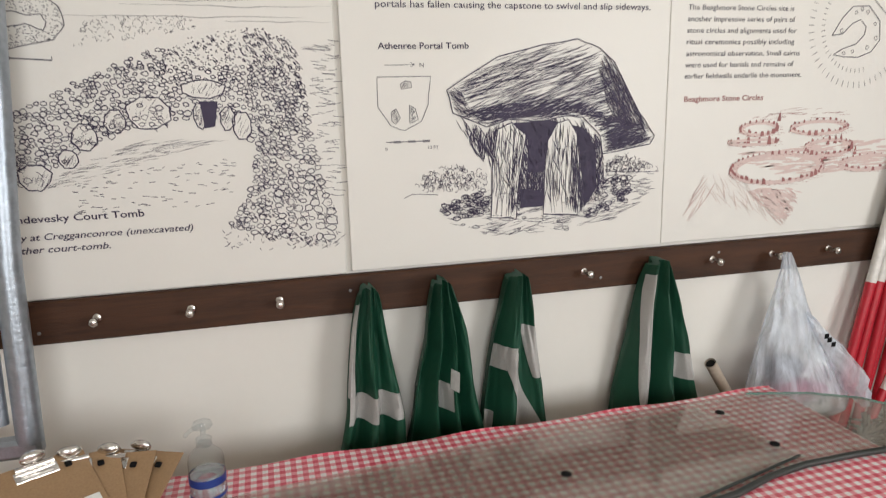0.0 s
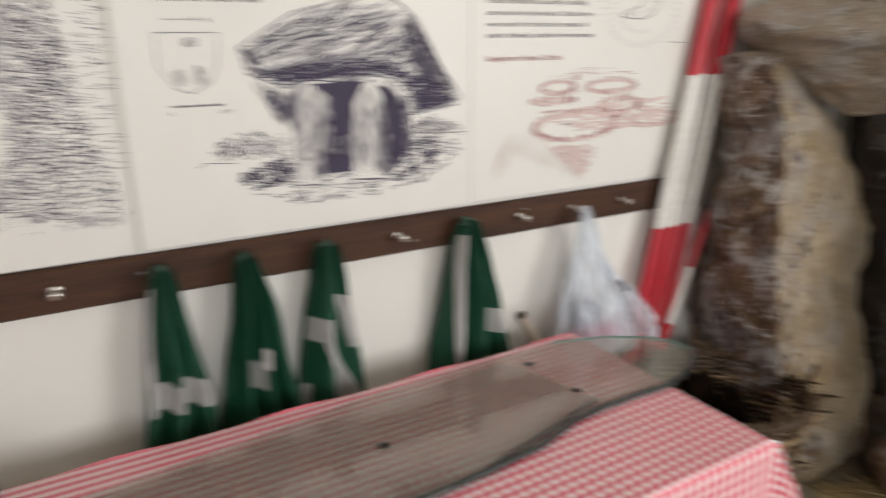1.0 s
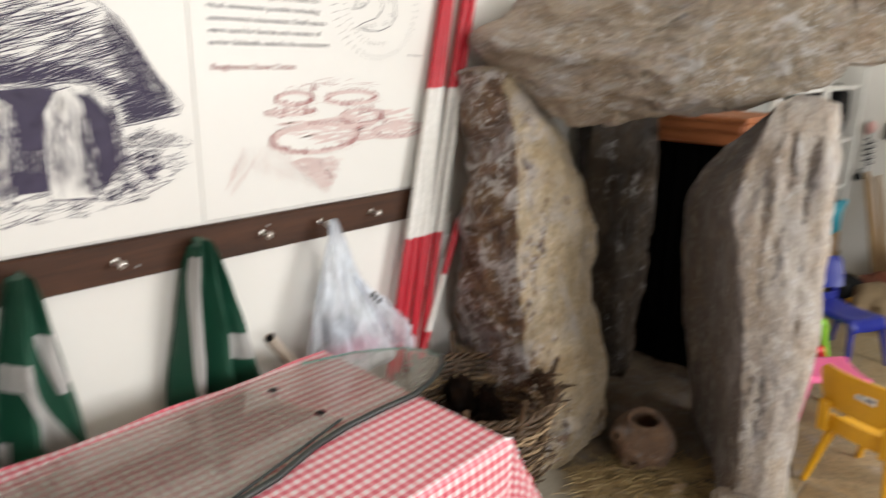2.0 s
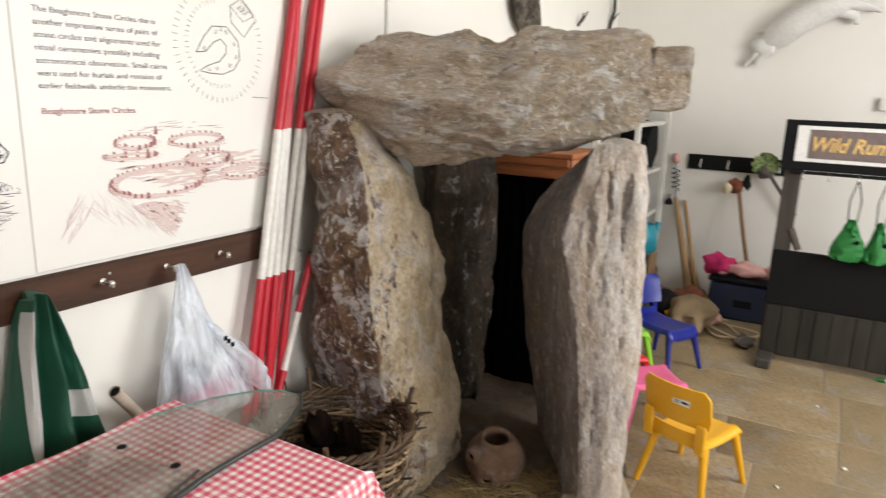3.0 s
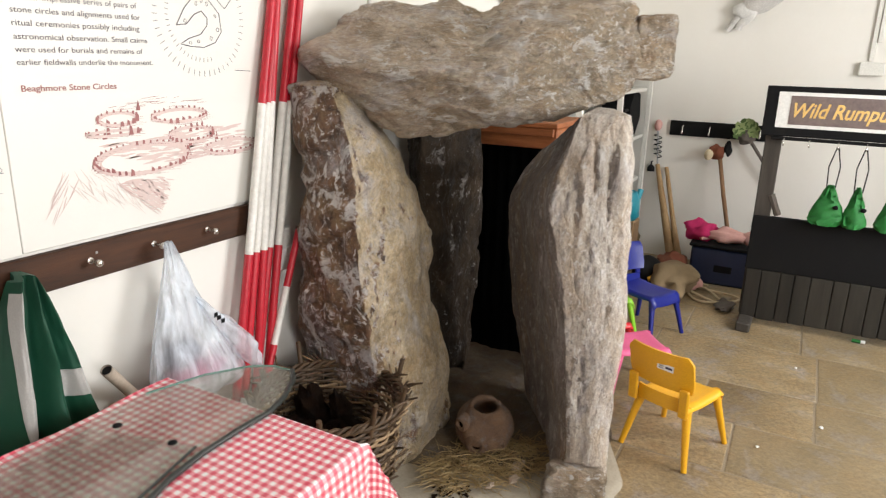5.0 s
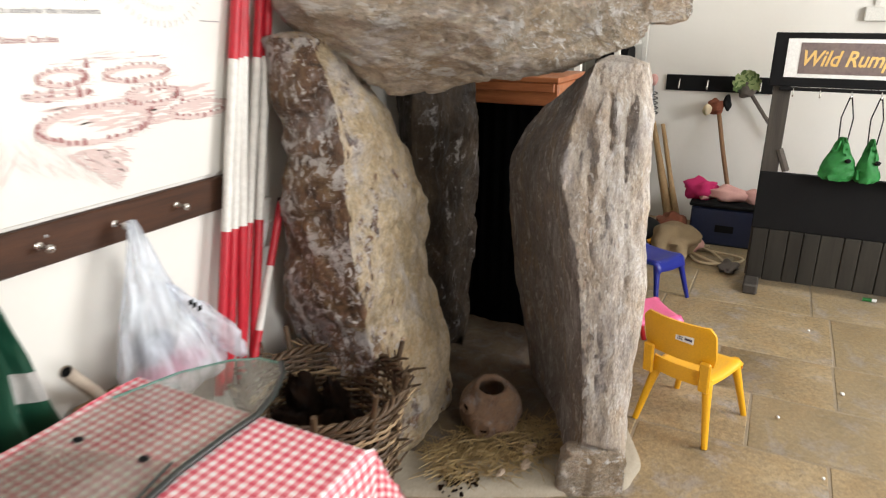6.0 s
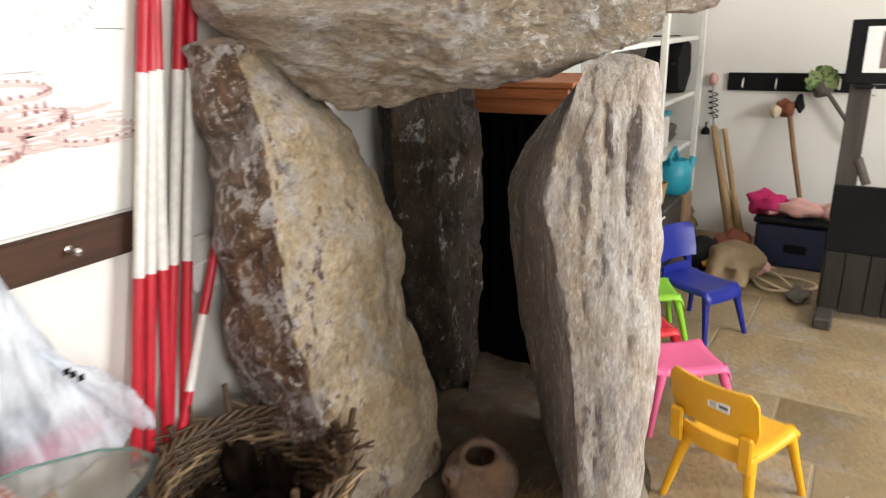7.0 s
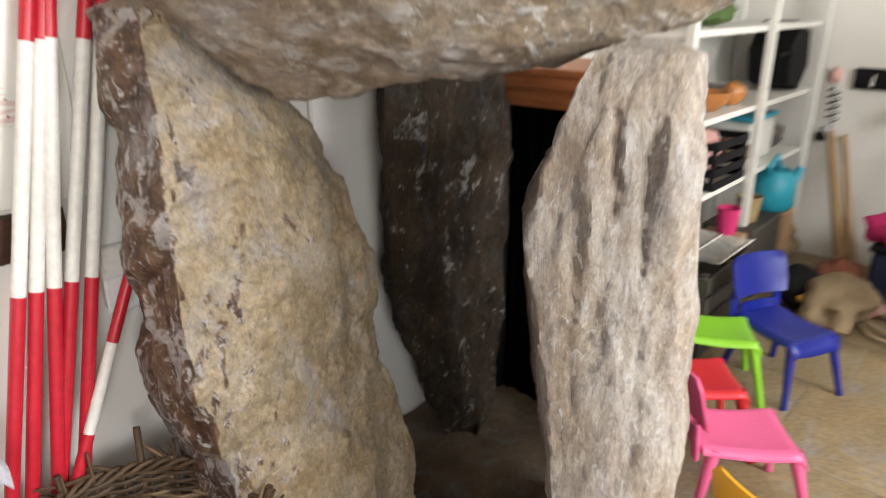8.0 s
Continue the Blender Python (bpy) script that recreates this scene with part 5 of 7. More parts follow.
# right portal: a deep grained slab; lateral places of its front edges and far edge
rows = []
for z, e, r, f in ((0.0, 1.985, 2.165, 1.885), (0.2, 1.992, 2.168, 1.85), (0.42, 1.985, 2.165, 1.808), (0.55, 1.975, 2.178, 1.785), (0.67, 1.96, 2.185, 1.768), (0.8, 1.938, 2.18, 1.755), (0.93, 1.912, 2.174, 1.745), (1.0, 1.895, 2.165, 1.755),
                   (1.08, 1.875, 2.157, 1.785), (1.2, 1.905, 2.155, 1.87), (1.28, 1.93, 2.155, 1.935), (1.34, 1.95, 2.15, 1.965), (1.385, 1.975, 2.13, 1.995)):
    pts = ((e, 0.0), ((e + r) / 2, -0.02), (r - 0.03, -0.006), (r, 0.03), (r - 0.005, 0.2), (r - 0.06, 0.5), ((f + r) / 2 - 0.03, 0.66), (f + 0.015, 0.62), (0.5 * e + 0.5 * f + 0.015, 0.3))
    row = [z]
    back = 1.0 - 0.75 * max(0.0, (z - 1.14) / 0.245) ** 1.5
    lean = -0.10 * min(1.0, max(0.0, (1.0 - z) / 0.5))
    for lat, d in pts:
        if d < 0.1:
            lat, d = 1.716 + (lat - 1.716) * (1 + lean / 2.314), d + lean
        d = d * back + 0.05 * max(0.0, (z - 1.28) / 0.105)
        row += [0.4108 * lat - 0.9117 * (-2.084 - d) * 1.0, -0.9117 * lat - 0.4108 * (-2.084 - d)]
    rows.append(tuple(row))
slab_stone = chipped(loft(rows, 190, 210, 0.022, 5, (2.4, 2.4, 0.9), 0.0085, 0.9), 6, 70, (0.03, 0.08), 0.006, (0, 0, 1), 3.5, 0.02)
slab_stone = warped(slab_stone, 11, 5.0, 0.010)
for a, b, w, d in (((2.739, -0.975, 1.30), (2.755, -0.985, 1.13), 0.006, 0.02), ((2.75, -1.03, 1.27), (2.758, -1.035, 1.02), 0.005, 0.011), ((2.715, -0.93, 1.10), (2.735, -0.94, 0.80), 0.005, 0.010),
                   ((2.75, -1.045, 0.95), (2.76, -1.05, 0.70), 0.005, 0.010), ((2.72, -0.985, 0.62), (2.73, -0.985, 0.36), 0.005, 0.010), ((2.70, -0.90, 0.165), (2.76, -1.07, 0.15), 0.008, 0.02)):
    a, b = (Vector(q) - Vector((0.0912, 0.0411, 0)) * min(1.0, max(0.0, (1.0 - q[2]) / 0.5)) for q in (a, b))
    slab_stone = groove(slab_stone, a, b, w, d, (0.91, 0.41, 0))
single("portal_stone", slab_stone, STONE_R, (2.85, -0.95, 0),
       "grey portal stone with vertical grain and shade painted on its inner face", "standing stone", "stones of the portal tomb", smooth=50)

# back stone, dark and broad, tapering to its foot
rows = []
for z, xl, xr in ((0.0, 3.29, 3.40), (0.08, 3.245, 3.44), (0.15, 3.21, 3.47), (0.4, 3.12, 3.51), (0.55, 3.06, 3.52), (0.67, 3.025, 3.525), (0.9, 3.015, 3.52), (1.17, 3.015, 3.505), (1.42, 3.04, 3.48)):
    rows.append((z, xl, -0.15, xl + 0.09, -0.22, xl * 0.5 + xr * 0.5, -0.235, xr - 0.1, -0.25, xr, -0.20, xr - 0.03, -0.06, xl + 0.08, -0.03))
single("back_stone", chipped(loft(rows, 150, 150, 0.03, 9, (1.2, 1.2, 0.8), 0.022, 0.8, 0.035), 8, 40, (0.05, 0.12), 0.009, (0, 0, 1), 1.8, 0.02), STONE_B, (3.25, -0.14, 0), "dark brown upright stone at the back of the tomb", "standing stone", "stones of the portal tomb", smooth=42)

# capstone: hull corners as (along, depth, height); a diagonal arris parts the pale face from the brown one
U, V, C = Vector((0.438, -0.899, 0)), Vector((0.899, 0.438, 0)), Vector((2.85, -0.5, 0))
CAP = ((-0.638, -0.22, 1.582), (-0.643, -0.2, 1.505), (-0.433, 0.0, 1.733), (-0.33, 0.0, 1.755), (-0.135, 0.0, 1.762), (0.294, 0.0, 1.772), (0.504, 0.02, 1.795), (0.171, -0.2, 1.655), (0.063, -0.36, 1.54), (0.062, -0.33, 1.39),
       (-0.404, -0.36, 1.515), (-0.093, -0.4, 1.515), (-0.591, -0.22, 1.491), (-0.432, -0.25, 1.43), (-0.365, -0.2, 1.325), (-0.259, -0.15, 1.265), (-0.019, -0.2, 1.295), (0.327, -0.15, 1.366), (0.545, -0.05, 1.432),
       (0.586, 0.05, 1.745), (0.59, -0.03, 1.52), (-0.55, 0.1, 1.56), (-0.35, 0.3, 1.66), (-0.3, 0.28, 1.36), (0.3, 0.36, 1.69), (0.3, 0.3, 1.42), (0.59, 0.3, 1.66), (0.59, 0.25, 1.47))


def saddle(p):
    """The worn dip in the top edge."""
    along, high = (p - C).dot(U), p.z
    return Vector((0, 0, -0.045 * math.exp(-((along + 0.01) / 0.07) ** 2) * max(0.0, min(1.0, (high - 1.55) / 0.15))))


cap = thing("capstone", (2.85, -0.5, 1.25), "large grey-brown capstone resting on the portal stones", "capstone", "stones of the portal tomb")
g = hewn([C + U * a + V * d + Vector((0, 0, z)) for a, d, z in CAP], C + U * -0.02 + V * -0.03 + Vector((0, 0, 1.53)), (U, V, Vector((0, 0, 1))), (0.62, 0.36, 0.25), 230, 230, 3, (1.0, 1.0, 1.7), 0.027, 34, saddle)
part("slab", chipped(g.moved((-2.85, 0.5, -1.25)), 2, 70, (0.05, 0.15), 0.008, U, 1.6), STONE_C, cap, "", 42)
BLOCK = [C + U * a + V * d + Vector((0, 0, z)) for a in (0.56, 0.70) for d in (0.02, 0.25) for z in (1.50, 1.725)] + [C + U * 0.725 + V * 0.12 + Vector((0, 0, 1.60))]
g = hewn(BLOCK, C + U * 0.63 + V * 0.13 + Vector((0, 0, 1.61)), (U, V, Vector((0, 0, 1))), (0.08, 0.12, 0.11), 70, 60, 8, (1, 1, 1.7), 0.013, 18)
part("end_block", g.moved((-2.85, 0.5, -1.25)), STONE_C, cap, "yellowish broken end block", 42)

# fallen base block beside the right portal
rows = []
for z, k in ((0.0, 1.0), (0.04, 1.03), (0.1, 0.97), (0.135, 0.86), (0.15, 0.7)):
    row = [z]
    for lat, d in ((-0.115, -0.055), (0.0, -0.068), (0.11, -0.05), (0.115, 0.03), (0.0, 0.05), (-0.11, 0.03)):
        row += [2.658 + k * (0.4108 * lat + 0.9117 * d), -1.03 + k * (-0.9117 * lat + 0.4108 * d)]
    rows.append(tuple(row))
g = loft(rows, 60, 26, 0.012, 14, (1.5, 1.5, 1), 0.014, 0.6, None, 0.01)
single("base_block", g, STONE_C, (2.66, -1.03, 0), "small grey stone block at the foot of the portal", "stone block")

# worn cement pad under the tomb
g, rim = Geo(), []
for k in range(72):
    a = 6.283 * k / 72
    w = 1 + 0.05 * noise.noise(Vector((math.cos(a) * 2.2, math.sin(a) * 2.2, 4)))
    along, depth = (0.585 if math.cos(a) > 0 else 0.72) * w * abs(math.cos(a)) ** 0.45 * math.copysign(1, math.cos(a)), (0.30 if math.sin(a) > 0 else 0.47) * w * abs(math.sin(a)) ** 0.45 * math.copysign(1, math.sin(a))
    rim.append(Vector((2.86, -0.52, 0)) + Vector((0.438, -0.899, 0)) * along + Vector((0.899, 0.438, 0)) * depth)
mid_pt = sum(rim, Vector()) / 72
g.rings([[Vector((p.x, min(p.y, 0.05), z)) for p in (mid_pt + (q - mid_pt) * k for q in rim)] for k, z in ((1.02, -0.01), (1.0, 0.012), (0.965, 0.021), (0.5, 0.022), (0.05, 0.022))])
single("tomb_base", g, CEMENT, (2.86, -0.52, 0), "pale worn cement base under the stone tomb", "base", kind="structure", smooth=50)

# earth and straw in the chamber
g, n = Geo(), 46
vs = []
for j in range(n + 1):
    for i in range(n + 1):
        x, y = 2.3 + 1.5 * i / n, -1.1 + 1.14 * j / n
        along, depth = (x - 2.95) * 0.438 - (y + 0.48) * 0.899, (x - 2.95) * 0.899 + (y + 0.48) * 0.438
        e = max(0.0, 1 - (along / 0.62) ** 2 - (depth / (0.45 if depth < 0 else 1.05)) ** 2)
        vs.append((x, y, -0.008 + 0.05 * min(1, e * 3.0) * (1 + 0.5 * noise.noise(Vector((x * 6, y * 6, 0)))) + 0.006 * noise.noise(Vector((x * 30, y * 30, 3))) * min(1, e * 6)))
g.add(vs, [(j * (n + 1) + i, j * (n + 1) + i + 1, (j + 1) * (n + 1) + i + 1, (j + 1) * (n + 1) + i) for j in range(n) for i in range(n)])
single("earth_floor", g, EARTH, (2.85, -0.45, 0), "brown trodden earth inside the stone tomb", "earth", kind="structure", smooth=80)
rnd = random.Random(12)
g = Geo()
for k in range(1100):
    a, r = rnd.uniform(0, 6.283), math.sqrt(rnd.random())
    x, y = 2.66 + 0.23 * r * math.cos(a) - 0.05 * r * math.sin(a), -0.685 + 0.19 * r * math.sin(a) - 0.08 * r * math.cos(a)
    z = 0.03 + 0.045 * (1 - r) * rnd.random() + 0.012 * rnd.random()
    b, L, up = rnd.uniform(0, 6.283), rnd.uniform(0.03, 0.11), rnd.uniform(-0.12, 0.2)
    d = Vector((math.cos(b), math.sin(b), up))
    p = Vector((x, y, z))
    g.tube([p, p + d * L * 0.5 + Vector((0, 0, 0.006)), p + d * L], 0.0013, 3, False)
single("straw", g, STRAW, (2.66, -0.68, 0.02), "loose dry straw strewn on the earth", "straw", kind="stuff", smooth=None)
for k, (x, y, s) in enumerate(((2.60, -0.82, 0.028), (2.69, -0.80, 0.04), (2.52, -0.76, 0.022))):
    single("pot_sherd", Geo().blob((x, y, 0.05), (s, s * 0.5, 0.006), k, 0.7, 9, 2), plain("buff_sherd", (0.5, 0.4, 0.31), (0.36, 0.27, 0.2), 0.7) if k == 0 else bpy.data.materials["buff_sherd"], (x, y, 0.04),
           "broken buff pottery sherd in the straw", "pot sherd", "sherds in the straw")

g = Geo()
for k in range(90):
    a, r = rnd.uniform(0, 6.283), rnd.random()
    size = rnd.uniform(0.003, 0.010)
    g.blob((2.45 + 0.09 * r * math.cos(a), -0.63 + 0.07 * r * math.sin(a), 0.022 + size * 0.3), (size, size * 0.8, size * 0.5), k, 0.6, 4, 2)
single("turf_crumbs", g, TURF, (2.45, -0.63, 0.022), "dark turf crumbs spilled on the cement base", "turf", kind="stuff", smooth=None)

# clay pot
pot = thing("clay_pot", (2.80, -0.605, 0.03), "round unglazed clay pot with pierced lugs on the straw", "clay pot")
tilt = pose(0, 0, 0.006, 5, -13, 0)
prof = [(0.04, 0.004), (0.088, 0.016), (0.112, 0.05), (0.118, 0.085), (0.112, 0.125), (0.094, 0.158), (0.074, 0.178), (0.066, 0.190), (0.060, 0.197), (0.052, 0.196), (0.046, 0.186), (0.05, 0.17), (0.085, 0.135), (0.098, 0.085), (0.05, 0.03)]
g = Geo().lathe(prof, n=64, m=tilt)
g.v = [tuple(Vector(p) * (1 + 0.07 * noise.noise(Vector(p) * 13) + 0.02 * noise.noise(Vector(p) * 45))) for p in g.v]
part("pot_body", g, CLAY, pot, "", 60)
for a, z, k in ((190, 0.062, 1.4), (158, 0.13, 1.0), (232, 0.065, 0.8)):
    d = Vector((math.cos(radians(a)), math.sin(radians(a)), 0))
    m = d.to_track_quat("Z", "Y").to_matrix().to_4x4()
    g = Geo().lathe([(0.040 * k, -0.014), (0.034 * k, 0.010), (0.028 * k, 0.019), (0.018 * k, 0.021), (0.013 * k, 0.010), (0.012 * k, -0.006)], d * 0.119 + Vector((0, 0, z)), 24, m)
    g.v = [tuple(Vector(p) + d * 0.006 * noise.noise(Vector(p) * 40)) for p in g.v]
    part("pierced_lug", g, CLAY, pot, "raised clay lug with a hole", 60)
    # Dark disc in the lug's recess stands for the shade inside the hole.
    part("lug_hole_shade", Geo().lathe([(0.0125 * k, 0.0), (0.0125 * k, 0.008)], d * 0.123 + Vector((0, 0, z)), 14, m), TURF, pot, "dark disc for the shade in the pierced hole")

# ---- wicker basket of turf ----
bk = thing("wicker_basket", (2.15, -0.315, 0.0), "round brown wicker basket filled with dried turf", "basket")
NS, HB = 26, 0.46


def side(a, z):
    return 0.185 + 0.055 * (z / HB) + 0.006 * noise.noise(Vector((math.cos(a), math.sin(a), z * 4)))


rnd = random.Random(5)
for k in range(NS):
    a = 6.283 * k / NS
    top = HB + rnd.choice((0.0, 0.02, 0.05, 0.09, 0.12)) * rnd.random()
    pts = [(side(a, z) * math.cos(a + 0.04 * z), side(a, z) * math.sin(a + 0.04 * z), z) for z in (0, 0.12, 0.24, 0.36, top)]
    part("stake", Geo().tube(pts, [0.0055, 0.0055, 0.005, 0.005, 0.0032], 7), WICKER, bk, "", 60)
for j in range(44):
    z, pts = 0.012 + HB * j / 44.5, []
    swirl = rnd.uniform(-0.004, 0.004)
    for k in range(NS * 4 + 1):
        a = 6.283 * k / (NS * 4)
        r = side(a, z) + 0.0075 * math.cos(NS * a / 2 + math.pi * j) + swirl
        pts.append((r * math.cos(a), r * math.sin(a), z + 0.004 * noise.noise(Vector((math.cos(a) * 2, math.sin(a) * 2, j * 1.3)))))
    part("weaver", Geo().tube(pts, 0.0052, 6, False), WICKER2 if rnd.random() < 0.3 else WICKER, bk, "", 60)
for j in range(3):
    pts = []
    for k in range(121):
        a = 6.283 * k / 120
        r = 0.243 + 0.010 * math.cos(14 * a + j * 2.1)
        pts.append((r * math.cos(a), r * math.sin(a), HB + 0.004 + 0.010 * math.sin(14 * a + j * 2.1)))
    part("rim_plait", Geo().tube(pts, 0.0065, 7, False), WICKER, bk, "", 60)
for k in range(96):
    a = rnd.uniform(-2.2, 2.9) if k % 3 else rnd.uniform(-1.6, 0.3)
    z = rnd.uniform(0.16, HB + 0.02) if k % 2 else rnd.uniform(HB - 0.06, HB + 0.02)
    p = Vector((side(a, z) * math.cos(a), side(a, z) * math.sin(a), z)) * 1.01
    turn_by = rnd.uniform(0.9, 1.45) * (1 if rnd.random() < 0.75 else -1)
    d = Vector((math.cos(a + turn_by), math.sin(a + turn_by), rnd.uniform(0.05, 0.75))).normalized()
    L, sag = rnd.uniform(0.04, 0.12), Vector((0, 0, rnd.uniform(-0.012, 0.008)))
    part("twig_end", Geo().tube([p, p + d * L * 0.5 + sag, p + d * L], [0.005, 0.0046, 0.003], 6), WICKER2 if rnd.random() < 0.15 else WICKER, bk, "", 60)
for k in range(9):
    a = 0.4 + 0.66 * k
    p = Vector((0.236 * math.cos(a), 0.236 * math.sin(a), HB - 0.05))
    d = Vector((0.25 * math.cos(a), 0.25 * math.sin(a), 1)).normalized()
    part("stake_stub", Geo().tube([p, p + d * rnd.uniform(0.10, 0.15)], [0.009, 0.0085], 8), WICKER, bk, "", 60)
part("basket_base", Geo().lathe([(0.17, 0.0), (0.185, 0.01), (0.17, 0.02)], n=30), WICKER, bk)
for k, (x, y, z, rx, rz, s) in enumerate(((-0.09, 0.02, 0.27, 20, 10, 1), (0.03, -0.10, 0.26, -15, 70, 1), (0.09, 0.04, 0.27, 35, 130, 1), (-0.01, 0.11, 0.28, 65, 160, 1.1), (-0.10, -0.10, 0.25, 10, 40, 0.9), (0.10, -0.06, 0.29, 50, 20, 0.9),
                                          (0.0, 0.0, 0.33, 12, 95, 1.0), (0.06, 0.11, 0.35, 78, 60, 1.1), (-0.06, 0.06, 0.34, 40, 15, 0.9), (-0.02, -0.09, 0.33, 22, 120, 0.85), (0.09, 0.02, 0.37, 80, 35, 0.8))):
    z -= 0.02
    m = pose(2.15 + x, -0.315 + y, z, rx, 20, rz)
    g = Geo().blob((0, 0, 0), (0.055 * s, 0.095 * s, 0.045 * s), k + 20, 0.5, 11, 2.2)
    single("turf_sod", g.turned(m), TURF, (2.15 + x, -0.315 + y, z - 0.03), "dark brown dried turf sod in the basket", "turf", "turf in the basket", smooth=70)
g = Geo().lathe([(0.16, 0.012), (0.18, 0.16), (0.19, 0.24), (0.10, 0.27), (0.02, 0.275)], (2.15, -0.315, 0.012), 24)
single("turf_mould", g, TURF, (2.15, -0.315, 0.012), "dark crumbled turf filling the basket", "turf", kind="stuff")

# ---- pine cabinet with black curtain behind the tomb ----
cab = thing("pine_cabinet", (3.90, -0.36, 0), "orange pine cabinet with a black cloth front", "cabinet")
part("top_rail", Geo().box((-0.30, -0.195, 1.145), (0.11, 0.275, 1.244), None, 0.006), PINE, cab)
part("upper_trim", Geo().box((-0.315, -0.18, 1.205), (-0.301, 0.285, 1.245), None, 0.004), PINE, cab)
part("top_board", Geo().box((-0.32, -0.20, 1.246), (0.12, 0.29, 1.27), None, 0.004), PINE, cab)
part("side_panel", Geo().box((-0.27, -0.195, 0.0), (0.10, -0.17, 1.144), None, 0.004), BLACK, cab, "black painted side panel")
part("side_panel", Geo().box((-0.27, 0.26, 0.0), (0.10, 0.285, 1.144), None, 0.004), BLACK, cab, "black painted side panel")
part("back_panel", Geo().box((0.08, -0.165, 0.0), (0.10, 0.255, 1.14), None, 0.003), PINE, cab)
rows = [[Vector((-0.235 + 0.004 * math.sin(k * 1.1) + 0.006 * noise.noise(Vector((k * 0.4, j * 0.5, 0))), -0.165 + 0.42 * k / 40, 0.01 + 1.16 * j / 12)) for k in range(41)] for j in range(13)]
part("black_curtain", Geo().rings([[*r, *[p + Vector((0.004, 0, 0)) for p in r[::-1]]] for r in rows]), BLACKCLOTH, cab, "gathered black cloth curtain", 60)


# ---- children's chairs ----
def child_chair(colour, x, y, turn, label, sticker=False):
    """Moulded stacking chair; faces +x before it is turned."""
    m = PLASTIC[colour]
    ch = thing("child_chair", (x, y, 0), label, "chair", "plastic children's chairs", turn=turn)
    hs, sw, sd = 0.255, 0.125, 0.15
    rows = []
    for j in range(17):
        u = j / 16
        px = -sd + 2 * sd * u
        pz = hs + 0.012 * (u - 0.5) ** 2 * 4 - (0.05 * ((u - 0.88) / 0.12) ** 2 if u > 0.88 else 0)
        w = sw * (0.94 + 0.10 * u) * (1 - (0.12 * ((u - 0.9) / 0.1) ** 2 if u > 0.9 else 0))
        top = [Vector((px, -w + 2 * w * k / 14, pz - 0.010 * (1 - (2 * k / 14 - 1) ** 2) - (0.014 if k in (0, 14) else 0))) for k in range(15)]
        rows.append([*top, *[p - Vector((0, 0, 0.012)) for p in top[::-1]]])
    part("seat", Geo().rings(rows), m, ch, "", 60)
    rows = []
    for j in range(15):
        u = j / 14
        pz = 0.325 + 0.165 * u
        w = 0.140 * (1 - (0.16 * ((u - 0.84) / 0.16) if u > 0.84 else 0)) * (0.93 + 0.07 * min(1, u / 0.25))
        lean = -sd - 0.004 - 0.045 * u
        face = [Vector((lean - 0.022 * (1 - (2 * k / 16 - 1) ** 2), -w + 2 * w * k / 16, pz)) for k in range(17)]
        rows.append([*face, *[p + Vector((0.010, 0, 0)) for p in face[::-1]]])
    part("backrest", Geo().rings(rows), m, ch, "", 60)
    for s in (-1, 1):
        g = Geo().box((-sd - 0.012, -0.02, 0.236), (-sd + 0.004, 0.022, 0.36), pose(0, s * 0.112, 0, 0, -4, 0), 0.006)
        part("back_strut", g, m, ch)
    rows = []
    for j in range(5):
        face = [Vector((-sd - 0.004 - 0.014 * (1 - (2 * k / 12 - 1) ** 2) - 0.004 * j / 4, -0.098 + 0.196 * k / 12, 0.236 + 0.062 * j / 4)) for k in range(13)]
        rows.append([*face, *[p + Vector((0.010, 0, 0)) for p in face[::-1]]])
    part("lower_back", Geo().rings(rows), m, ch, "", 60)
    for sx in (-1, 1):
        for sy in (-1, 1):
            part("leg", Geo().tube([(sx * (sd + 0.018), sy * (sw + 0.020), 0.0), (sx * (sd - 0.014), sy * (sw - 0.008), 0.15), (sx * (sd - 0.038), sy * (sw - 0.028), hs - 0.004)], [0.0115, 0.0155, 0.021], 12), m, ch, "", 60)
    for sy in (-1, 1):
        part("side_rail", Geo().tube([(-sd + 0.03, sy * (sw - 0.022), hs - 0.016), (sd - 0.035, sy * (sw - 0.022), hs - 0.016)], 0.013, 10), m, ch, "", 60)
    if sticker:
        st = part("sticker", Geo().box((-0.2045, -0.068, 0.412), (-0.203, 0.002, 0.438), None, 0.0005), PAPERWHITE, ch, "white printed label")
        st.location = (-0.0005, 0, 0)
        part("print_bar", Geo().box((-0.2065, -0.062, 0.421), (-0.2055, -0.034, 0.430), None, 0.0002), INK, ch, "dark printed bar")
        part("print_bar", Geo().box((-0.2065, -0.026, 0.418), (-0.2055, -0.006, 0.422), None, 0.0002), INK2, ch, "grey printed bar")
        part("print_bar", Geo().box((-0.2065, -0.026, 0.426), (-0.2055, -0.006, 0.430), None, 0.0002), INK2, ch, "grey printed bar")
    return ch


child_chair("yellow", 3.255, -1.28, -20, "yellow moulded plastic child's chair with white label", True)
child_chair("blue", 4.48, -0.885, -117, "dark blue moulded plastic child's chair")
child_chair("pink", 3.655, -0.998, -52, "pink moulded plastic child's chair beside the yellow one")
child_chair("red", 3.875, -0.762, -50, "red moulded plastic child's chair")
child_chair("green", 4.28, -0.68, -60, "lime green moulded plastic child's chair")


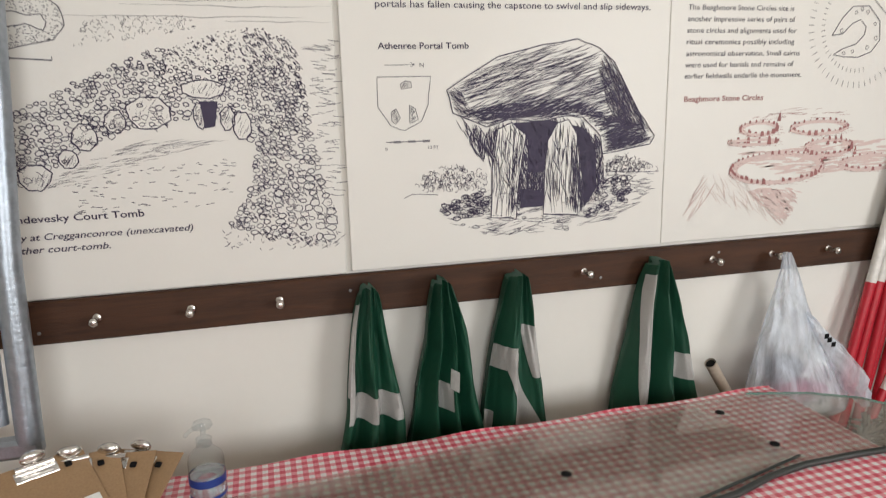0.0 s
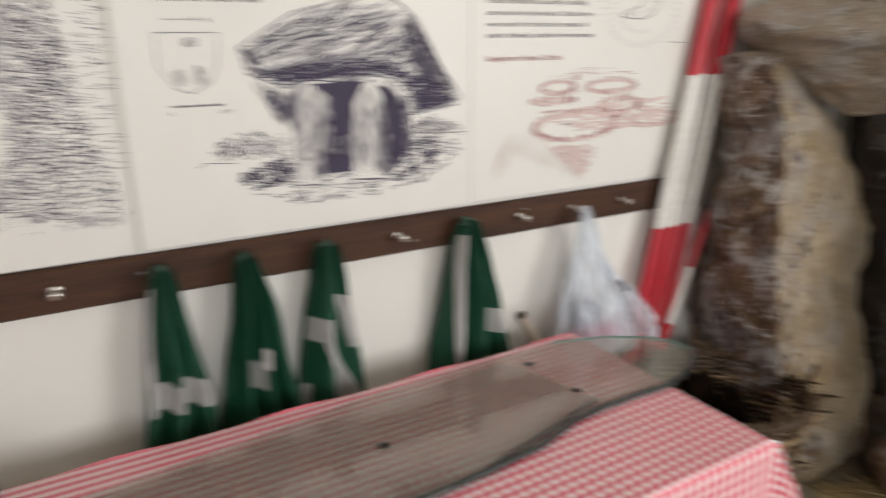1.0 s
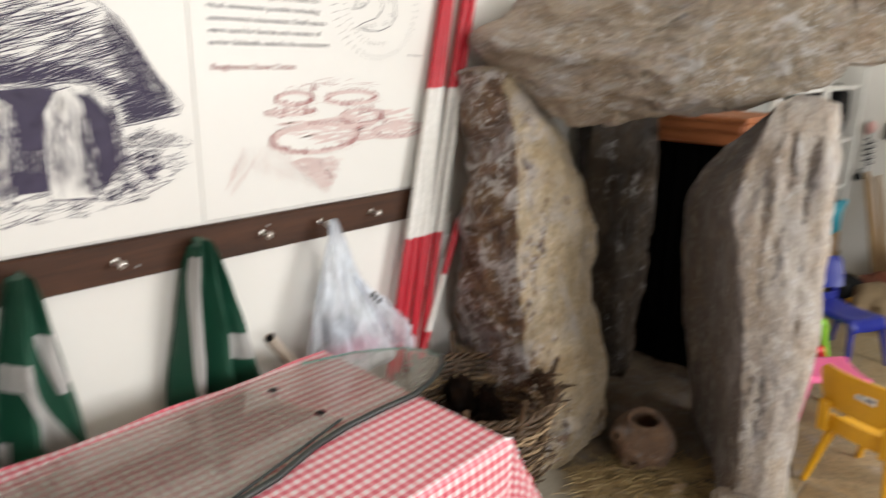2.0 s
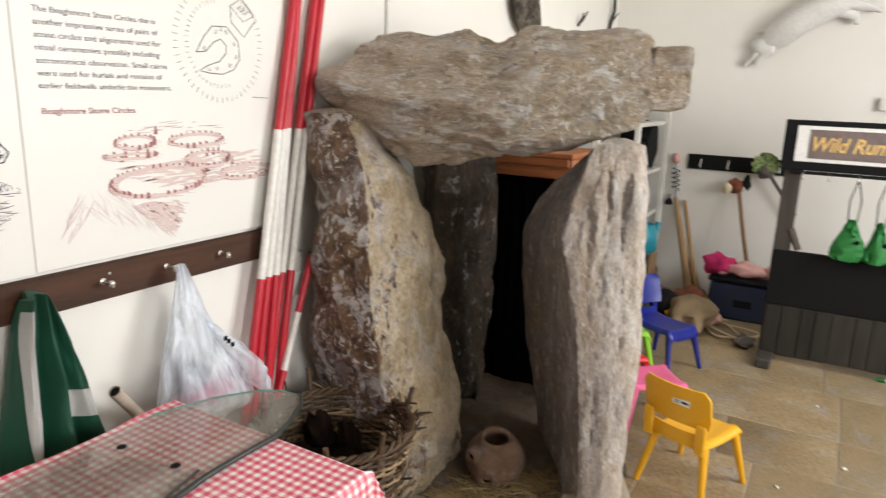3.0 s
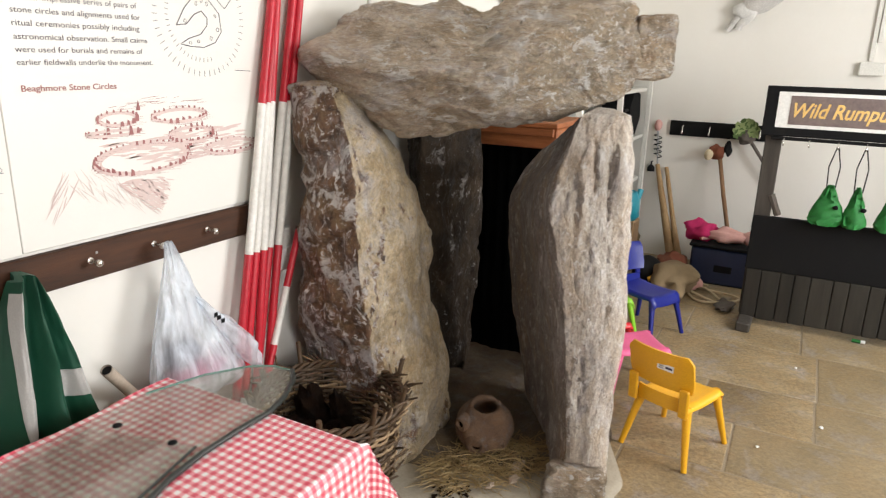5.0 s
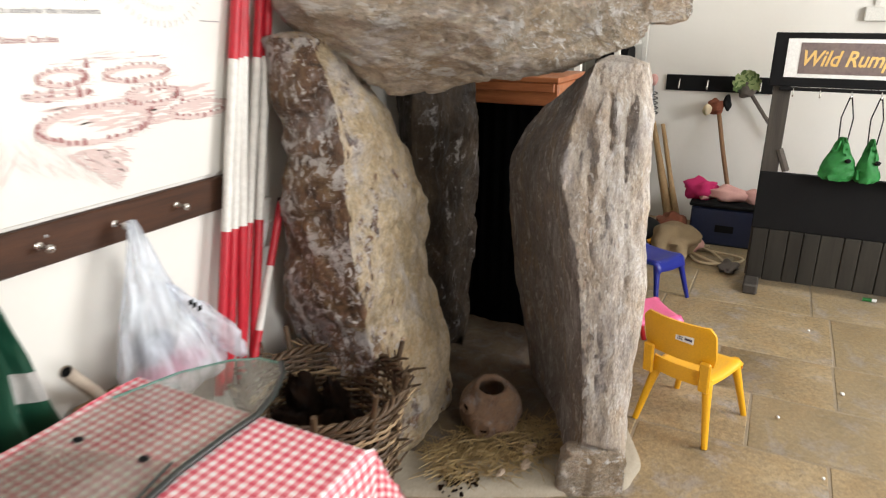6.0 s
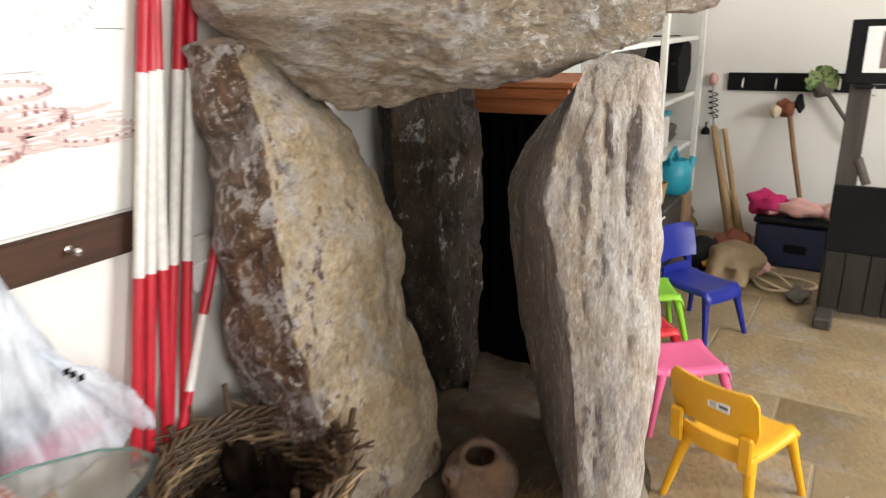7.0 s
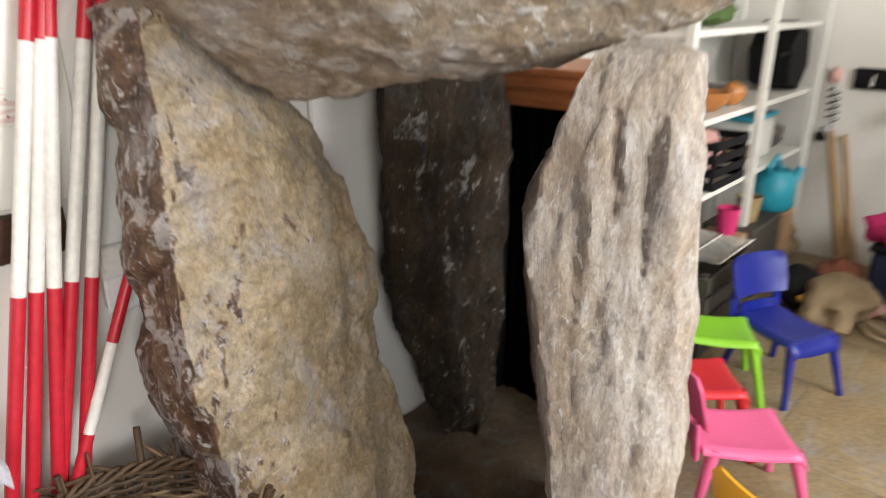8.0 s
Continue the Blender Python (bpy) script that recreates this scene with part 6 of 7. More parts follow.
# ---- shelf unit along the wall ----
sh = thing("shelf_unit", (5.2, -0.2, 0), "white metal shelf unit crowded with craft things", "shelves")
for x in (-0.9, 0.0, 0.9):
    for y in (-0.24, 0.22):
        part("post", Geo().box((x - 0.018, y - 0.018, 0), (x + 0.018, y + 0.018, 1.75), None, 0.003), METALWHITE, sh)
SHELF = (0.36, 0.66, 1.00, 1.36, 1.72)
for z in SHELF[1:]:
    part("shelf_board", Geo().box((-0.9, -0.22, z - 0.028), (0.9, 0.2, z), None, 0.004), METALWHITE, sh)
part("back_sheet", Geo().box((-0.9, 0.241, 0.1), (0.9, 0.25, 1.7), None, 0.001), METALWHITE, sh)
rack = thing("wire_rack", (4.78, -0.42, 0.40), "white wire cooling rack on a crate", "wire rack")
g = Geo()
for k in range(16):
    g.tube([(-0.2 + 0.027 * k, -0.14, 0), (-0.2 + 0.027 * k, 0.14, 0)], 0.003, 5)
part("wires", g, METALWHITE, rack, "", 60)
for y in (-0.14, 0.0, 0.14):
    part("cross_wire", Geo().tube([(-0.21, y, 0.004), (0.22, y, 0.004)], 0.004, 6), METALWHITE, rack, "", 60)
cr = thing("wooden_crate", (4.68, -0.40, 0.0), "grey slatted wooden crate under the rack", "crate")
for z in (0.02, 0.115, 0.21, 0.305):
    for y in (-0.17, 0.17):
        part("slat", Geo().box((-0.26, y - 0.008, z), (0.26, y + 0.008, z + 0.075), None, 0.003), GREYWOOD, cr)
    for x in (-0.252, 0.252):
        part("slat", Geo().box((x - 0.008, -0.16, z), (x + 0.008, 0.16, z + 0.075), None, 0.003), GREYWOOD, cr)
for x in (-0.235, 0.235):
    for y in (-0.15, 0.15):
        part("corner_post", Geo().box((x - 0.012, y - 0.012, 0), (x + 0.012, y + 0.012, 0.395), None, 0.002), GREYWOOD, cr)


def bowl(x, y, z, r, h, m, label):
    g = Geo().lathe([(r * 0.45, 0), (r * 0.85, h * 0.45), (r, h), (r * 0.95, h), (r * 0.8, h * 0.5), (r * 0.4, 0.02)], (x, y, z), 26)
    return single("bowl", g, m, (x, y, z), label, "bowl", "bowls on the shelf", smooth=50)


bowl(4.55, -0.28, 1.0, 0.11, 0.09, LEAFGREEN, "green glazed bowl on the shelf")
bowl(4.86, -0.30, 1.0, 0.11, 0.085, TERRA, "orange wooden bowl on the shelf")
bowl(5.02, -0.12, 1.0, 0.10, 0.13, RUSSET, "dark red bowl on the shelf")
bowl(5.32, -0.22, 1.0, 0.10, 0.07, STEEL, "dull metal bowl on the shelf")
for k, (x, y) in enumerate(((4.42, -0.12), (4.70, -0.10), (5.12, -0.33))):
    single("gourd", Geo().blob((x, y, 1.052), (0.055, 0.055, 0.055), k, 0.2, 10), TERRA, (x, y, 1.0), "orange dried gourd on the shelf", "gourd", "gourds on the shelf", smooth=70)
hexa = thing("black_box", (5.93, -0.26, 1.0), "black six-sided case standing on the shelf", "case")
part("case", Geo().tube([(0, -0.12, 0.175), (0, -0.08, 0.175), (0, 0.08, 0.175), (0, 0.1, 0.175)], [0.185, 0.2, 0.2, 0.18], 6), BLACK, hexa, "", 20)
part("handle", Geo().tube([(-0.3, -0.1, 0.2), (-0.26, -0.1, 0.2), (-0.16, -0.1, 0.2)], 0.012, 8), BLACK, hexa)
cont = thing("storage_tub", (5.55, -0.2, 0.66), "white plastic tub with turquoise lid", "storage tub")
part("tub", Geo().box((-0.16, -0.16, 0), (0.2, 0.16, 0.22), None, 0.02), METALWHITE, cont)
part("lid", Geo().box((-0.17, -0.17, 0.221), (0.21, 0.17, 0.245), None, 0.008), TURQ, cont, "turquoise lid")
basketb = thing("plastic_crate", (4.95, -0.28, 0.66), "black plastic crate full of soft toys", "crate")
for z in (0.0, 0.06, 0.12, 0.18):
    for y in (-0.14, 0.14):
        part("rail", Geo().box((-0.2, y - 0.006, z), (0.2, y + 0.006, z + 0.035), None, 0.003), BLACK, basketb)
    for x in (-0.2, 0.2):
        part("rail", Geo().box((x - 0.006, -0.13, z), (x + 0.006, 0.13, z + 0.035), None, 0.003), BLACK, basketb)
for x in (-0.19, 0.19):
    for y in (-0.13, 0.13):
        part("corner", Geo().box((x - 0.01, y - 0.01, 0), (x + 0.01, y + 0.01, 0.22), None, 0.003), BLACK, basketb)
single("soft_toy", Geo().blob((4.9, -0.28, 0.80), (0.15, 0.09, 0.10), 3, 0.5, 12, 2), SOFTPINK, (4.9, -0.28, 0.70), "pale pink soft toy in the crate", "soft toy", smooth=70)
single("soft_toy", Geo().blob((5.03, -0.26, 0.76), (0.09, 0.08, 0.08), 6, 0.5, 12, 2), RUSSET, (5.03, -0.26, 0.69), "russet soft toy in the crate", "soft toy", smooth=70)
can = thing("watering_can", (5.62, -0.44, 0.40), "turquoise plastic jug with a handle", "jug")
part("jug", Geo().lathe([(0.09, 0), (0.115, 0.03), (0.11, 0.15), (0.085, 0.21), (0.08, 0.215), (0.07, 0.2)], n=26), TURQ, can, "", 50)
part("handle", Geo().tube([(-0.08, 0, 0.19), (-0.13, 0, 0.24), (-0.02, 0, 0.29), (0.08, 0, 0.2)], 0.014, 9), TURQ, can, "", 60)
part("spout", Geo().tube([(0.09, -0.03, 0.05), (0.17, -0.06, 0.13), (0.2, -0.07, 0.2)], [0.03, 0.02, 0.024], 10), TURQ, can, "", 60)
single("side_stool", Geo().box((5.12, -0.52, 0.0), (5.56, -0.26, 0.398), None, 0.01), GREYWOOD, (5.35, -0.4, 0), "low dark wooden box under the jug", "box")
for k, (x, z, s, m, lab) in enumerate(((5.02, 0.40, 0.07, HOTPINK, "magenta plastic beaker on the box"), (5.30, 0.40, 0.08, STRAW, "straw coloured beaker by the jug"))):
    single("beaker", Geo().lathe([(s * 0.6, 0), (s * 0.8, 0.13), (s * 0.72, 0.13), (s * 0.5, 0.02)], (x, -0.42, z), 18), m, (x, -0.42, z), lab, "beaker", smooth=50)
single("side_box", Geo().box((5.57, -0.54, 0.0), (5.74, -0.3, 0.398), None, 0.01), CARD, (5.65, -0.4, 0), "brown box beside the shelf", "box")
single("side_box", Geo().box((4.96, -0.50, 0.0), (5.10, -0.3, 0.398), None, 0.01), CARD, (5.03, -0.4, 0), "brown box beside the crate", "box")
hel = thing("toy_helmet", (5.30, -0.72, 0.0), "black and yellow toy helmet on the floor", "helmet")
part("shell", Geo().blob((0, 0, 0.115), (0.12, 0.11, 0.115), 2, 0.12), BLACK, hel, "", 70)
part("stripe", Geo().tube([(-0.115, -0.03, 0.09), (-0.08, -0.10, 0.12), (0.02, -0.115, 0.135), (0.10, -0.07, 0.12)], 0.018, 8), PLASTIC["yellow"], hel, "yellow stripe", 60)

# Rounded bundles added to fill out the indistinct clutter about the shelf.
for k, (x, y, z, s, m, lab) in enumerate(((5.42, -0.26, 0.66, 0.10, SACK, "hessian bundle added as clutter on the shelf"), (5.85, -0.25, 0.66, 0.11, GREYFUR, "dark plush bundle added as clutter on the shelf"), (4.62, -0.25, 0.66, 0.10, RUSSET, "russet plush bundle added as clutter on the shelf"),
                                         (5.98, -0.38, 0.0, 0.14, SACK, "hessian bundle added as clutter on the floor"), (4.5, -0.2, 1.36, 0.12, SACK, "hessian bundle added as clutter on the top shelf"), (5.0, -0.2, 1.36, 0.12, LEAFGREEN, "green felt bundle added as clutter on the top shelf"))):
    single("cushion", Geo().blob((x, y, z + s * 0.78), (s * 1.2, s, s * 0.8), k + 40, 0.45, 14, 2.2), m, (x, y, z), lab, "cushion", "cushions about the shelf", smooth=70)

# toys, sack and rope on the floor
rnd = random.Random(2)
single("sack", Geo().blob((5.28, -0.90, 0.10), (0.26, 0.16, 0.11), 5, 0.5, 16, 1.8), SACK, (5.28, -0.92, 0), "slumped sand-coloured hessian sack on the floor", "sack", smooth=70)
single("soft_toy", Geo().blob((5.55, -0.83, 0.10), (0.19, 0.11, 0.10), 8, 0.5, 16, 1.8), RUSSET, (5.55, -0.83, 0), "russet soft toy lying on the floor", "soft toy", smooth=70)
single("soft_toy", Geo().blob((5.42, -1.02, 0.05), (0.07, 0.06, 0.05), 11, 0.4, 12, 2), SOFTPINK, (5.42, -1.02, 0), "pale plush toy head on the floor", "soft toy", smooth=70)
single("soft_toy", Geo().blob((5.12, -1.27, 0.022), (0.11, 0.06, 0.025), 13, 0.5, 12, 2), GREYFUR, (5.12, -1.27, 0), "flat grey plush mouse on the floor", "soft toy", smooth=70)
g = Geo()
pts = []
for k in range(70):
    a = k * 0.2
    pts.append((5.33 + (0.16 + 0.05 * math.sin(a * 0.7)) * math.cos(a * 0.9), -1.12 + (0.17 + 0.06 * math.cos(a * 1.3)) * math.sin(a), 0.012 + 0.012 * (1 + math.sin(a * 1.7)) * 0.8))
single("rope", g.tube(pts, 0.0085, 7), ROPE, (5.33, -1.05, 0), "cream cotton rope coiled loosely on the floor", "rope", smooth=70)
for x, y, s in ((3.72, -1.84, 0.012), (3.40, -1.60, 0.008), (4.35, -1.72, 0.008), (3.05, -1.75, 0.007)):
    single("paper_scrap", Geo().blob((x, y, 0.004), (s, s * 0.8, 0.004), 1, 0.4, 6), PAPERWHITE, (x, y, 0), "tiny white paper scrap on the flags", "scrap", "scraps on the floor")
lit = thing("glue_stick", (4.93, -2.02, 0.011), "green and white glue stick lying on the floor", "glue stick")
part("barrel", Geo().tube([(0, 0.022, 0), (0, -0.022, 0)], 0.0105, 12), LEAFBAG, lit, "", 50)
part("cap", Geo().tube([(0, -0.0225, 0), (0, -0.045, 0)], 0.0107, 12), PAPERWHITE, lit, "white cap", 50)

# navy box with plush toys
bx = thing("storage_box", (5.76, -1.16, 0), "dark navy plastic storage box with lid", "storage box")
part("box", Geo().box((-0.16, -0.23, 0), (0.2, 0.2, 0.27), None, 0.015), NAVY, bx)
part("lid", Geo().box((-0.175, -0.245, 0.271), (0.215, 0.215, 0.30), None, 0.008), BLACK, bx, "black lid")
part("grip", Geo().box((-0.166, -0.09, 0.10), (-0.1605, 0.03, 0.15), None, 0.002), BLACK, bx, "dark hand grip")
single("plush_heart", Geo().blob((5.70, -1.0, 0.37), (0.06, 0.11, 0.075), 4, 0.5, 14, 2), HOTPINK, (5.70, -1.0, 0.30), "magenta plush cushion on the box", "cushion", smooth=70)
pig = thing("soft_toy", (5.70, -1.2, 0.30), "pale pink plush pig lying on the box", "soft toy")
part("body", Geo().blob((0, 0.02, 0.055), (0.075, 0.15, 0.055), 9, 0.4, 14, 2), SOFTPINK, pig, "", 70)
part("head", Geo().blob((-0.02, -0.14, 0.06), (0.05, 0.055, 0.055), 3, 0.2), SOFTPINK, pig, "", 70)
part("leg", Geo().tube([(0, 0.12, 0.04), (-0.06, 0.19, 0.03)], [0.025, 0.02], 9), SOFTPINK, pig, "", 60)

# ---- end wall: hook rail, sticks, hare, trunking ----
hr = thing("hook_rail", (6.198, -0.93, 1.0), "black painted wooden hook rail on the end wall", "hook rail")
part("board", Geo().box((-0.022, -0.42, 0), (-0.001, 0.32, 0.115), None, 0.004), BLACK, hr)
for y in (0.22, 0.02, -0.18, -0.34):
    g = Geo().tube([(-0.023, y, 0.08), (-0.05, y, 0.06), (-0.055, y, 0.02), (-0.07, y, 0.035)], 0.006, 8)
    part("hook", g, CHROME, hr, "steel hook", 60)


def stick(name, a, b, r, m, label, cat):
    t = thing(name, a, label, cat)
    part("shaft", Geo().tube([(0, 0, 0), Vector(b) * 0.5 + Vector((0, 0.004, 0)) - Vector(a) * 0.5, Vector(b) - Vector(a)], r, 10), m, t, "", 60)
    return t


bs = stick("rattle_stick", (5.92, -0.80, 0.0), (6.15, -0.55, 0.76), [0.045, 0.03, 0.018], OAK, "pale wooden stick with wire coil and pink knob", "stick")
top = Vector((6.15 - 5.92, -0.55 + 0.80, 0.76))
part("rod", Geo().tube([top, top + Vector((0.02, 0.03, 0.28))], 0.007, 8), STEEL, bs, "thin steel rod")
part("coil", Geo().tube([top + Vector((0.02, 0.03, 0.28)) * (k / 60) + Vector((0.03 * math.cos(k * 0.8), 0.03 * math.sin(k * 0.8), 0)) for k in range(12, 52)], 0.004, 5), BLACK, bs, "black wire coil", 60)
part("knob", Geo().blob(top + Vector((0.02, 0.03, 0.31)), (0.03, 0.03, 0.045), 1, 0.15), SOFTPINK, bs, "pink knob", 70)
stick("broom_handle", (5.88, -0.86, 0.0), (6.17, -0.62, 0.74), [0.03, 0.02, 0.016], OAK, "pale wooden handle leaning on the wall", "stick")
bell = thing("door_bell", (6.198, -0.50, 0.70), "small black metal bell on the wall", "bell")
part("bell", Geo().lathe([(0.03, 0), (0.028, 0.03), (0.012, 0.05)], (-0.04, 0, 0), 14), BLACK, bell)
part("bracket", Geo().tube([(-0.04, 0, 0.05), (-0.04, 0, 0.075), (-0.002, 0, 0.075)], 0.006, 6), BLACK, bell)
hh = stick("hobby_horse", (5.93, -1.17, 0.30), (6.13, -1.01, 0.88), 0.016, BROWNSTICK, "brown hobby horse on a wooden pole", "hobby horse")
top = Vector((0.2, 0.16, 0.60))
part("head", Geo().blob(top + Vector((-0.02, 0.02, 0.0)), (0.04, 0.055, 0.055), 4, 0.4, 12, 2), RUSSET, hh, "brown plush head", 70)
part("muzzle", Geo().blob(top + Vector((-0.05, 0.075, -0.02)), (0.03, 0.034, 0.04), 2, 0.2), ROPE, hh, "pale muzzle", 70)
part("mane", Geo().blob(top + Vector((0.0, -0.05, 0.03)), (0.03, 0.03, 0.05), 7, 0.6), BLACK, hh, "dark mane", 70)
fp = thing("flower_puppet", (6.12, -1.42, 0.72), "green felt flower puppet on a dark rod", "puppet")
part("rod", Geo().tube([(0, 0, 0), (0, 0.22, 0.30)], 0.013, 8), GREYFUR, fp, "dark green rod")
part("core", Geo().blob((-0.02, 0.24, 0.31), (0.05, 0.06, 0.05), 4, 0.4), GREYFUR, fp, "dark flower centre", 70)
for k in range(9):
    a = -0.35 + 3.84 * k / 8
    g = Geo()
    rows = []
    for j in range(9):
        v = j / 8
        w = 0.034 * math.sin(math.pi * (0.08 + 0.86 * v)) ** 0.8 * (1 + 0.3 * math.sin(v * 19 + k))
        c = Vector((-0.05 - 0.03 * v * v, 0.01 + 0.085 * v, 0.012 * math.sin(v * 5 + k)))
        rows.append([c + Vector((0.004 * math.sin(b * 0.785) - 0.012 * abs(math.cos(b * 0.785)), 0, 0)) + Vector((0, 0, w * math.cos(b * 0.785))) for b in range(8)])
    part("leaf", g.rings(rows).turned(pose(0, 0.24, 0.36, math.degrees(a), 0, 0)), LEAFPALE if k % 3 else LEAFGREEN, fp, "pale jagged felt leaf" if k % 3 else "", 60)
tr = thing("cable_trunking", (6.198, -1.89, 1.5), "white plastic cable trunking running to a socket", "trunking")
part("channel", Geo().box((-0.02, -0.015, 0.10), (-0.001, 0.015, 1.38), None, 0.003), METALWHITE, tr)
part("cover", Geo().box((-0.03, -0.042, 0.22), (-0.001, -0.017, 0.9), None, 0.003), METALWHITE, tr)
part("socket_box", Geo().box((-0.045, -0.085, 0.0), (-0.001, 0.065, 0.09), None, 0.006), METALWHITE, tr, "white double socket box")
hare = thing("hare_sculpture", (6.19, -1.35, 1.8), "white papier-mache leaping hare fixed to the wall", "sculpture")
g = Geo()
spine = [(-0.03, 0.30, 0.13), (-0.05, 0.22, 0.20), (-0.06, 0.10, 0.30), (-0.065, -0.04, 0.38), (-0.065, -0.16, 0.43), (-0.06, -0.26, 0.47)]
g.tube(spine, [0.05, 0.095, 0.105, 0.10, 0.095, 0.055], 18)
g.blob((-0.05, 0.30, 0.13), (0.045, 0.085, 0.06), 3, 0.25)
g.tube([(-0.05, 0.25, 0.22), (-0.045, 0.33, 0.235), (-0.04, 0.37, 0.225)], [0.03, 0.02, 0.012], 9)
g.tube([(-0.045, 0.31, 0.11), (-0.035, 0.37, 0.04), (-0.03, 0.41, -0.01)], [0.04, 0.026, 0.022], 10)
g.tube([(-0.05, 0.27, 0.10), (-0.045, 0.33, 0.03), (-0.045, 0.34, 0.0)], [0.04, 0.03, 0.024], 10)
g.tube([(-0.06, -0.22, 0.40), (-0.05, -0.33, 0.38), (-0.045, -0.39, 0.36)], [0.05, 0.026, 0.02], 10)
g.tube([(-0.06, -0.16, 0.36), (-0.05, -0.25, 0.32), (-0.05, -0.255, 0.27)], [0.05, 0.03, 0.018], 10)
g.v = [tuple(Vector(p) + Vector((0.008, 0.012, 0.012)) * noise.noise(Vector(p) * 22)) for p in g.v]
part("figure", g, PLASTER, hare, "", 60)
bd = thing("bark_dish", (4.20, 0.05, 1.86), "long dark bark dish hung on the wall", "bark dish")
rows = []
for j in range(21):
    v = j / 20
    w = 0.16 * math.sin(math.pi * min(1, 0.08 + v * 0.9)) ** 0.7
    c = Vector((-0.12 + 0.30 * v, 0, 0.34 - 0.34 * v))
    rows.append([c + Vector((0.72, 0, 0.69)) * w * math.cos(a * 0.3927) + Vector((0, -0.05 - 0.035 * math.sin(a * 0.3927), 0)) for a in range(16)])
part("dish", Geo().rings(rows), BARK, bd, "", 60)
br = thing("branch", (5.93, 0.05, 2.02), "bare grey-brown branch fixed to the wall", "branch")
part("limb", Geo().tube([(0, 0.003, 0), (0.02, -0.03, 0.16), (-0.01, -0.03, 0.4)], [0.018, 0.014, 0.01], 8), GREYWOOD, br, "", 60)
part("twig", Geo().tube([(0.01, -0.02, 0.08), (0.07, -0.05, 0.15)], [0.009, 0.004], 6), GREYWOOD, br)
tw = thing("twig", (5.23, 0.05, 2.0), "small forked dark twig fixed to the wall", "twig")
part("prong", Geo().tube([(0, 0.003, 0), (0.02, -0.03, 0.05), (0.04, -0.05, 0.10)], [0.008, 0.007, 0.004], 6), GREYWOOD, tw)
part("prong", Geo().tube([(0, 0.003, 0.004), (-0.02, -0.03, 0.04), (-0.04, -0.05, 0.08)], [0.008, 0.007, 0.004], 6), GREYWOOD, tw)
single("conduit", Geo().tube([(2.93, 0.047, 0.0), (2.93, 0.047, 2.89)], 0.007, 8), METALWHITE, (2.93, 0.047, 0), "thin white conduit up the wall", "conduit")

# ---- display stand with green bags ----
st = thing("display_stand", (4.95, -1.9, 0), "black wooden display stand with sign and planks", "display stand")
for y in (0.50, -0.62):
    part("post", Geo().box((-0.03, y - 0.06, 0.06), (0.02, y + 0.03, 1.17), None, 0.004), GREYWOOD, st)
    part("foot", Geo().box((-0.21, y - 0.055, 0), (0.21, y + 0.025, 0.058), None, 0.008), GREYWOOD, st)
part("sign_board", Geo().box((-0.045, -0.66, 1.165), (-0.005, 0.555, 1.445), None, 0.004), BLACK, st)
sign = part("sign_paper", Geo().box((-0.049, -0.60, 1.215), (-0.0455, 0.49, 1.415), None, 0.0008), PAPERWHITE, st, "white paper sign")
part("photo_strip", Geo().box((-0.0515, -0.55, 1.235), (-0.0495, 0.425, 1.395), None, 0.0005), PHOTO, sign, "brown photographic strip")
letters("sign_lettering", "Wild Rumpus", -0.0525, 0.405, 1.278, 0.50, GOLD, sign, 0.078, 0.3, 0.02, pose(0, 0, 0, 90, 0, -90))
part("black_panel", Geo().box((-0.05, -0.66, 0.36), (-0.01, 0.53, 0.69), None, 0.004), BLACK, st)
k, y = 0, 0.52
rnd = random.Random(3)
while y > -0.64:
    w = rnd.uniform(0.075, 0.125)
    part("plank", Geo().box((-0.045 - 0.006 * rnd.random(), y - w + 0.003, 0.045 + 0.012 * rnd.random()), (-0.022, y, 0.358), None, 0.004), CHARRED, st)
    y -= w
part("backing_board", Geo().box((-0.0215, -0.64, 0.05), (-0.012, 0.515, 0.357), None, 0.001), BLACK, st)
part("hook_bar", Geo().box((-0.06, -0.62, 1.145), (-0.03, 0.5, 1.163), None, 0.003), BLACK, st)
for y in (0.43, 0.30, 0.155, 0.02, -0.148, -0.30, -0.45):
    part("hook", Geo().tube([(-0.062, y, 1.155), (-0.085, y, 1.14), (-0.088, y, 1.118), (-0.10, y, 1.128)], 0.004, 7), CHROME, st, "steel cup hook", 60)
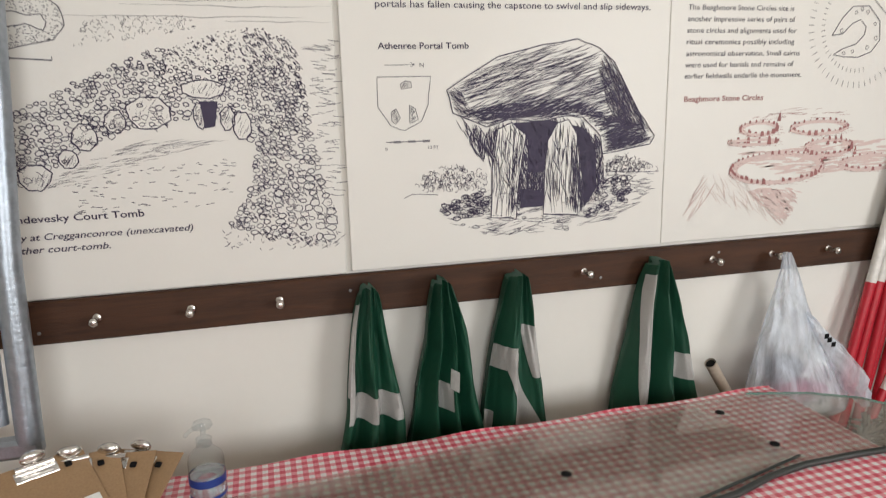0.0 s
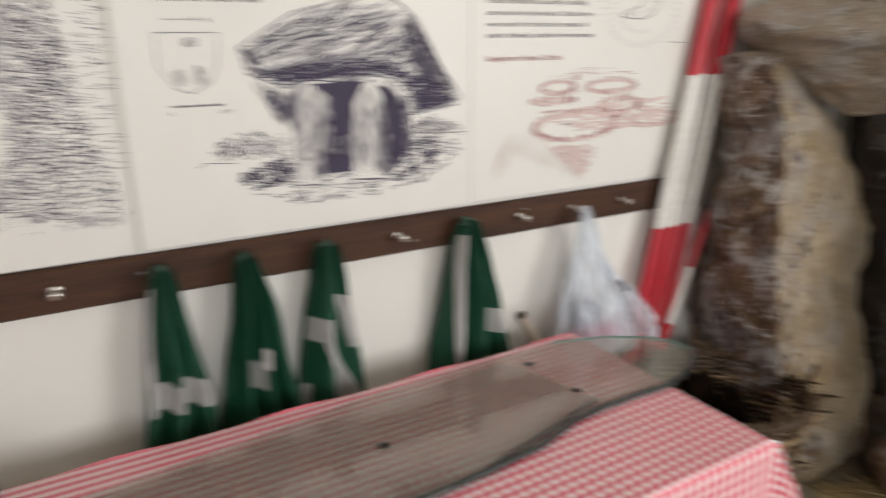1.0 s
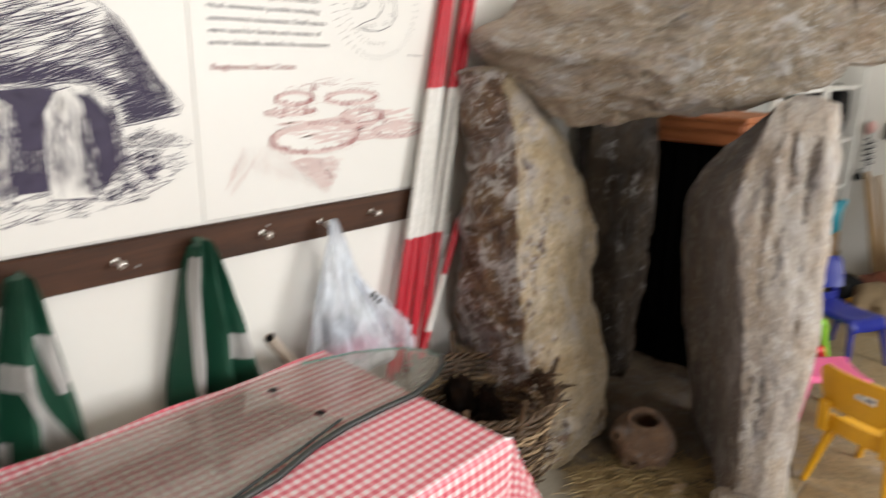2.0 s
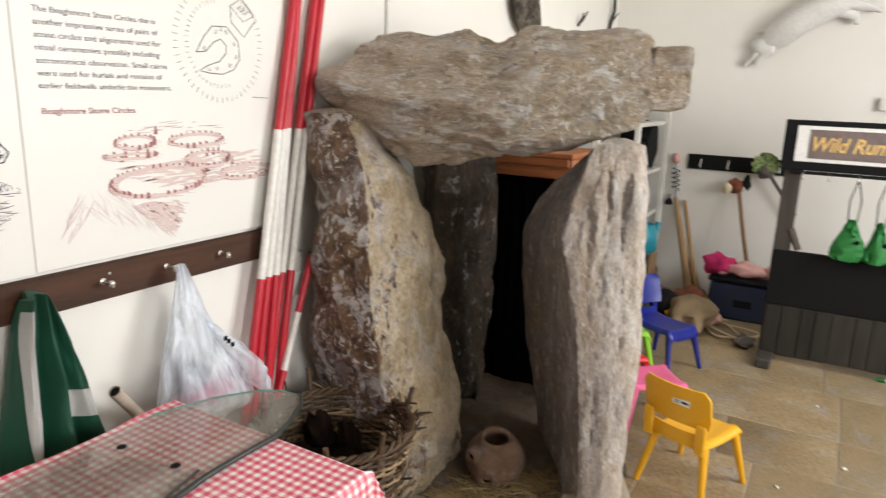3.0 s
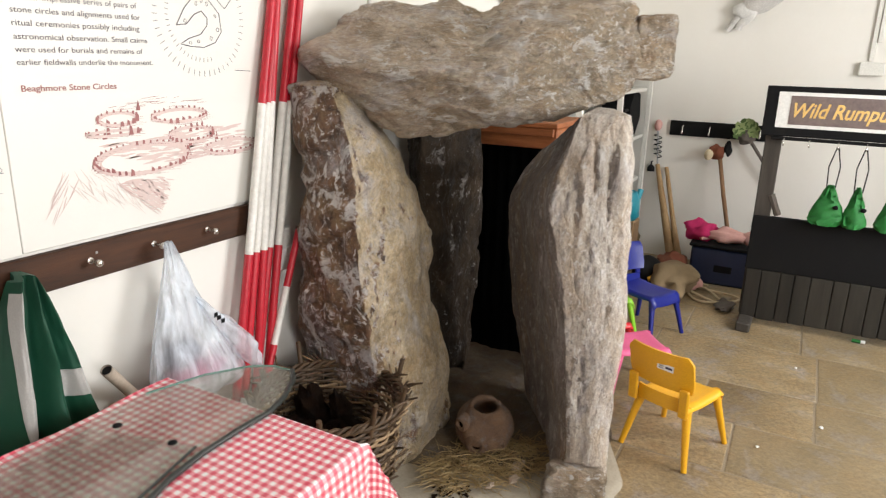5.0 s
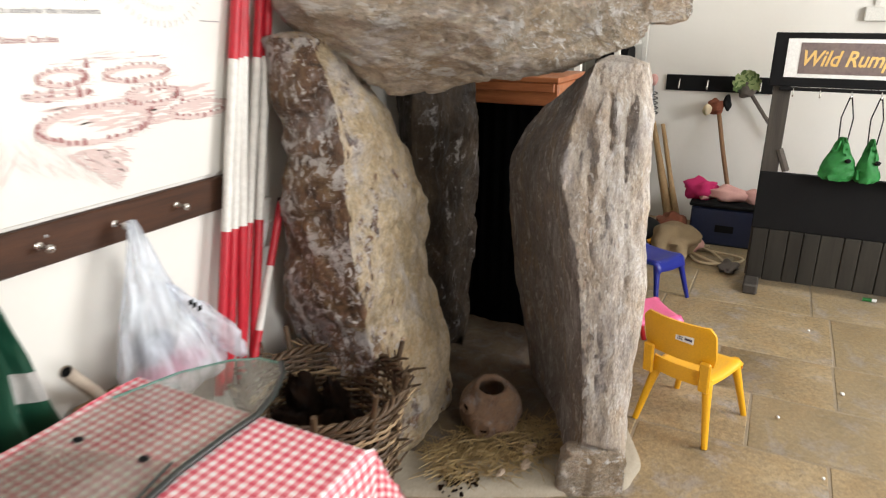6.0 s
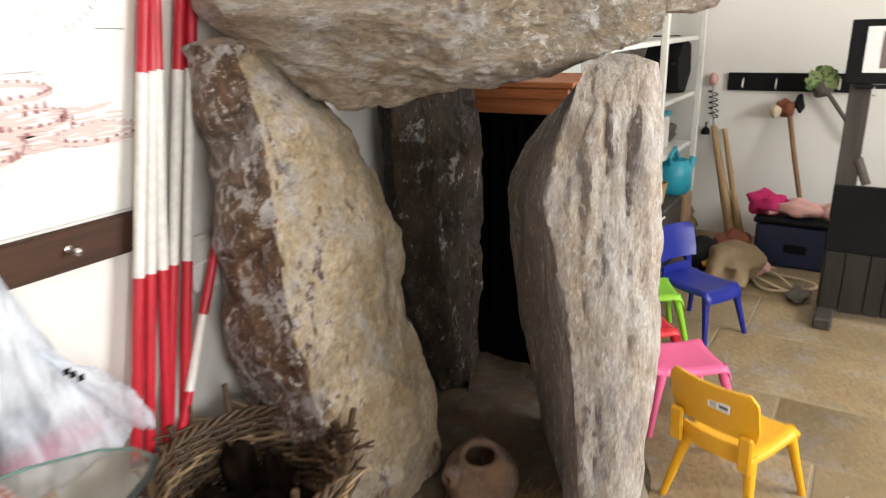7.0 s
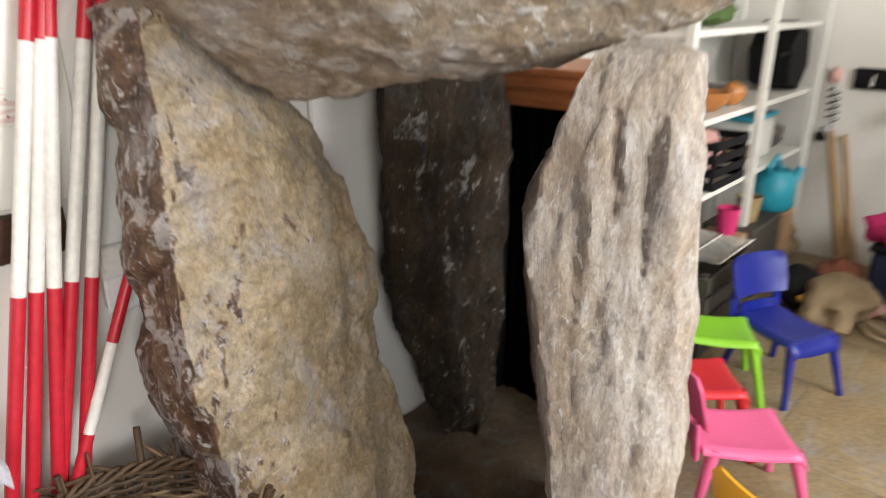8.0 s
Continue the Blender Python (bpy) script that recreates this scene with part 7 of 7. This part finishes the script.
for k, y in enumerate((0.155, 0.02, -0.148, -0.30)):
    b = thing("string_bag", (4.86, -1.9 + y, 0.70), "bright green net bag hanging on black cords", "bag", "green bags on the stand")
    rows = []
    for j in range(15):
        v = j / 14
        w = (0.014 + 0.095 * v ** 0.9 - (0.045 * ((v - 0.85) / 0.15) ** 2 if v > 0.85 else 0)) * (0.68 if k in (1, 2) else 1)
        rows.append([Vector((0.035 * math.sin(a * 0.349) * (0.3 + v) + 0.03 * noise.noise(Vector((a * 0.9, v * 9, k))), w * math.cos(a * 0.349) * (1 + 0.25 * noise.noise(Vector((a * 0.7, v * 4, k + 3)))), 0.22 - 0.23 * v)) for a in range(18)])
    part("net", Geo().rings(rows), LEAFBAG, b, "", 60)
    for s in (-1, 1):
        part("cord", Geo().tube([(0, s * 0.02, 0.19), (0, s * 0.028, 0.32), (0, s * 0.004, 0.43)], 0.0035, 6), BLACK, b, "black cord")
    part("toggle", Geo().blob((-0.03, -0.04, 0.10), (0.01, 0.014, 0.012), k, 0.4, 8), BLACK, b, "black toggle", 60)
pupp = thing("rod_puppet", (4.93, -1.48, 0.70), "small dark rod puppet leaning on the stand", "puppet")
part("rod", Geo().tube([(0, -0.02, 0), (0.0, 0.03, 0.12)], 0.02, 8), GREYFUR, pupp)

# ---- floor flags ----
rnd = random.Random(21)
x = X0
row = 0
while x < X1:
    w = min(rnd.choice((0.42, 0.5, 0.58)), X1 - x)
    y = Y0 - rnd.uniform(0, 0.3)
    while y < Y1:
        L = rnd.uniform(0.45, 0.85)
        a, b = max(y, Y0), min(y + L, Y1)
        if b - a > 0.08 and w > 0.08:
            q = rnd.uniform(-0.0015, 0.0)
            hx, hy = w / 2 - 0.0035, (b - a) / 2 - 0.0035
            pts = [(-hx, -hy), (hx, -hy), (hx, hy), (-hx, hy)]
            rings = []
            for ins, z in ((0.0, -0.019), (0.0, -0.004 + q), (0.004, q)):
                rings.append([Vector((px * (1 - ins / hx) + rnd.uniform(-0.002, 0.002), py * (1 - ins / hy) + rnd.uniform(-0.002, 0.002), z)) for px, py in pts])
            f = part("flagstone", Geo().rings(rings), FLAG, floor)
            f.location = Vector((x + w / 2, (a + b) / 2, 0)) - floor.location
        y += L
    x += w
    row += 1
